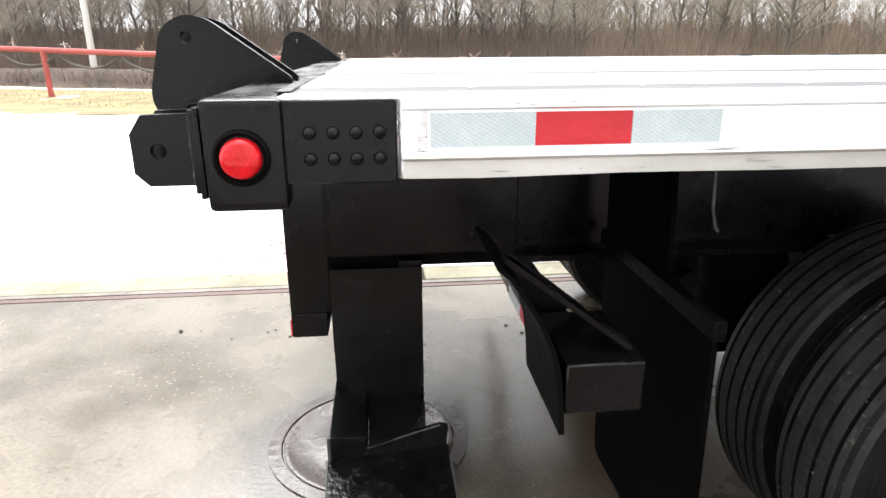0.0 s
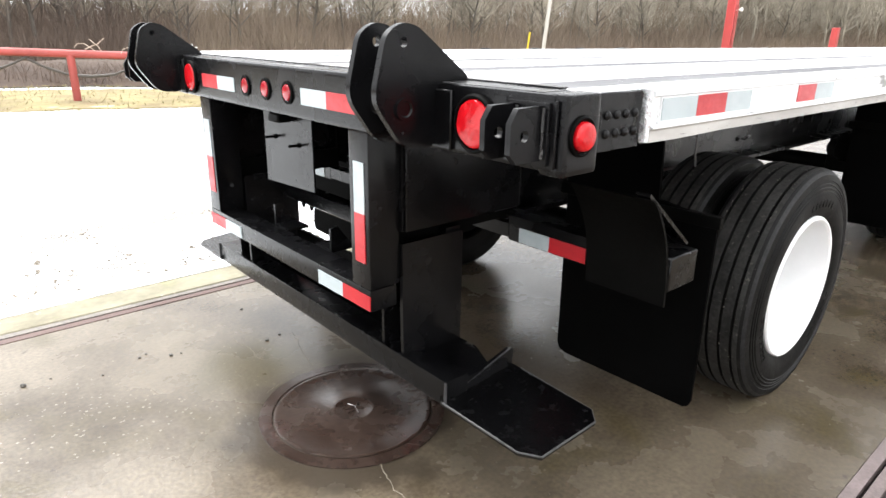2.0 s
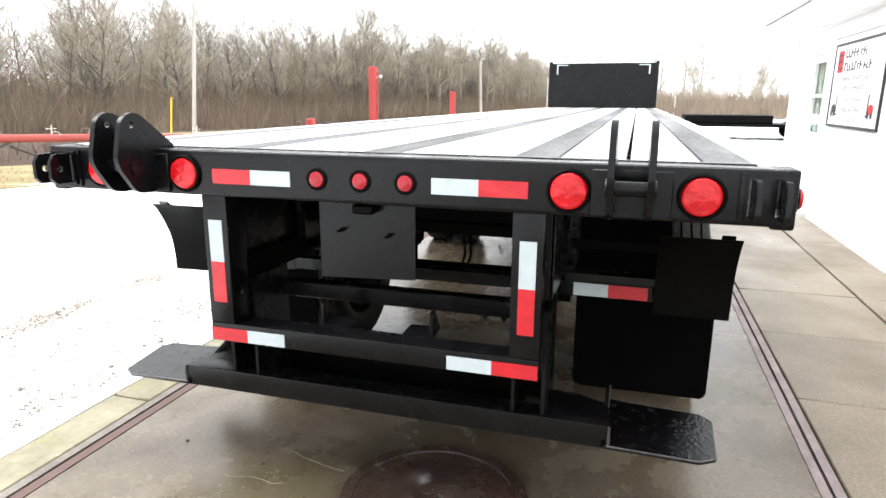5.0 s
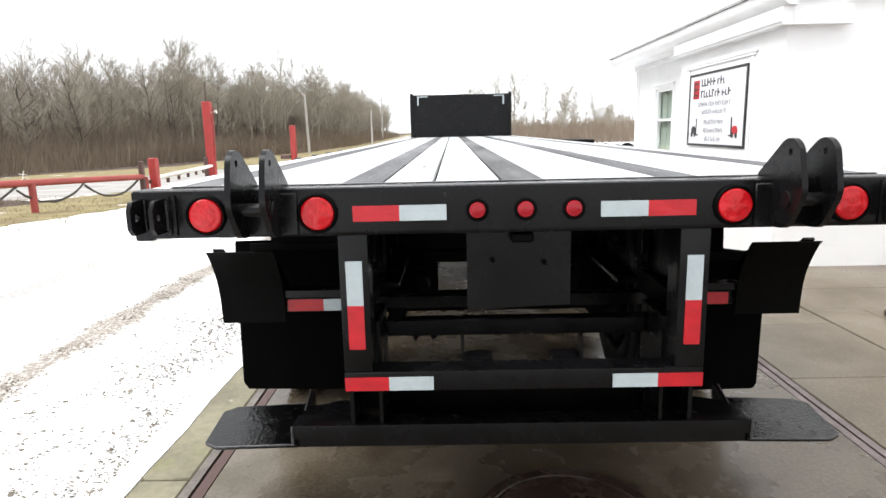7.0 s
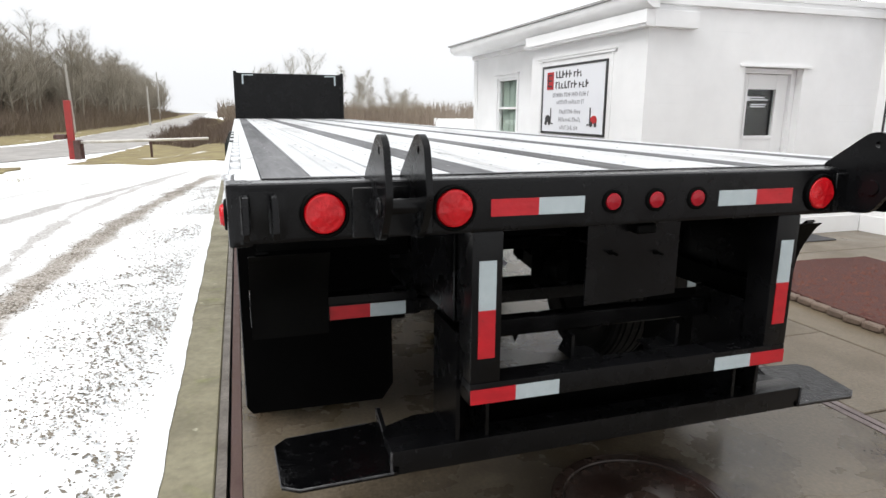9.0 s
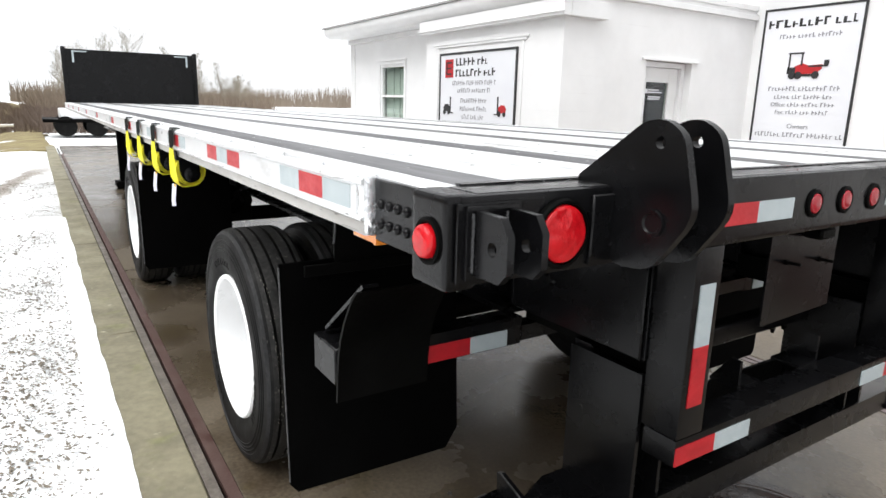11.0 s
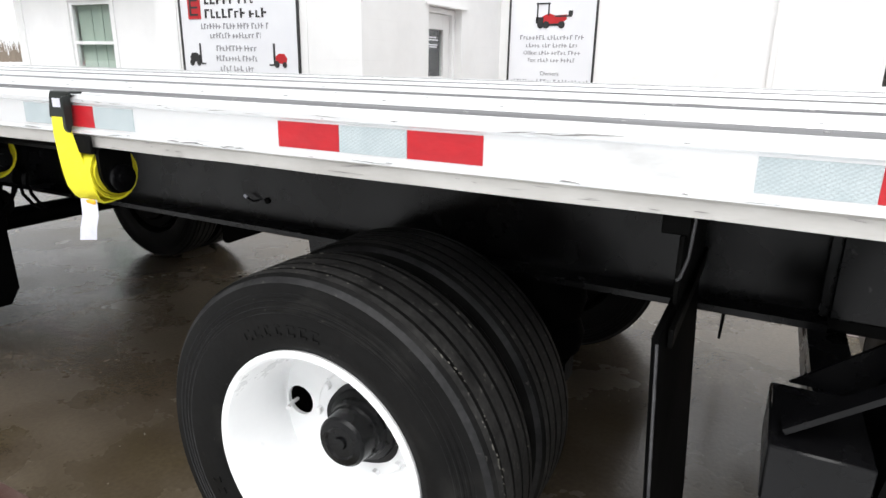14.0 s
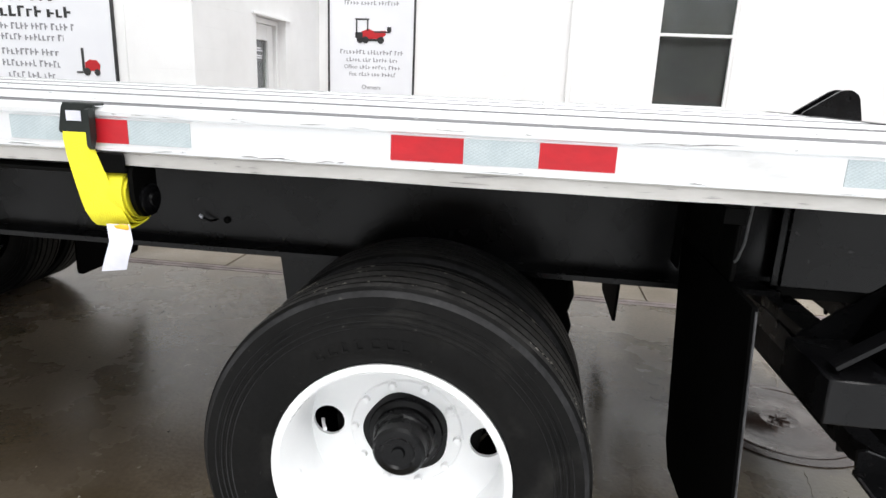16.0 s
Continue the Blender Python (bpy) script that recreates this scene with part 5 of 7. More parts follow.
for ax in AXLES:
    bm = mesh()
    tube(bm, [(ax, -0.98, TYRE_R), (ax, 0.98, TYRE_R)], 0.064, 16)
    part("axle", bm, BLACK_ROUGH, trailer)
    for s in (1, -1):
        m = pose(ax, s * 1.0, TYRE_R - 0.006, 0, 0, 0 if s > 0 else 180) @ pose(0, 0, 0, 0, -2 if s > 0 else -20, 0)
        wheel = part("wheel", RIM, None, trailer, "white-painted deep-dished steel wheel", m=m)
        part("tyre", TYRE, None, wheel, "worn black truck tyre with straight ribs")
        tagged(part("lodged_grit", GRIT, None, wheel, "pale grit lodged in the tread"), kind="stuff")
        part("hub", HUB, None, wheel, "glossy black hub cap")
        part("valve", VALVE, None, wheel)
        for k in range(10):
            a = 2 * math.pi * k / 10
            part("nut", NUT, None, wheel, m=Matrix.Translation((0.142 * math.cos(a), 0, 0.142 * math.sin(a))))
        m2 = pose(ax, s * 0.71, TYRE_R - 0.006, 0, 0, 0 if s > 0 else 180) @ pose(0, 0, 0, 0, 80, 0)
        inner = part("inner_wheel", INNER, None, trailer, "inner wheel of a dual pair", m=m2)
        part("tyre", TYRE, None, inner, "worn black truck tyre with straight ribs")
        # brake drum, hanger, trailing arm and air bag
        bm = mesh()
        lathe(bm, [(s * 0.70, 0.19), (s * 0.72, 0.205), (s * 0.99, 0.205), (s * 1.0, 0.18)], "y", (ax, TYRE_R), 28)
        part("brake_drum", bm, BLACK_ROUGH, trailer)
        bm = mesh()
        prism(bm, [(ax + 0.26, 0.836), (ax + 0.53, 0.836), (ax + 0.50, 0.60), (ax + 0.43, 0.54), (ax + 0.35, 0.56)], "y", s * 0.500, s * 0.584)
        part("spring_hanger", bm, BLACK, trailer)
        bm = mesh()
        prism(bm, [(ax + 0.50, 0.56), (ax + 0.50, 0.64), (ax + 0.05, 0.60), (ax - 0.42, 0.57), (ax - 0.42, 0.50), (ax, 0.50)], "y", s * 0.50, s * 0.59)
        part("trailing_arm", bm, BLACK_ROUGH, trailer)
        bm = mesh()
        lathe(bm, [(0.575, 0.08), (0.60, 0.115), (0.65, 0.125), (0.69, 0.112), (0.70, 0.104), (0.71, 0.112), (0.76, 0.125), (0.81, 0.115), (0.834, 0.09)], "z", (ax - 0.33, s * 0.545), 24)
        part("air_bag", bm, FLAP, trailer)
        bm = mesh()
        tube(bm, [(ax - 0.05, s * 0.63, 0.53), (ax + 0.18, s * 0.66, 0.80), (ax + 0.20, s * 0.66, 0.86)], 0.028, 10)
        part("shock_absorber", bm, BLACK_ROUGH, trailer)
        bm = mesh()
        lathe(bm, [(ax - 0.37, 0.05), (ax - 0.35, 0.082), (ax - 0.27, 0.088), (ax - 0.26, 0.095), (ax - 0.25, 0.088), (ax - 0.15, 0.080), (ax - 0.14, 0.03), (ax - 0.02, 0.02)], "x", (s * 0.455, 0.655), 20)
        part("brake_chamber", bm, BLACK_ROUGH, trailer)
# air lines looping between the beams
for run in (((3.89, 0.90), (3.89, 0.86), (3.90, 0.80), (3.93, 0.74), (3.99, 0.70)), ((3.85, 0.90), (3.85, 0.86), (3.82, 0.80), (3.74, 0.765), (3.64, 0.752)),
            ((3.79, 0.90), (3.79, 0.86), (3.75, 0.81), (3.69, 0.78), (3.60, 0.765)), ((3.86, 0.91), (3.865, 0.86), (3.875, 0.81), (3.91, 0.755), (3.97, 0.71))):
    bm = mesh()
    tube(bm, [(x, 0.60 + 0.01 * k, z) for k, (x, z) in enumerate(run)], 0.0075, 8)
    part("air_line", bm, FLAP, trailer)
for s in (1, -1):
    for x, z in ((2.38, 0.926),):
        bm = mesh()
        lathe(bm, [(s * 0.566, 0.013), (s * 0.574, 0.012), (s * 0.577, 0.006)], "y", (x, z), 10)
        part("bolt", bm, BLACK_ROUGH, trailer)
    bm = mesh()
    tube(bm, [(2.415, s * 0.572, 0.925), (2.43, s * 0.588, 0.922), (2.455, s * 0.592, 0.934)], 0.0035, 6)
    stub = part("wire_stub", bm, FLAP, trailer)
    # white tip puts the stub's highlight into the colour
    bm = mesh()
    tube(bm, [(2.455, s * 0.592, 0.934), (2.466, s * 0.593, 0.941)], 0.0055, 6)
    part("wire_glint", bm, TAG, stub, "white tip painted for the glint on the wire")
    bm = mesh()
    tube(bm, [(0.893, s * 1.10, 1.185), (0.895, s * 1.10, 1.147), (0.898, s * 1.10, 1.09), (0.908, s * 1.10, 1.052), (0.914, s * 1.10, 1.046)], 0.0032, 6)
    part("hose", bm, PAD_EDGE, trailer, "thin grey dangling wire")
# unseen tanks, added to block the bright ground behind the underrun
bm = mesh()
tube(bm, [(2.42, -0.46, 0.99), (2.42, 0.46, 0.99)], 0.125, 20)
tube(bm, [(6.0, -0.25, 0.98), (7.0, -0.25, 0.98)], 0.12, 20)
part("screening_tank", bm, BLACK_ROUGH, trailer)
# unseen crosspieces, added low down to cover more of that ground
for x in (2.02, 5.08):
    bm = mesh()
    box(bm, x, x + 0.09, -0.50, 0.50, 0.72, 0.834, 0.004)
    part("screening_cross", bm, BLACK_ROUGH, trailer)
# plates across the frame over the rear axle, open in the middle below
for ax in AXLES:
    bm = mesh()
    box(bm, ax - 0.15, ax - 0.138, -0.55, 0.55, 0.833, 1.172)
    box(bm, ax - 0.15, ax - 0.06, -0.55, 0.55, 0.752, 0.816, 0.003)
    part("cross_plate", bm, BLACK_ROUGH, trailer)
    for s in (1, -1):
        bm = mesh()
        box(bm, ax - 0.15, ax - 0.138, s * 0.325, s * 0.555, 0.47, 0.755, 0.003)
        part("cross_gusset", bm, BLACK_ROUGH, trailer)
for y in (0.066, 0.030):
    bm = mesh()
    tube(bm, [(1.60, y, 0.83), (1.605, y + 0.004, 0.72), (1.61, y - 0.006, 0.62), (1.63, y + 0.02, 0.548)], 0.0075, 8)
    part("brake_hose", bm, FLAP, trailer)
bm = mesh()
ribbon(bm, [(1.55, -0.155, 0.70), (1.552, -0.160, 0.68), (1.548, -0.172, 0.665), (1.55, -0.165, 0.648)], [(0.002, 0.006, 0), (0.002, 0.010, 0.002), (0.002, 0.014, 0), (0.002, 0.007, 0.003)], 0.003, [(-1, 0, 0)] * 4)
part("hose_clip", bm, TAG, trailer, "small pale plastic hose clip")
for y in (0.316, 0.386, -0.357, -0.429):
    bm = mesh()
    prism(bm, [(y - 0.018, 0.719), (y + 0.018, 0.719), (y + 0.008, 0.702), (y + 0.002, 0.686), (y - 0.006, 0.700)], "x", 0.322, 0.334)
    part("brace_tab", bm, BLACK_ROUGH, trailer)
# unseen plates, added so the inside of the frame stays dark
for x in (2.18, 3.05, 5.25, 6.4):
    bm = mesh()
    box(bm, x, x + 0.012, -0.55, 0.55, 0.84, 1.172)
    box(bm, x - 0.05, x + 0.012, -0.55, 0.55, 0.835, 0.848)
    part("screening_plate", bm, BLACK_ROUGH, trailer)
for t in (1, -1):
    bm = mesh()
    box(bm, 10.6, 10.72, t * 0.62, t * 0.75, 0.12, 1.16, 0.01)
    box(bm, 10.52, 10.80, t * 0.55, t * 0.82, 0.028, 0.12, 0.01)
    box(bm, 10.58, 10.74, t * 0.57, t * 0.80, 0.0, 0.03)
    part("landing_leg", bm, BLACK_ROUGH, trailer)


def winch(x):
    """A strap winch under the left rail: a wound yellow roll, its loop and the flat hook; x: middle of the hook."""
    w = x + 0.02
    roll_y, roll_z, roll_r = 1.246, 1.138, 0.069
    bm = mesh()
    prism(bm, rounded([(1.212, 1.206), (1.297, 1.206), (1.294, 1.125), (1.268, 1.088), (1.232, 1.088), (1.207, 1.125)], 0.02, 3), "x", w - 0.134, w - 0.122)
    prism(bm, [(1.212, 1.206), (1.297, 1.206), (1.290, 1.125), (1.21, 1.125)], "x", w - 0.028, w - 0.020)
    box(bm, w - 0.134, w - 0.020, 1.20, 1.2895, 1.192, 1.2015, 0.002)
    box(bm, w - 0.124, w - 0.030, 1.2995, 1.306, 1.190, 1.233, 0.003)
    box(bm, w - 0.124, w - 0.030, 1.288, 1.302, 1.190, 1.2005, 0.002)
    body = part("winch", bm, BLACK_ROUGH, trailer, "black strap winch under the rail")
    bm = mesh()
    lathe(bm, [(w - 0.134, 0.036), (w - 0.141, 0.036), (w - 0.144, 0.030), (w - 0.144, 0.018), (w - 0.151, 0.017), (w - 0.152, 0.008)], "x", (1.243, 1.126), 20)
    part("winch_cap", bm, BLACK, body)
    # the wound roll: a spiral of webbing, loose at its outer turns
    bm = mesh()
    pts, nor = [], []
    turns = 3.25
    for k in range(int(turns * 20) + 1):
        a = -math.pi / 2 - 2 * math.pi * k / 20
        r = roll_r - 0.0052 * k / 20 - (0.0015 * math.sin(k * 0.9) if k > 8 else 0)
        pts.append((w - 0.074 + 0.004 * math.sin(k * 0.21), roll_y + r * math.cos(a) * 0.98, roll_z + r * math.sin(a)))
        nor.append((0, math.cos(a), math.sin(a)))
    ribbon(bm, pts, [(0.040, 0, 0)] * len(pts), 0.0026, nor)
    lathe(bm, [(w - 0.112, 0.048), (w - 0.036, 0.048)], "x", (roll_y, roll_z), 24)
    part("strap_roll", bm, STRAP, body, "rolled yellow webbing")
    path = [(0.003, 1.304, 1.278), (0.000, 1.307, 1.262), (-0.012, 1.309, 1.225), (-0.029, 1.311, 1.175), (-0.043, 1.312, 1.135), (-0.053, 1.310, 1.103), (-0.058, 1.302, 1.081), (-0.058, 1.290, 1.070), (-0.055, 1.268, 1.0675), (-0.054, 1.248, 1.0695)]
    pts = [(x + dx, y, z) for dx, y, z in path]
    nor = []
    for i in range(len(pts)):
        d = (Vector(pts[min(i + 1, len(pts) - 1)]) - Vector(pts[max(i - 1, 0)]))
        nor.append(Vector((0, d.z, -d.y)).normalized())
    bm = mesh()
    half = [0.027, 0.030, 0.034, 0.036, 0.038, 0.040, 0.040, 0.040, 0.040, 0.040]
    tilt = [0, 0, 0.003, 0.006, 0.008, 0.008, 0.005, 0.003, 0, 0]
    ribbon(bm, pts, [(h, q, q * 0.6) for h, q in zip(half, tilt)], 0.003, nor)
    part("strap", bm, STRAP, body, "slack loop of yellow webbing")
    bm = mesh()
    prism(bm, rounded([(x - 0.047, 1.331), (x + 0.027, 1.331), (x + 0.040, 1.270), (x - 0.024, 1.266)], 0.008, 3), "y", 1.3005, 1.3065)
    box(bm, x - 0.046, x + 0.027, 1.270, 1.306, 1.328, 1.334, 0.002)
    prism(bm, rounded([(1.3005, 1.325), (1.321, 1.322), (1.321, 1.246), (1.312, 1.236), (1.302, 1.262)], 0.005, 2), "x", x - 0.044, x - 0.034)
    hk = part("flat_hook", bm, HOOK, body, "green-black flat hook over the rail")
    bm = mesh()
    box(bm, x - 0.016, x + 0.018, 1.3066, 1.3078, 1.296, 1.317)
    part("sticker", bm, TAG, hk)
    bm = mesh()
    ribbon(bm, [(x - 0.086, 1.318, 1.082), (x - 0.094, 1.324, 1.045), (x - 0.082, 1.326, 1.010), (x - 0.070, 1.323, 0.978)], [(0.024, 0.004, 0), (0.025, 0.004, 0), (0.026, 0.004, -0.003), (0.027, 0.004, -0.003)], 0.0015, [(0, 1, 0.1)] * 4)
    part("tag", bm, TAG, body, "white cloth strap tag")
    bm = mesh()
    box(bm, x - 0.110, x - 0.062, 1.314, 1.321, 1.070, 1.082, 0.003)
    part("stitching", bm, STITCH, body)


for x in (2.335, 2.87, 3.43, 3.99):
    winch(x)
bm = mesh()
tube(bm, [(2.36, 1.225, 1.182), (4.2, 1.225, 1.182)], 0.010, 8)
part("winch_track", bm, BLACK_ROUGH, trailer)

# bulkhead at the front end
bm = mesh()
box(bm, FRONT + 0.004, FRONT + 0.045, -1.235, 1.235, DECK - 0.1, 2.365, 0.006)
wall = part("bulkhead", bm, BLACK, trailer, "tall black bulkhead at the front of the deck")
for s in (1, -1):
    bm = mesh()
    box(bm, FRONT - 0.03, FRONT + 0.08, s * 1.195, s * 1.27, DECK - 0.1, 2.405, 0.008)
    part("bulkhead_post", bm, BLACK, wall)
    bm = mesh()
    box(bm, FRONT - 0.008, FRONT + 0.003, s * 1.05, s * 1.085, 2.11, 2.335)
    box(bm, FRONT - 0.008, FRONT + 0.003, s * 0.82, s * 1.05, 2.31, 2.335)
    part("corner_strip", bm, TAPE_WHITE, wall, "pale corner strip")

# ---- the white office building ----
def wall_box(name, axis, at, thick, u0, u1, z1, openings, label):
    """A wall in the plane axis = at, going thick behind it, with openings (u0, u1, z0, z1)."""
    bm = mesh()
    holes = [[(a, c), (b, c), (b, d), (a, d)] for a, b, c, d in openings]
    outline = [(u0, -0.1), (u1, -0.1), (u1, z1), (u0, z1)]
    plate(bm, outline, holes, axis, at if axis == "x" else at - thick, at + thick if axis == "x" else at)
    return solid(name, bm, BLOCK, label, "wall", kind="structure")


# the bay with the sign, the wall with the window set back from it, the door wall, the long wall
A, A2, B, C = -3.092, -3.405, 4.485, -6.575
BAY, END = 7.37, 10.66
wall_box("wall_sign", "y", A, 0.22, B, BAY, 2.70, [], "white painted block bay carrying a framed sign")
wall_box("wall_bay_return", "x", BAY - 0.22, 0.22, A2 - 0.22, A - 0.22, 2.70, [], "white painted return of the bay")
wall_box("wall_window", "y", A2, 0.22, BAY, END, 2.70, [(8.59, 9.455, 1.00, 2.11)], "white painted block wall with a sash window")
wall_box("wall_door", "x", B, 0.24, C, A - 0.22, 2.86, [(-5.316, -4.445, 0.036, 2.052)], "white painted block wall with the entrance door")
wall_box("wall_long", "y", C, 0.22, -9.5, B + 0.24, 3.20, [(-1.185, -0.175, 1.20, 2.93)], "long white painted wall with a tall dark window")
wall_box("wall_end", "x", END - 0.22, 0.22, -9.0, A2 - 0.22, 2.70, [], "white painted end wall")
wall_box("wall_back", "y", -9.0, 0.2, -9.5, END, 2.70, [], "white painted back wall")
wall_box("wall_west", "x", -9.5, 0.2, -9.0, C - 0.22, 3.20, [], "white painted side wall")

# joints of the painted blocks: thin uneven courses standing on the face, broken by gaps
crs = random.Random(31)
for i in range(1, 14):
    z = 0.2 * i + 0.02
    bm = mesh()
    for u0, u1, along in ((B + 0.03, BAY - 0.02, "x"), (-4.47, A - 0.03, "y"), (C + 0.03, -5.39, "y")):
        u = u0
        while u < u1 - 0.1:
            w = min(crs.uniform(0.2, 0.9), u1 - u)
            dz, h = crs.uniform(-0.002, 0.002), crs.uniform(0.003, 0.008)
            if crs.random() < 0.8:
                if along == "x":
                    box(bm, u, u + w, A - 0.001, A + 0.0016, z + dz, z + dz + h)
                else:
                    box(bm, B - 0.0016, B + 0.001, u, u + w, z + dz, z + dz + h)
            u += w + crs.uniform(0.0, 0.15)
    solid("trim_course", bm, TRIM, "faint course line in painted block", "course", kind="structure")

# cornice, ledge, corner boards and fascia
bm = mesh()
box(bm, B - 0.10, BAY + 0.02, A + 0.001, A + 0.115, 2.425, 2.60, 0.004)
box(bm, B - 0.10, B - 0.001, -3.66, A + 0.001, 2.425, 2.60, 0.004)
box(bm, B - 0.13, BAY + 0.05, A + 0.116, A + 0.135, 2.455, 2.475, 0.004)
solid("trim_ledge", bm, TRIM, "white ledge above the sign wrapping the corner", "ledge", kind="structure")
bm = mesh()
prism(bm, [(A + 0.001, 2.605), (A + 0.08, 2.605), (A + 0.15, 2.65), (A + 0.185, 2.70), (A + 0.185, 2.765), (A + 0.175, 2.765), (A + 0.001, 2.765)], "x", B - 0.16, END + 0.14)
box(bm, BAY + 0.001, END + 0.02, A2 + 0.001, A - 0.001, 2.60, 2.66, 0.003)
box(bm, BAY + 0.021, END + 0.03, A2 + 0.001, A2 + 0.06, 2.52, 2.595, 0.003)
box(bm, B - 0.055, B - 0.001, C + 0.02, A - 0.002, 2.67, 2.735, 0.004)
box(bm, B - 0.035, B - 0.001, C + 0.02, A - 0.002, 2.79, 2.855, 0.004)
box(bm, END - 0.16, END + 0.012, A2 + 0.001, A2 + 0.022, 0.0, 2.515, 0.003)
solid("trim_fascia", bm, TRIM, "white eave fascia, frieze and corner boards", "fascia", kind="structure")
bm = mesh()
box(bm, 5.09, 7.11, A + 0.001, A + 0.020, 2.23, 2.26, 0.003)
box(bm, 5.06, 7.14, A + 0.001, A + 0.028, 2.261, 2.283, 0.003)
box(bm, 7.018, 7.063, A + 0.001, A + 0.014, 1.05, 2.229, 0.003)
box(bm, 5.143, 5.188, A + 0.001, A + 0.014, 1.05, 2.229, 0.003)
solid("trim_sign_casing", bm, TRIM, "white casing of a closed opening round the sign", "casing", kind="structure")
bm = mesh()
prism(bm, [(A + 0.21, 2.77), (A + 0.21, 2.795), (-6.2, 2.93), (-9.2, 2.78), (-9.2, 2.75), (-6.2, 2.88)], "x", B + 0.245, END + 0.2)
prism(bm, [(A + 0.21, 2.77), (A + 0.21, 2.795), (A - 0.21, 2.812), (A - 0.21, 2.787)], "x", B - 0.19, B + 0.244)
prism(bm, [(C + 0.20, 3.21), (C + 0.20, 3.25), (-7.8, 3.42), (-9.2, 3.23), (-9.2, 3.19), (-7.8, 3.36)], "x", -9.7, B + 0.24)
solid("roof", bm, ROOFING, "grey shingle roof with a low slope", "roof", kind="structure")
bm = mesh()
box(bm, B + 0.25, END - 0.24, -8.99, A2 - 0.23, 2.62, 2.66)
box(bm, -9.29, B - 0.01, -8.99, C - 0.23, 3.10, 3.14)
solid("ceiling", bm, TRIM, "plain white ceiling inside the office", "ceiling", kind="structure")
bm = mesh()
box(bm, 0.89, 0.965, C + 0.001, C + 0.06, 0.05, 3.18, 0.008)
solid("downspout", bm, TRIM, "white downspout on the long wall", "downspout", kind="structure")
bm = mesh()
box(bm, -9.5, B - 0.03, C + 0.001, C + 0.02, 0.0, 0.22, 0.004)
box(bm, B - 0.02, B - 0.001, C + 0.02, -5.39, 0.0, 0.22, 0.004)
solid("baseboard", bm, TRIM, "white plinth at the foot of the wall", "plinth", kind="structure")


def sash(name, at, u0, u1, z0, z1, mid, label, blind, casing):
    """A two-light window in a wall facing +y: frame, meeting rail, panes and a blind, or a near-black panel for the
    unlit room, behind.
    """
    win = thing(name, label, "window", kind="structure")

    def slab(nm, a0, a1, c0, c1, d0, d1, mat, lab=""):
        bm = box(mesh(), a0, a1, at - d1, at - d0, c0, c1, 0.003 if nm not in ("pane", "blind") else 0)
        return part(nm, bm, mat, win, lab)

    f = 0.045
    slab("jamb", u0, u0 + f, z0, z1, 0.008, 0.068, TRIM)
    slab("jamb", u1 - f, u1, z0, z1, 0.008, 0.068, TRIM)
    slab("head", u0 + f, u1 - f, z1 - f, z1, 0.008, 0.068, TRIM)
    slab("window_sill", u0 - 0.05, u1 + 0.05, z0 - 0.04, z0, -0.02, 0.068, TRIM)
    slab("bottom_rail", u0 + f, u1 - f, z0, z0 + f, 0.008, 0.068, TRIM)
    slab("meeting_rail", u0 + f, u1 - f, mid - 0.02, mid + 0.02, 0.008, 0.068, TRIM)
    for a, b in ((z0 + f, mid - 0.02), (mid + 0.02, z1 - f)):
        p = slab("pane", u0 + f, u1 - f, a, b, 0.036, 0.040, GLASS, "clear window pane")
        p.visible_shadow = False
    slab("blind", u0 + f, u1 - f, z0 + f, z1 - f, 0.10, 0.105, blind)
    if blind is BLIND:
        for k, w in ((0.34, 0.10), (0.62, 0.05)):
            x = u0 + f + (u1 - u0 - 2 * f) * k
            slab("curtain_fold", x, x + w, z0 + f, z1 - f, 0.086, 0.099, blind)
    if casing:
        slab("casing", u0 - 0.065, u0 - 0.001, z0 - 0.04, z1, -0.018, 0.0, TRIM)
        slab("casing", u1 + 0.001, u1 + 0.065, z0 - 0.04, z1, -0.018, 0.0, TRIM)
        slab("casing", u0 - 0.065, u1 + 0.065, z1 + 0.001, z1 + 0.055, -0.02, 0.0, TRIM)
        slab("header", u0 - 0.09, u1 + 0.09, z1 + 0.056, z1 + 0.085, -0.05, 0.0, TRIM)


sash("window_1", A2, 8.59, 9.455, 1.00, 2.11, 1.584, "white sash window with a grey-green blind", BLIND, True)
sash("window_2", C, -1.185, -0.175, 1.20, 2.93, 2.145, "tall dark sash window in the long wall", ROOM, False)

# entrance door, set back in its opening
door = thing("door_1", "closed white entrance door with a dark glass pane", "door", kind="structure")
bm = mesh()
dx0, dx1 = B + 0.145, B + 0.19
box(bm, dx0, dx1, -4.640, -4.493, 0.045, 1.98, 0.003)
box(bm, dx0, dx1, -5.243, -5.070, 0.045, 1.98, 0.003)
box(bm, dx0, dx1, -5.069, -4.641, 0.045, 1.249, 0.003)
box(bm, dx0, dx1, -5.069, -4.641, 1.802, 1.98, 0.003)
leaf = part("leaf", bm, TRIM, door)
bm = mesh()
for y0, y1, z0, z1 in ((-5.098, -5.070, 1.21, 1.82), (-4.640, -4.612, 1.21, 1.82), (-5.069, -4.641, 1.21, 1.249), (-5.069, -4.641, 1.802, 1.82)):
    box(bm, dx0 - 0.010, dx0 - 0.001, y0, y1, z0, z1, 0.002)
part("pane_bead", bm, TRIM, leaf)
bm = mesh()
for y0, y1, z0, z1 in ((-5.168, -4.888, 0.22, 1.02), (-4.828, -4.558, 0.22, 1.02)):
    box(bm, dx0 - 0.006, dx0 - 0.001, y0, y1, z0, z1, 0.005)
part("panel", bm, TRIM, leaf)
bm = mesh()
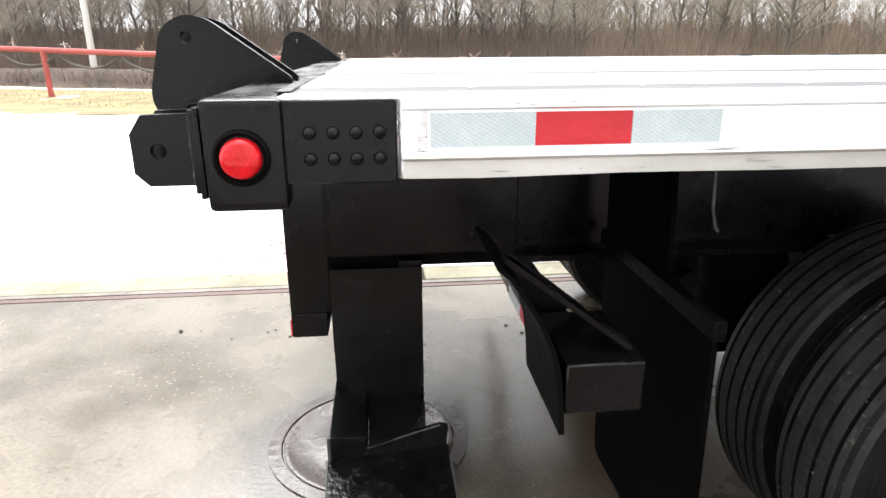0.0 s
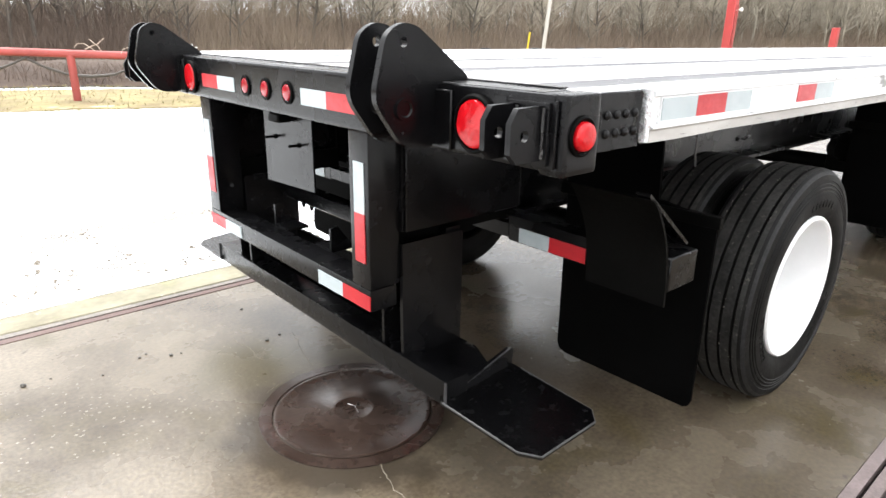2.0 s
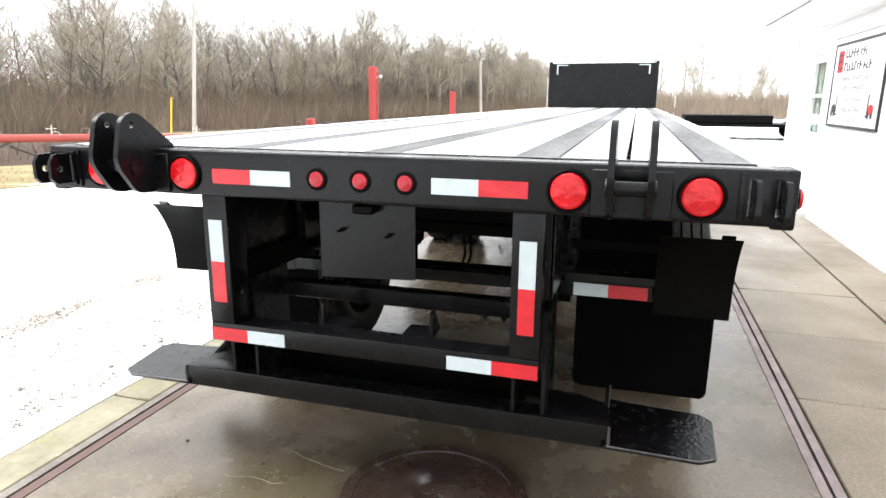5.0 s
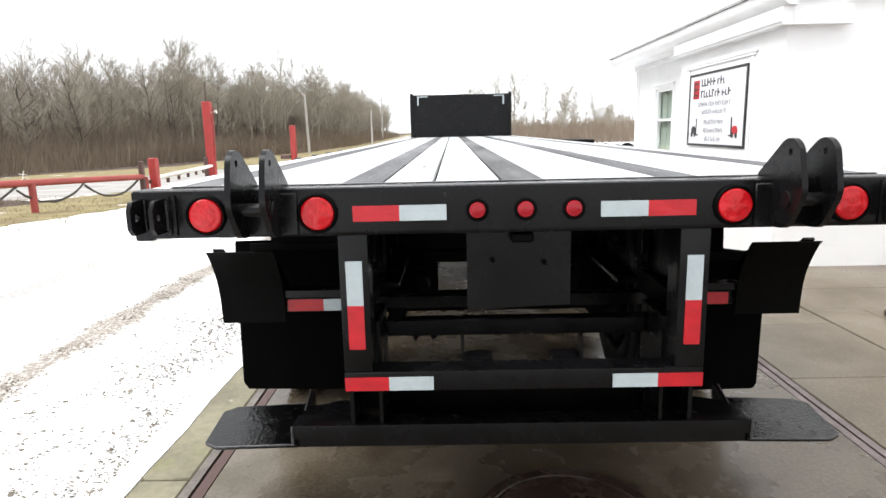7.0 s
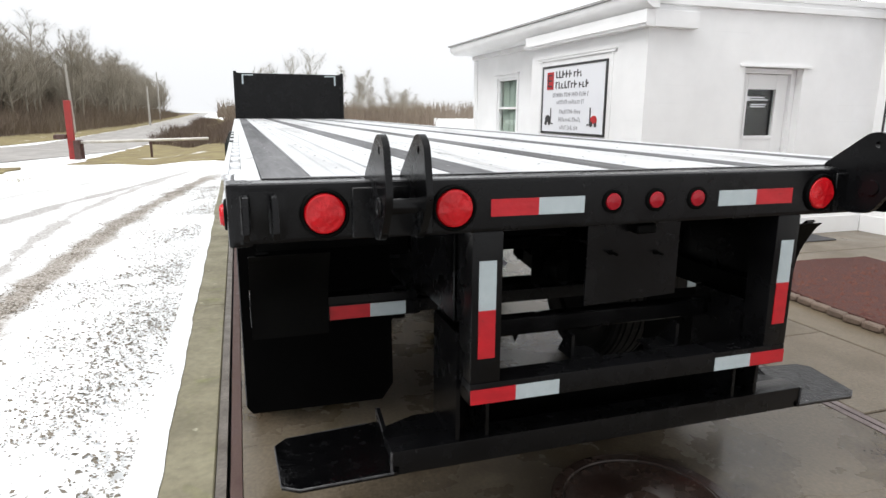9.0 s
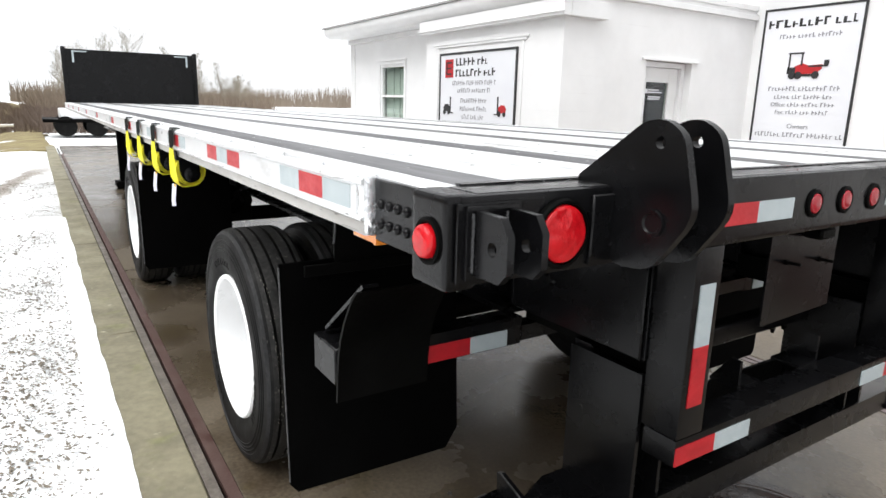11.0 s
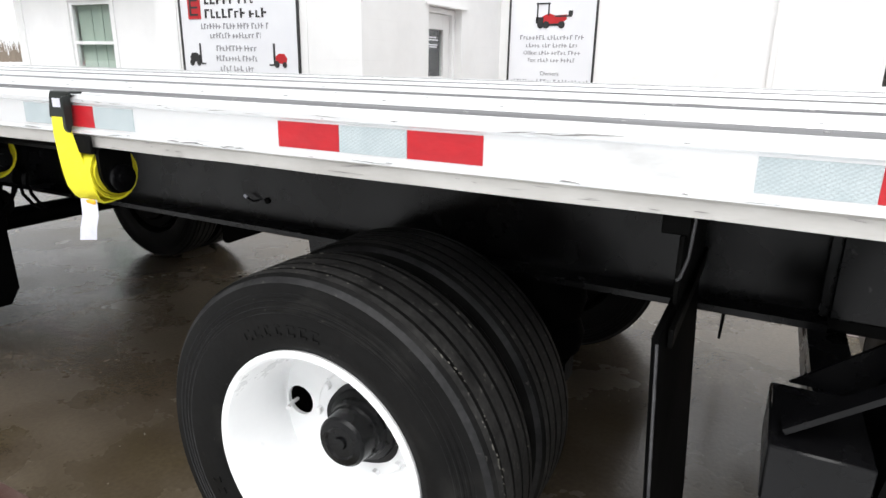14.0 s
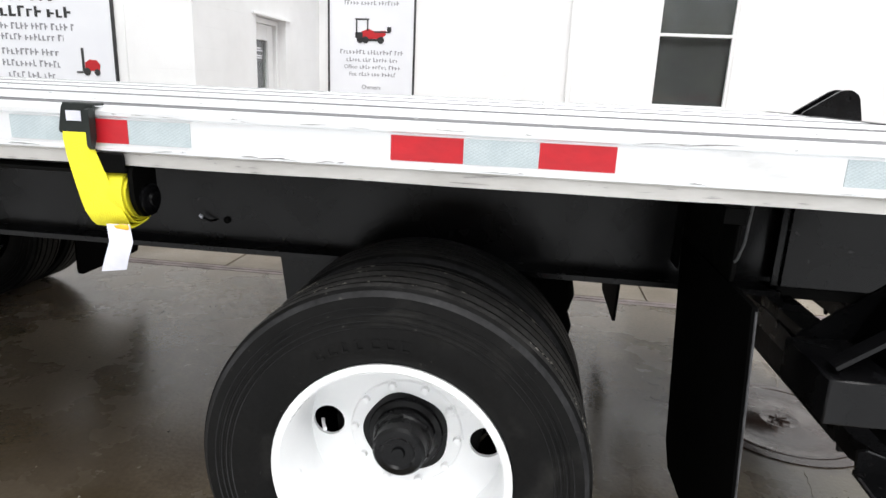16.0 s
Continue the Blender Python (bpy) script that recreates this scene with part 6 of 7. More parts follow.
box(bm, dx0 + 0.018, dx0 + 0.022, -5.069, -4.641, 1.250, 1.801)
part("pane", bm, GLASS, door, "dark glass pane").visible_shadow = False
bm = mesh()
box(bm, B + 0.10, B + 0.20, -4.489, -4.445, 0.04, 2.044, 0.003)
box(bm, B + 0.10, B + 0.20, -5.315, -5.247, 0.04, 2.044, 0.003)
box(bm, B + 0.10, B + 0.20, -5.246, -4.490, 1.984, 2.044, 0.003)
part("frame", bm, TRIM, door)
bm = mesh()
for z, w in ((1.700, 0.20), (1.672, 0.26), (1.615, 0.24), (1.590, 0.22)):
    box(bm, dx0 + 0.014, dx0 + 0.0175, -4.723 - w, -4.723, z, z + 0.016)
box(bm, dx0 + 0.014, dx0 + 0.0175, -4.713, -4.658, 1.665, 1.72)
part("lettering", bm, BOARD, door, "white lettering bars on the glass")
bm = mesh()
tube(bm, [(dx0, -4.538, 1.05), (dx0 - 0.05, -4.538, 1.05), (dx0 - 0.05, -4.608, 1.05)], 0.010, 8)
part("door_handle", bm, STEEL, door, "dull metal lever handle")
bm = mesh()
box(bm, B - 0.028, B - 0.001, -5.428, -4.358, 2.048, 2.075, 0.003)
part("drip_ledge", bm, TRIM, door)
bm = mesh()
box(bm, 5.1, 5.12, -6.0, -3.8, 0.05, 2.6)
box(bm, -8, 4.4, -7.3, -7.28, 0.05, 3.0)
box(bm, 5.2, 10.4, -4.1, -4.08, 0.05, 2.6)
solid("wall_inside", bm, ROOM, "near-black panels standing in for the unlit office", "wall", kind="structure")


def sign_board(name, x0, x1, z0, z1, y, label):
    sg = thing(name, label, "sign")
    bm = mesh()
    box(bm, x0 + 0.02, x1 - 0.02, y + 0.003, y + 0.014, z0 + 0.02, z1 - 0.02)
    part("board", bm, BOARD, sg)
    bm = mesh()
    for a, b, c, d in ((x0, x1, z0, z0 + 0.028), (x0, x1, z1 - 0.028, z1), (x0, x0 + 0.028, z0 + 0.029, z1 - 0.029), (x1 - 0.028, x1, z0 + 0.029, z1 - 0.029)):
        box(bm, a, b, y + 0.002, y + 0.024, c, d, 0.003)
    part("frame", bm, SIGN_BLACK, sg, "black sign frame")
    return sg


def bars(bm, cx, z, width, h, y, rnd, bold=0.62):
    """A line of unreadable writing as short upright bars in words; +x is to the reader's left."""
    x, k, word_len = cx + width / 2, 0, rnd.randint(4, 8)
    while x > cx - width / 2 + 0.01:
        w = min(rnd.uniform(0.75, 1.1) * h * bold, x - (cx - width / 2))
        lo, hi = (0.0, 1.0) if rnd.random() < 0.6 else (0.0, 0.74)
        box(bm, x - w * 0.42, x, y, y + 0.002, z + lo * h, z + hi * h)
        if w > 0.5 * h * bold:
            t = rnd.choice((0.0, 0.4, 0.78))
            box(bm, x - w, x - w * 0.43, y, y + 0.002, z + t * hi * h, z + (t + 0.22) * hi * h)
        x -= w + 0.22 * h
        k += 1
        if k == word_len:
            x -= 0.42 * h
            k, word_len = 0, rnd.randint(3, 8)
    return bm


def truck_shape(bm_dark, bm_red, cx, cz, k, y, face=1):
    """A plain picture of a small lift truck: body, mast and wheels."""
    prism(bm_red, [(cx + face * a * k, cz + b * k) for a, b in ((-0.07, -0.05), (0.07, -0.05), (0.085, 0.0), (0.05, 0.045), (-0.02, 0.05), (-0.07, 0.02))], "y", y, y + 0.003)
    box(bm_dark, cx - face * 0.10 * k, cx - face * 0.075 * k, y, y + 0.004, cz - 0.07 * k, cz + 0.15 * k)
    box(bm_dark, cx - face * 0.16 * k, cx - face * 0.10 * k, y, y + 0.004, cz - 0.075 * k, cz - 0.06 * k)
    lathe(bm_dark, [(y + 0.0035, 0.036 * k), (y + 0.005, 0.036 * k)], "y", (cx + 0.055 * k, cz - 0.06 * k), 12)
    lathe(bm_dark, [(y + 0.0035, 0.030 * k), (y + 0.005, 0.030 * k)], "y", (cx - 0.05 * k, cz - 0.065 * k), 12)


rnd = random.Random(8)
s1 = sign_board("office_sign", 5.243, 6.967, 1.217, 2.157, A, "white framed office sign with red square and dark lettering")
y = A + 0.015
tagged(part("heading", bars(mesh(), 6.203, 1.980, 0.71, 0.095, y, rnd, 0.78), SIGN_BLACK, s1, "bold dark heading bars"), kind="stuff")
tagged(part("heading", bars(mesh(), 6.103, 1.837, 0.92, 0.095, y, rnd, 0.78), SIGN_BLACK, s1, "bold dark heading bars"), kind="stuff")
for x, z, w in ((6.143, 1.725, 0.98), (6.133, 1.628, 0.74), (6.123, 1.495, 0.60), (6.133, 1.390, 0.60), (6.133, 1.283, 0.50)):
    tagged(part("text_line", bars(mesh(), x, z, w, 0.058, y, rnd), SIGN_GREY, s1, "grey line of small print"), kind="stuff")
emblem = part("emblem", box(mesh(), 6.623, 6.818, y, y + 0.004, 1.830, 2.070), SIGN_RED, s1, "red square emblem")
bm = box(mesh(), 6.763, 6.791, y + 0.0045, y + 0.006, 1.865, 2.035)
for z in (1.865, 1.940, 2.015):
    box(bm, 6.663, 6.762, y + 0.0045, y + 0.006, z, z + 0.022)
part("emblem_mark", bm, SIGN_BLACK, emblem)
for cx, m, face in ((6.763, SIGN_BLACK, 1), (5.503, SIGN_RED, -1)):
    ink, red = mesh(), mesh()
    truck_shape(ink, red, cx, 1.425, 1.0, y, face)
    pic = part("picture", red, m, s1, "small lift truck picture")
    tagged(part("outline", ink, SIGN_BLACK, pic), kind="stuff")

s2 = sign_board("owners_sign", 3.085, 4.35, 1.05, 2.795, C, "tall white framed sign with a red machine picture")
y = C + 0.015
tagged(part("heading", bars(mesh(), 3.725, 2.548, 1.103, 0.10, y, rnd, 0.85), SIGN_BLACK, s2, "dark heading bars"), kind="stuff")
for cx, z, w, h in ((3.715, 2.408, 0.78, 0.055), (3.710, 1.748, 0.92, 0.058), (3.705, 1.645, 0.74, 0.055), (3.580, 1.548, 0.60, 0.052), (3.610, 1.450, 0.56, 0.052), (3.700, 1.155, 1.153, 0.058)):
    tagged(part("text_line", bars(mesh(), cx, z, w, h, y, rnd), SIGN_GREY, s2, "grey line of small print"), kind="stuff")
bm = prism(mesh(), [(3.860, 1.953), (3.860, 2.053), (3.760, 2.093), (3.680, 2.063), (3.510, 2.073), (3.510, 2.013), (3.580, 1.963)], "y", y, y + 0.003)
pic = part("picture", bm, SIGN_RED, s2, "red machine picture")
bm = mesh()
for a in ((3.920, 3.940, 2.003, 2.213), (3.760, 3.780, 2.063, 2.213), (3.750, 3.950, 2.208, 2.228), (3.840, 3.950, 1.963, 2.043), (3.440, 3.680, 2.043, 2.063), (3.430, 3.490, 2.063, 2.123), (3.560, 3.910, 1.928, 1.958)):
    box(bm, a[0], a[1], y + 0.0032, y + 0.005, a[2], a[3])
for cx in (3.880, 3.800, 3.580):
    lathe(bm, [(y + 0.0035, 0.048), (y + 0.006, 0.048)], "y", (cx, 1.943), 14)
tagged(part("outline", bm, SIGN_BLACK, pic), kind="stuff")


def word(text, x, z, size, y, parent):
    """A readable word in the plain font, facing +y."""
    cu = bpy.data.curves.new("word", "FONT")
    cu.body, cu.size, cu.extrude, cu.align_x = text, size, 0.0015, "CENTER"
    tmp = bpy.data.objects.new("word", cu)
    scene.collection.objects.link(tmp)
    dg = bpy.context.evaluated_depsgraph_get()
    me = bpy.data.meshes.new_from_object(tmp.evaluated_get(dg))
    bpy.data.objects.remove(tmp)
    me.materials.clear()
    me.materials.append(SIGN_GREY)
    part("word", me, None, parent, "the word " + text.strip(":"), m=pose(x, y + 0.002, z, 90, 0, 180))


word("Office:", 4.010, 1.548, 0.075, C + 0.015, s2)
word("Fax:", 3.980, 1.450, 0.075, C + 0.015, s2)
word("Owners", 3.710, 1.268, 0.085, C + 0.015, s2)

# ---- fence, gate and poles ----
def fence_y(x):
    return 12.42 - 0.42 * (min(x, BRINK) - 2.0) - 0.163 * max(0.0, x - BRINK)


def fence_z(x):
    return 0.95 - 0.033 * (min(x, BRINK) - 1.0) - 0.042 * max(0.0, x - BRINK)


fence = thing("pipe_fence", "faded red pipe fence with tangled sticks and hanging chains", "fence")
bm = mesh()
tube(bm, [(x, fence_y(x), fence_z(x)) for x in (15.1, BRINK, 2.0, -9.2, -20.0, -32.0)], 0.075, 12)
part("pipe", bm, PIPE_RED, fence)
for x in (15.2, 11.4, 6.2, 1.93, -3.55, -9.0, -14.5, -20.0, -25.5):
    bm = mesh()
    lathe(bm, [(land(x, fence_y(x)) - 0.1, 0.075), (fence_z(x), 0.075)], "z", (x, fence_y(x)), 12)
    part("post", bm, PIPE_RED, fence)
rng = random.Random(11)
bm = mesh()
tube(bm, [(-0.20, 0, 0.0), (-0.07, 0.03, 0.11), (0.04, 0.02, 0.17), (0.17, -0.02, 0.34)], [0.013, 0.012, 0.012, 0.008], 6)
tube(bm, [(0.16, 0.01, 0.0), (0.06, -0.03, 0.13), (-0.06, 0.0, 0.20), (-0.13, 0.05, 0.25)], [0.013, 0.012, 0.010, 0.008], 6)
tube(bm, [(-0.42, 0.0, 0.0), (-0.36, 0.01, 0.10), (-0.22, 0.03, 0.13), (-0.08, 0.0, 0.06), (0.02, 0, 0.0)], 0.009, 6)
cross_x = finish(bm, "cross", DRIFTWOOD)
bm = mesh()
tube(bm, [(0, 0, 0.0), (0.01, 0, 0.38)], 0.017, 6)
tube(bm, [(-0.19, 0, 0.23), (0.19, 0.01, 0.25)], 0.014, 6)
tube(bm, [(0.30, 0, 0.0), (0.22, 0.02, 0.12), (0.10, 0.03, 0.14), (-0.06, 0.0, 0.02)], 0.010, 6)
bm.transform(Matrix.Scale(0.7, 4))
cross_t = finish(bm, "cross", WHITEWASH)
x = 12.2
for k in range(33):
    x -= (1.0 if x > 3 else 1.7) * rng.uniform(0.7, 1.4)
    part("cross", cross_x if k % 4 else cross_t, None, fence, m=pose(x, fence_y(x), fence_z(x) + 0.06, rng.uniform(-10, 10), rng.uniform(-14, 14), rng.uniform(-50, 20)) @ Matrix.Scale(rng.uniform(0.68, 0.85), 4))
for k in range(20):
    a, b = 14.9 - 1.95 * k, 14.9 - 1.95 * (k + 1)
    bm = mesh()
    tube(bm, [(a + (b - a) * i / 10, fence_y(a + (b - a) * i / 10), fence_z(a) - 0.06 - 0.34 * (1 - (2 * i / 10 - 1) ** 2) + rng.uniform(-0.012, 0.012)) for i in range(11)], [rng.uniform(0.020, 0.036) for i in range(11)], 6)
    part("chain", bm, CHAIN, fence, "dark sagging chain")

gx, gy = 26.1, 11.0
gate = thing("gate_post_tall", "tall red steel gate post beside the drive", "gate post", "gate posts", m=Matrix.Translation((gx, gy, land(gx, gy))))
bm = mesh()
box(bm, -0.15, 0.15, -0.17, 0.17, -0.1, 3.46, 0.02)
part("column", bm, RED_PAINT, gate)
bm = mesh()
tube(bm, [(0.0, -0.13, 0.2), (-0.02, -0.22, 1.6), (-0.02, -0.25, 3.2)], 0.035, 8)
part("conduit", bm, PIPE_RED, gate)
bm = mesh()
box(bm, -0.20, 0.20, 0.10, 0.29, -0.1, 1.05, 0.03)
part("stub", bm, RUST, gate)
bm = mesh()
tube(bm, [(0, -0.15, 2.98), (0, -0.32, 3.02)], 0.02, 6)
lathe(bm, [(-0.44, 0.02), (-0.42, 0.08), (-0.36, 0.07), (-0.30, 0.03)], "y", (0.0, 3.02), 12)
part("lamp_head", bm, WHITEWASH, gate)
bm = mesh()
tube(bm, [(0, 0.02, 3.4), (0.02, 0.02, 4.3)], 0.025, 6)
part("rod", bm, RUST, gate)
gx, gy = 29.8, 8.2
gate2 = thing("gate_post_short", "red steel gate post with a hinged pale arm", "gate post", "gate posts", m=Matrix.Translation((gx, gy, land(gx, gy))))
bm = mesh()
box(bm, -0.13, 0.13, -0.13, 0.13, -0.1, 2.50, 0.02)
part("column", bm, RED_PAINT, gate2)
bm = mesh()
box(bm, -0.45, 0.45, -0.32, -0.24, 0.62, 0.80, 0.01)
box(bm, -0.40, -0.28, -0.38, -0.14, -0.1, 0.80, 0.01)
box(bm, 0.30, 0.42, -0.38, -0.14, -0.1, 0.80, 0.01)
part("hinge", bm, RUST, gate2)
bm = mesh()
box(bm, -0.3, 0.3, 0.15, 0.62, 0.85, 1.05, 0.02)
part("counterweight", bm, RUST, gate2)
bm = mesh()
tube(bm, [(0.2, -0.2, 0.70), (1.0, -5.6, 0.80)], 0.065, 10)
part("arm", bm, WHITEWASH, gate2, "pale pipe gate arm")
bm = mesh()
box(bm, 0.56, 0.66, -3.15, -3.05, -0.1, 0.70)
part("arm_rest", bm, RUST, gate2)
gx, gy = 15.65, 8.65
small = thing("gate_post_small", "short red post at the end of the fence", "gate post", "gate posts", m=Matrix.Translation((gx, gy, land(gx, gy))))
bm = mesh()
box(bm, -0.11, 0.11, -0.11, 0.11, -0.1, 1.12, 0.02)
part("column", bm, RED_PAINT, small)
ex, ey = 26.1 - gx, 11.0 - gy
bm = mesh()
tube(bm, [(0.0, 0.0, 0.55), (ex, ey, 0.37)], 0.07, 10)
part("rail", bm, WHITEWASH, small, "pale pipe rail between two posts")
bm = mesh()
for k in range(1, 6):
    u = k / 6.5
    tube(bm, [(ex * u, ey * u, 0.52 - 0.18 * u), (ex * u, ey * u, 0.34 - 0.18 * u)], 0.05, 6)
tagged(part("clamps", bm, RUST, small), kind="stuff")
bm = mesh()
box(bm, -0.62, -0.50, 0.02, 0.14, -0.1, 1.05, 0.01)
box(bm, -0.50, 0.0, 0.05, 0.11, 0.42, 0.52, 0.005)
part("latch_post", bm, RUST, small)
for x, y, h, r, lean, side in ((-11.5, 26.2, 9.5, 0.14, 0.0, 0.0), (27.0, 21.85, 7.45, 0.11, 0.052, -0.062), (89, 20.8, 8.3, 0.19, -0.12, 0.0), (136, 17.6, 7.5, 0.20, 0.0, 0.0), (225, 25.0, 15, 0.25, 0.0, 0.0), (62, -4.2, 6.0, 0.07, 0.02, 0.0)):
    bm = mesh()
    tube(bm, [(0, 0, -0.1), (lean * h * 0.5, side * h * 0.5, h * 0.5), (lean * h, side * h, h)], [r, r * 0.9, r * 0.75], 10)
    solid("utility_pole", bm, POLE, "bare pale grey utility pole by the road", "pole", "roadside poles", m=Matrix.Translation((x, y, land(x, y))))
bm = mesh()
tube(bm, [(0, 0, -0.1), (0.33, 0, 2.2)], 0.06, 8)
solid("marker_stake", bm, YELLOW, "thin leaning yellow marker stake", "stake", m=Matrix.Translation((32.0, 27.5, land(32, 27.5))))

# yellow guard bar and the parked trailer far ahead
guard = thing("guard_bar", "yellow steel guard bar on a pale concrete foot", "guard bar", m=Matrix.Translation((11.2, -1.75, 0)))
bm = mesh()
tube(bm, [(0.0, 0.05, 0.03), (0.02, -0.1, 0.12), (0.1, -0.9, 0.14), (0.15, -1.7, 0.12), (0.16, -1.85, 0.03)], 0.07, 12)
part("bar", bm, YELLOW, guard)
bm = mesh()
box(bm, -0.15, 0.3, -1.9, 0.1, -0.05, 0.04, 0.01)
part("foot", bm, CONCRETE, guard)
parked = thing("parked_trailer", "far dark flatbed trailer carrying two white boxes", "trailer", m=Matrix.Translation((27, 0, 0)))
bm = mesh()
box(bm, -1.2, 1.2, -9, 1.6, 0.50, 0.62, 0.02)
part("deck", bm, BLACK_ROUGH, parked)
for y0, y1 in ((-0.35, 1.05), (-2.15, -0.70)):
    bm = mesh()
    box(bm, -1.1, 1.1, y0, y1, 0.62, 0.98, 0.03)
    part("white_box", bm, FAR_WHITE, parked)
bm = mesh()
box(bm, -1.1, 1.1, -6.0, -2.75, 0.62, 0.95, 0.03)
part("dark_box", bm, BLACK_ROUGH, parked)
bm = mesh()
lathe(bm, [(-0.12, 0.36), (0.12, 0.36)], "x", (0, 0), 20)
pw = finish(bm, "wheel", RUBBER)
for x in (-1.0, 1.0):
    for y in (0.9, -0.1, -7.0, -8.0):
        part("wheel", pw, None, parked, m=Matrix.Translation((x, y, 0.36)))

# ---- leafless woods ----
def sprig(bm, p, d, length, w, rnd):
    """One fine twig: a narrow blade."""
    a = Vector((rnd.gauss(0, 1), rnd.gauss(0, 1), rnd.gauss(0, 1))).cross(d).normalized() * w
    bm.faces.new([bm.verts.new(c) for c in (p - a, p + a, p + d * length)])


def grow(bm_t, bm_c, base, h, rnd, wide):
    """One bare tree: a tapered trunk, limbs and fine twigs; wide: how far its crown spreads."""
    lean = Vector((rnd.uniform(-0.06, 0.06), rnd.uniform(-0.06, 0.06), 1))
    n, r0 = 8, h * rnd.uniform(0.009, 0.013) * (0.6 + 0.5 * wide)
    pts = [base.copy()]
    for i in range(n):
        lean += Vector((rnd.uniform(-0.07, 0.07), rnd.uniform(-0.07, 0.07), 0))
        pts.append(pts[-1] + lean.normalized() * h / n)
    rad = [r0 * (1 - 0.9 * i / n) + 0.004 for i in range(n + 1)]
    rad[0] *= 1.35
    tube(bm_t, pts, rad, 6, caps=False)

    def limb(p, d, length, r, depth):
        k = 3 if depth == 0 else 2
        q = [p]
        for i in range(k):
            d = (d + Vector((rnd.uniform(-0.22, 0.22), rnd.uniform(-0.22, 0.22), rnd.uniform(-0.02, 0.22)))).normalized()
            q.append(q[-1] + d * length / k)
        tube(bm_t if depth == 0 else bm_c, q, [max(0.008, r * (1 - 0.8 * i / k)) for i in range(k + 1)], 4 if depth == 0 else 3, caps=False)
        for i in range(6 if depth == 0 else 17):
            j = rnd.uniform(0.25, 1.0) * k
            b = min(k - 1, int(j))
            o = q[b].lerp(q[b + 1], j - b)
            side = Vector((rnd.gauss(0, 1), rnd.gauss(0, 1), rnd.uniform(0.0, 0.9))).normalized()
            e = (d * 0.8 + side).normalized()
            if depth == 0:
                limb(o, e, length * rnd.uniform(0.40, 0.65), r * 0.45, 1)
            else:
                sprig(bm_c, o, e, length * rnd.uniform(0.4, 0.95), 0.0062, rnd)

    start = rnd.uniform(0.2, 0.42) if wide > 1 else rnd.uniform(0.3, 0.5)
    for i in range(20):
        t = start + (0.98 - start) * i / 19
        j = min(n - 1, int(t * n))
        p = pts[j].lerp(pts[j + 1], t * n - j)
        a = i * 2.4 + rnd.uniform(-0.5, 0.5)
        d = Vector((math.cos(a), math.sin(a), rnd.uniform(0.55, 1.3))).normalized()
        limb(p, d, wide * h * rnd.uniform(0.15, 0.26) * (1.15 - 0.6 * t), r0 * 0.46 * (1.1 - 0.6 * t), 0)


kinds = []
rnd = random.Random(21)
for k in range(12):
    bt, bc = mesh(), mesh()
    grow(bt, bc, Vector((0, 0, -0.15)), 10.0, rnd, (1.55, 0.9, 1.3, 1.7)[k % 4])
    kinds.append((finish(bt, "trunk", BARK if k < 6 else BARK_LIGHT), finish(bc, "crown", TWIG if k < 6 else TWIG_LIGHT)))


def woods_edge(x):
    pts = [(-200, 110), (-80, 57), (-30, 37), (-10, 28.0), (10, 24.4), (25, 19.4), (45, 14.4), (80, 13.8), (130, 16), (400, 26)]
    for (x0, y0), (x1, y1) in zip(pts, pts[1:]):
        if x0 <= x <= x1:
            return y0 + (y1 - y0) * (x - x0) / (x1 - x0)
    return 30


def tree(x, y, h, group="woods"):
    label = "bare olive-grey tree by the road, lightened for haze" if x > 9 else "bare grey-brown tree at the edge of the woods"
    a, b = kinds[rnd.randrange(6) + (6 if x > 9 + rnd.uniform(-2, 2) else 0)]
    x, y, z, g = scaled_from_eye(x, y)
    t = thing("tree", label, "tree", group, m=pose(x, y, z, 0, 0, rnd.uniform(0, 360)) @ Matrix.Scale(h * g / 10, 4))
    part("trunk", a, None, t)
    part("crown", b, None, t)


for i in range(300):
    x = -34 + 100 * (i + rnd.random()) / 300 if i % 4 else rnd.uniform(-30, 120)
    depth = abs(rnd.gauss(0, 8)) + rnd.uniform(0, 3)
    tree(x, woods_edge(x) + depth, rnd.uniform(3.4, 6.0) * (1.15 if i % 7 == 0 and x < 18 else 1) * (0.9 if x > 20 else 1) + 0.10 * depth)

# trees farther off, joined
spots = []
for i in range(150):
    x = rnd.uniform(-40, 70) if i % 2 else rnd.uniform(45, 170)
    spots.append((x, woods_edge(x) + (rnd.uniform(10, 24) if i % 2 else abs(rnd.gauss(0, 7)) - 0.5), rnd.uniform(5.0, 8.2)))
for i in range(170):
    x = rnd.uniform(38, 165)
    spots.append((x, woods_edge(x) + abs(rnd.gauss(0, 6)) - 0.3, rnd.uniform(4.6, 7.2)))
for i in range(60):
    a, d = radians(rnd.uniform(-15, -0.5)), rnd.uniform(75, 130)
    spots.append((-2 + d * math.cos(a), d * math.sin(a), rnd.uniform(2.4, 4.6) if i % 5 else rnd.uniform(6, 8.5)))
far_verts, far_faces = [], []
for x, y, h in spots:
    x, y, z, g = scaled_from_eye(x, y)
    m = pose(x, y, z, 0, 0, rnd.uniform(0, 360)) @ Matrix.Scale(h * g / 10, 4)
    for me in kinds[rnd.randrange(12)]:
        base = len(far_verts)
        far_verts += [m @ v.co for v in me.vertices]
        far_faces += [[base + k for k in p.vertices] for p in me.polygons]
me = bpy.data.meshes.new("far_trees")
me.from_pydata(far_verts, [], far_faces)
me.materials.append(TWIG_LIGHT)
solid("far_trees", me, TWIG_LIGHT, "bare grey-brown trees deep in the woods and beyond the yard", "trees", kind="stuff")

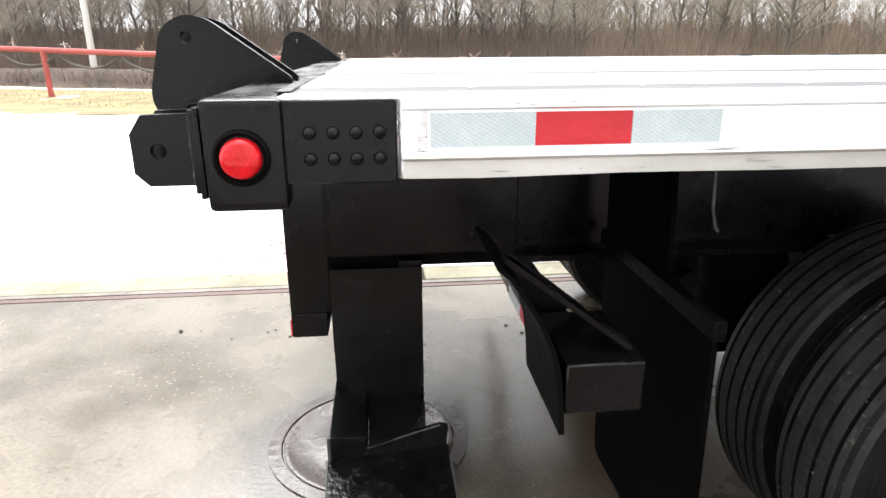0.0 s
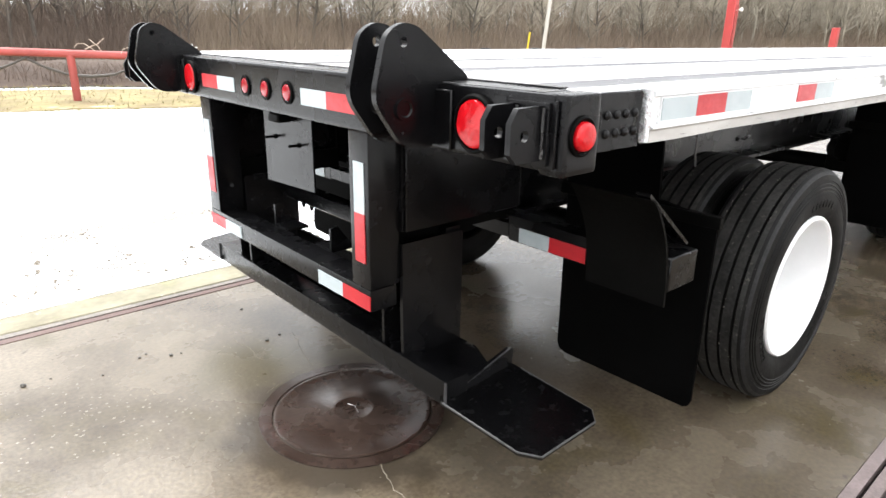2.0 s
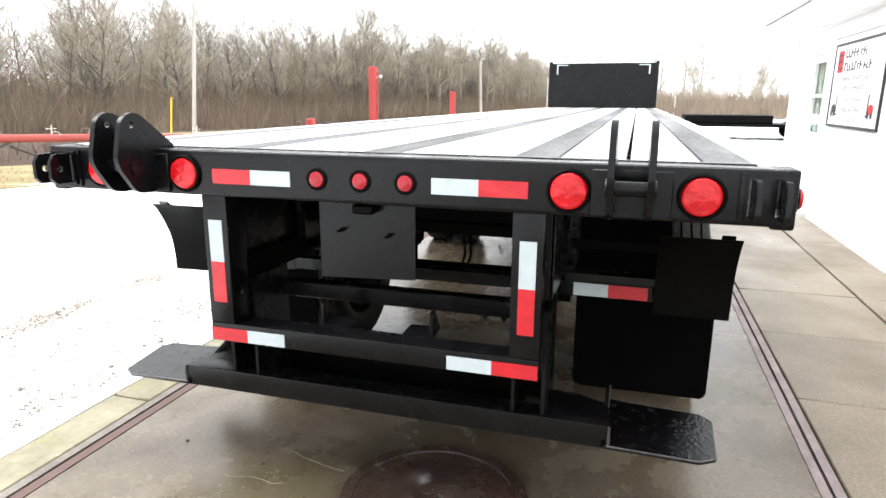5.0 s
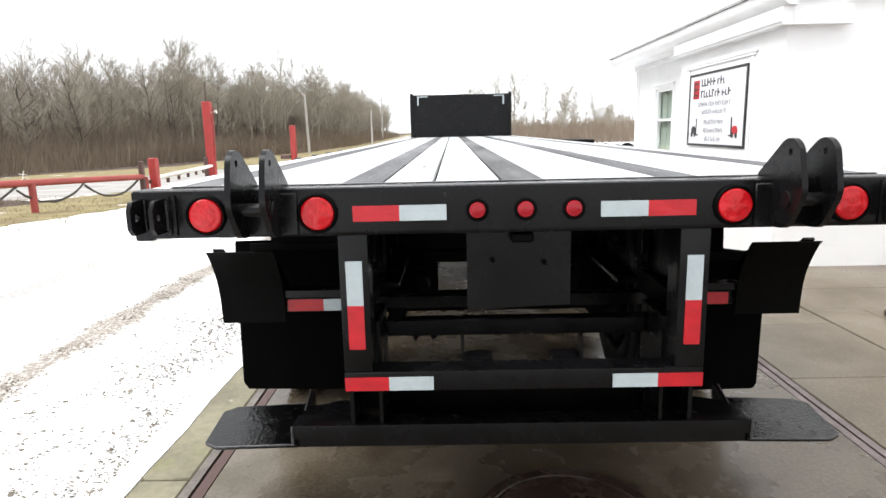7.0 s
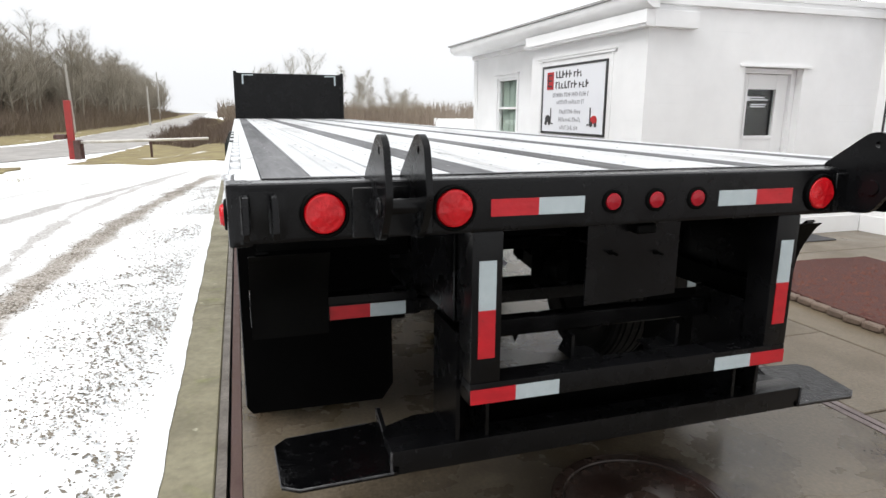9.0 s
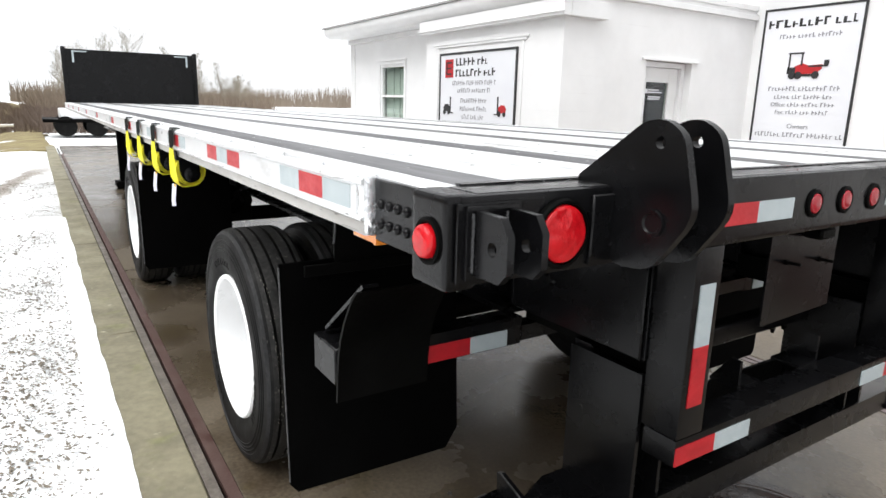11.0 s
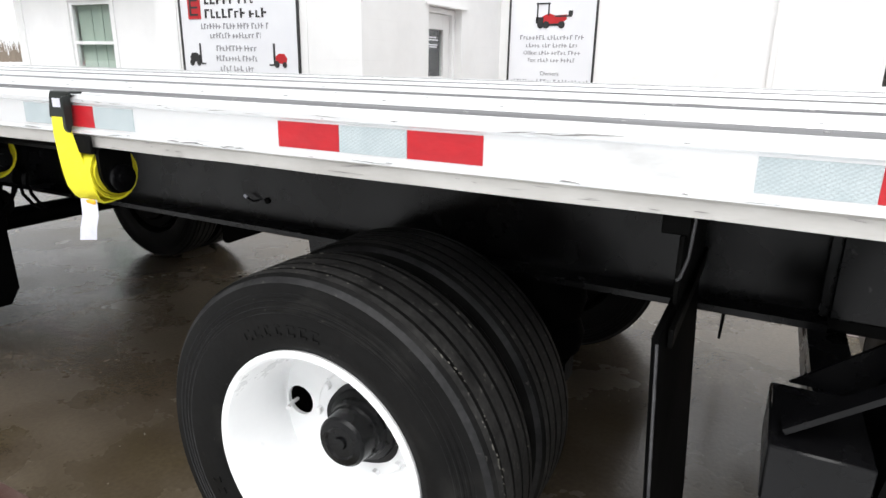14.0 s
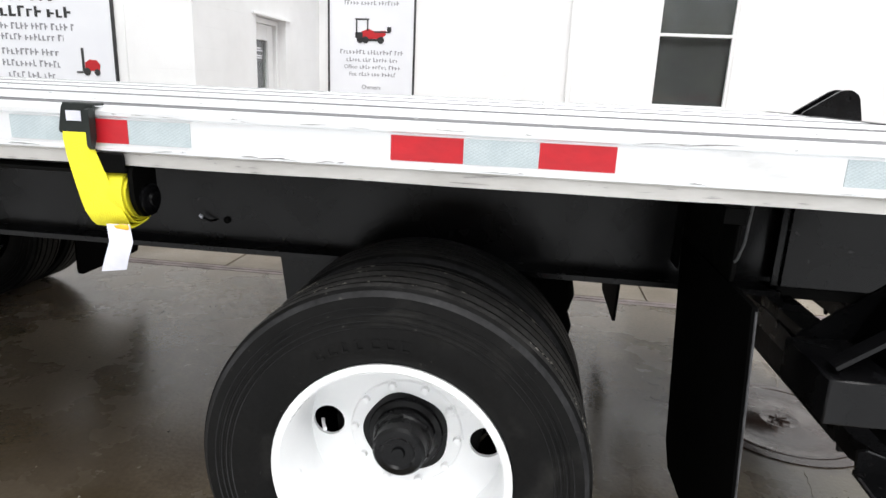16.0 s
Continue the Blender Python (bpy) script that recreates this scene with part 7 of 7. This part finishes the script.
near_brush, road_brush = mesh(), mesh()
def twig(x, y, h, w, bm=None):
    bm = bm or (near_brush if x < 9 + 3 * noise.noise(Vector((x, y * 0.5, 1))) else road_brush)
    a = rnd.uniform(0, 3.14)
    x, y, z, g = scaled_from_eye(x, y)
    h, w = h * g, w * g
    dx, dy = w * math.cos(a), w * math.sin(a)
    sx, sy = rnd.gauss(0, 0.38) * h, rnd.gauss(0, 0.38) * h
    v = [bm.verts.new(p) for p in ((x - dx, y - dy, z - 0.05), (x + dx, y + dy, z - 0.05), (x + sx * 0.5 + dx * 0.7, y + sy * 0.5 + dy * 0.7, z + h * 0.55), (x + sx * 0.5 - dx * 0.7, y + sy * 0.5 - dy * 0.7, z + h * 0.55), (x + sx, y + sy, z + h))]
    bm.faces.new((v[0], v[1], v[2], v[3]))
    bm.faces.new((v[3], v[2], v[4]))
for i in range(130000):
    x = rnd.uniform(-45, 75) if i % 5 else rnd.uniform(60, 180)
    d = abs(rnd.gauss(0, 6.5))
    twig(x, woods_edge(x) - 0.8 - min(2.6, max(0.0, x - 20) * 0.2) * rnd.random() + d, rnd.uniform(0.5, 1.9) * (0.75 + 0.5 * noise.noise(Vector((x * 0.35, 2, 2)))) + (0.34 if x < 8 else 0.5) * d * rnd.random(), rnd.uniform(0.005, 0.014))
for i in range(13000):
    x = rnd.uniform(-16, 12.6)
    y = 16.1 - (0.42 if x < 3 else 0.66) * (x - 3) + rnd.uniform(0.15, 2.4)
    twig(x, y, rnd.uniform(0.25, 0.75) * min(1.0, (13 - x) / 2.5), rnd.uniform(0.006, 0.014))
island = mesh()
for i in range(15000):
    x = 29 + 75 * rnd.random() ** 1.6
    y0, y1 = -2.0, (4.7 if x < 60 else 4.9 + (x - 60) * 0.033)
    y = y1 - (y1 - y0) * rnd.random() ** 1.3
    twig(x, y, rnd.uniform(0.3, 0.85) * (0.8 + 0.7 * noise.noise(Vector((x * 0.3, y * 0.5, 6)))) * min(1.0, (x - 27.5) / 4), rnd.uniform(0.008, 0.02), island)
for i in range(9000):
    a, d = radians(rnd.uniform(-16, 1.5)), rnd.uniform(60, 130)
    twig(-2 + d * math.cos(a), d * math.sin(a), rnd.uniform(0.8, 2.6), rnd.uniform(0.02, 0.05))
solid("underbrush", near_brush, BRUSH, "dense brown leafless brush along the woods", "brush", kind="stuff")
solid("island_brush", island, BRUSH, "low red-brown dead brush across the road from the woods", "brush", kind="stuff")
solid("roadside_brush", road_brush, BRUSH_LIGHT, "leafless tan brush by the road, lightened for haze", "brush", kind="stuff")

# the mass of woodland behind: a low thicket wall and ragged stems above it
bm = mesh()
line = [(-160, 130), (-60, 75), (-20, 56), (10, 50), (40, 42), (80, 36), (140, 38), (260, 44)]
for (x0, y0), (x1, y1) in zip(line, line[1:]):
    n = int(math.hypot(x1 - x0, y1 - y0) / 0.016)
    for k in range(n):
        t = rnd.random()
        x, y = x0 + (x1 - x0) * t, y0 + (y1 - y0) * t + rnd.uniform(-1, 9)
        h = (3.6 + 0.9 * noise.noise(Vector((x * 0.06, 0, 3))) + 0.8 * noise.noise(Vector((x * 0.35, 1, 3)))) * rnd.uniform(0.65, 1.35) + 0.06 * (y - y0)
        w = rnd.uniform(0.02, 0.07)
        x, y, z, g = scaled_from_eye(x, y)
        h, w, lean = h * g, w * g, rnd.gauss(0, 0.35) * g
        bm.faces.new([bm.verts.new(p) for p in ((x - w, y, z - 0.1), (x + w, y, z - 0.1), (x + lean, y, z + h))])
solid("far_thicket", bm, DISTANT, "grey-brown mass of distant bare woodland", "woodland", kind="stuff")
bm = mesh()
prev = None
for k in range(900):
    x = -160 + 420 * k / 899
    y = 64 + 12 * math.sin(x * 0.02) + (abs(x - 40) * 0.25 if x < 40 else 0)
    h = 3.3 + 0.8 * noise.noise(Vector((x * 0.06, 0, 3))) + rnd.uniform(-0.7, 0.7)
    x, y, z, g = scaled_from_eye(x, y)
    cur = (bm.verts.new((x, y, z - 0.1)), bm.verts.new((x, y, z + h * g)))
    if prev:
        bm.faces.new((prev[0], cur[0], cur[1], prev[1]))
    prev = cur
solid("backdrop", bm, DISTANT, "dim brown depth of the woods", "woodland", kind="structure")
bm = mesh()
for k in range(7000):
    a, d = radians(rnd.uniform(-75, 2)), rnd.uniform(150, 185)
    h = 3.4 + 1.6 * noise.noise(Vector((math.degrees(a) * 0.15, 5, 1))) + rnd.uniform(-1.6, 1.8)
    w = rnd.uniform(0.05, 0.16) * d / 150
    x, y = d * math.cos(a), d * math.sin(a)
    bm.faces.new([bm.verts.new(p) for p in ((x + w * math.sin(a), y - w * math.cos(a), -0.1), (x - w * math.sin(a), y + w * math.cos(a), -0.1), (x + rnd.gauss(0, 0.5), y + rnd.gauss(0, 0.5), h))])
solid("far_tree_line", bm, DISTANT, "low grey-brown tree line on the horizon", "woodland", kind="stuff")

# dry grass blades on the verge
bm = mesh()
for i in range(9000):
    x = rnd.uniform(-14, 17)
    y = fence_y(x) + rnd.uniform(-2.4, 4.5)
    z = land(x, y)
    h = rnd.uniform(0.03, 0.09)
    a = rnd.uniform(0, 3.14)
    w = 0.012
    v = [bm.verts.new(p) for p in ((x - w * math.cos(a), y - w * math.sin(a), z), (x + w * math.cos(a), y + w * math.sin(a), z), (x + rnd.uniform(-0.08, 0.08), y + rnd.uniform(-0.08, 0.08), z + h))]
    bm.faces.new(v)
solid("grass_tufts", bm, BLADES, "dry yellow grass blades on the verge", "grass", kind="stuff")
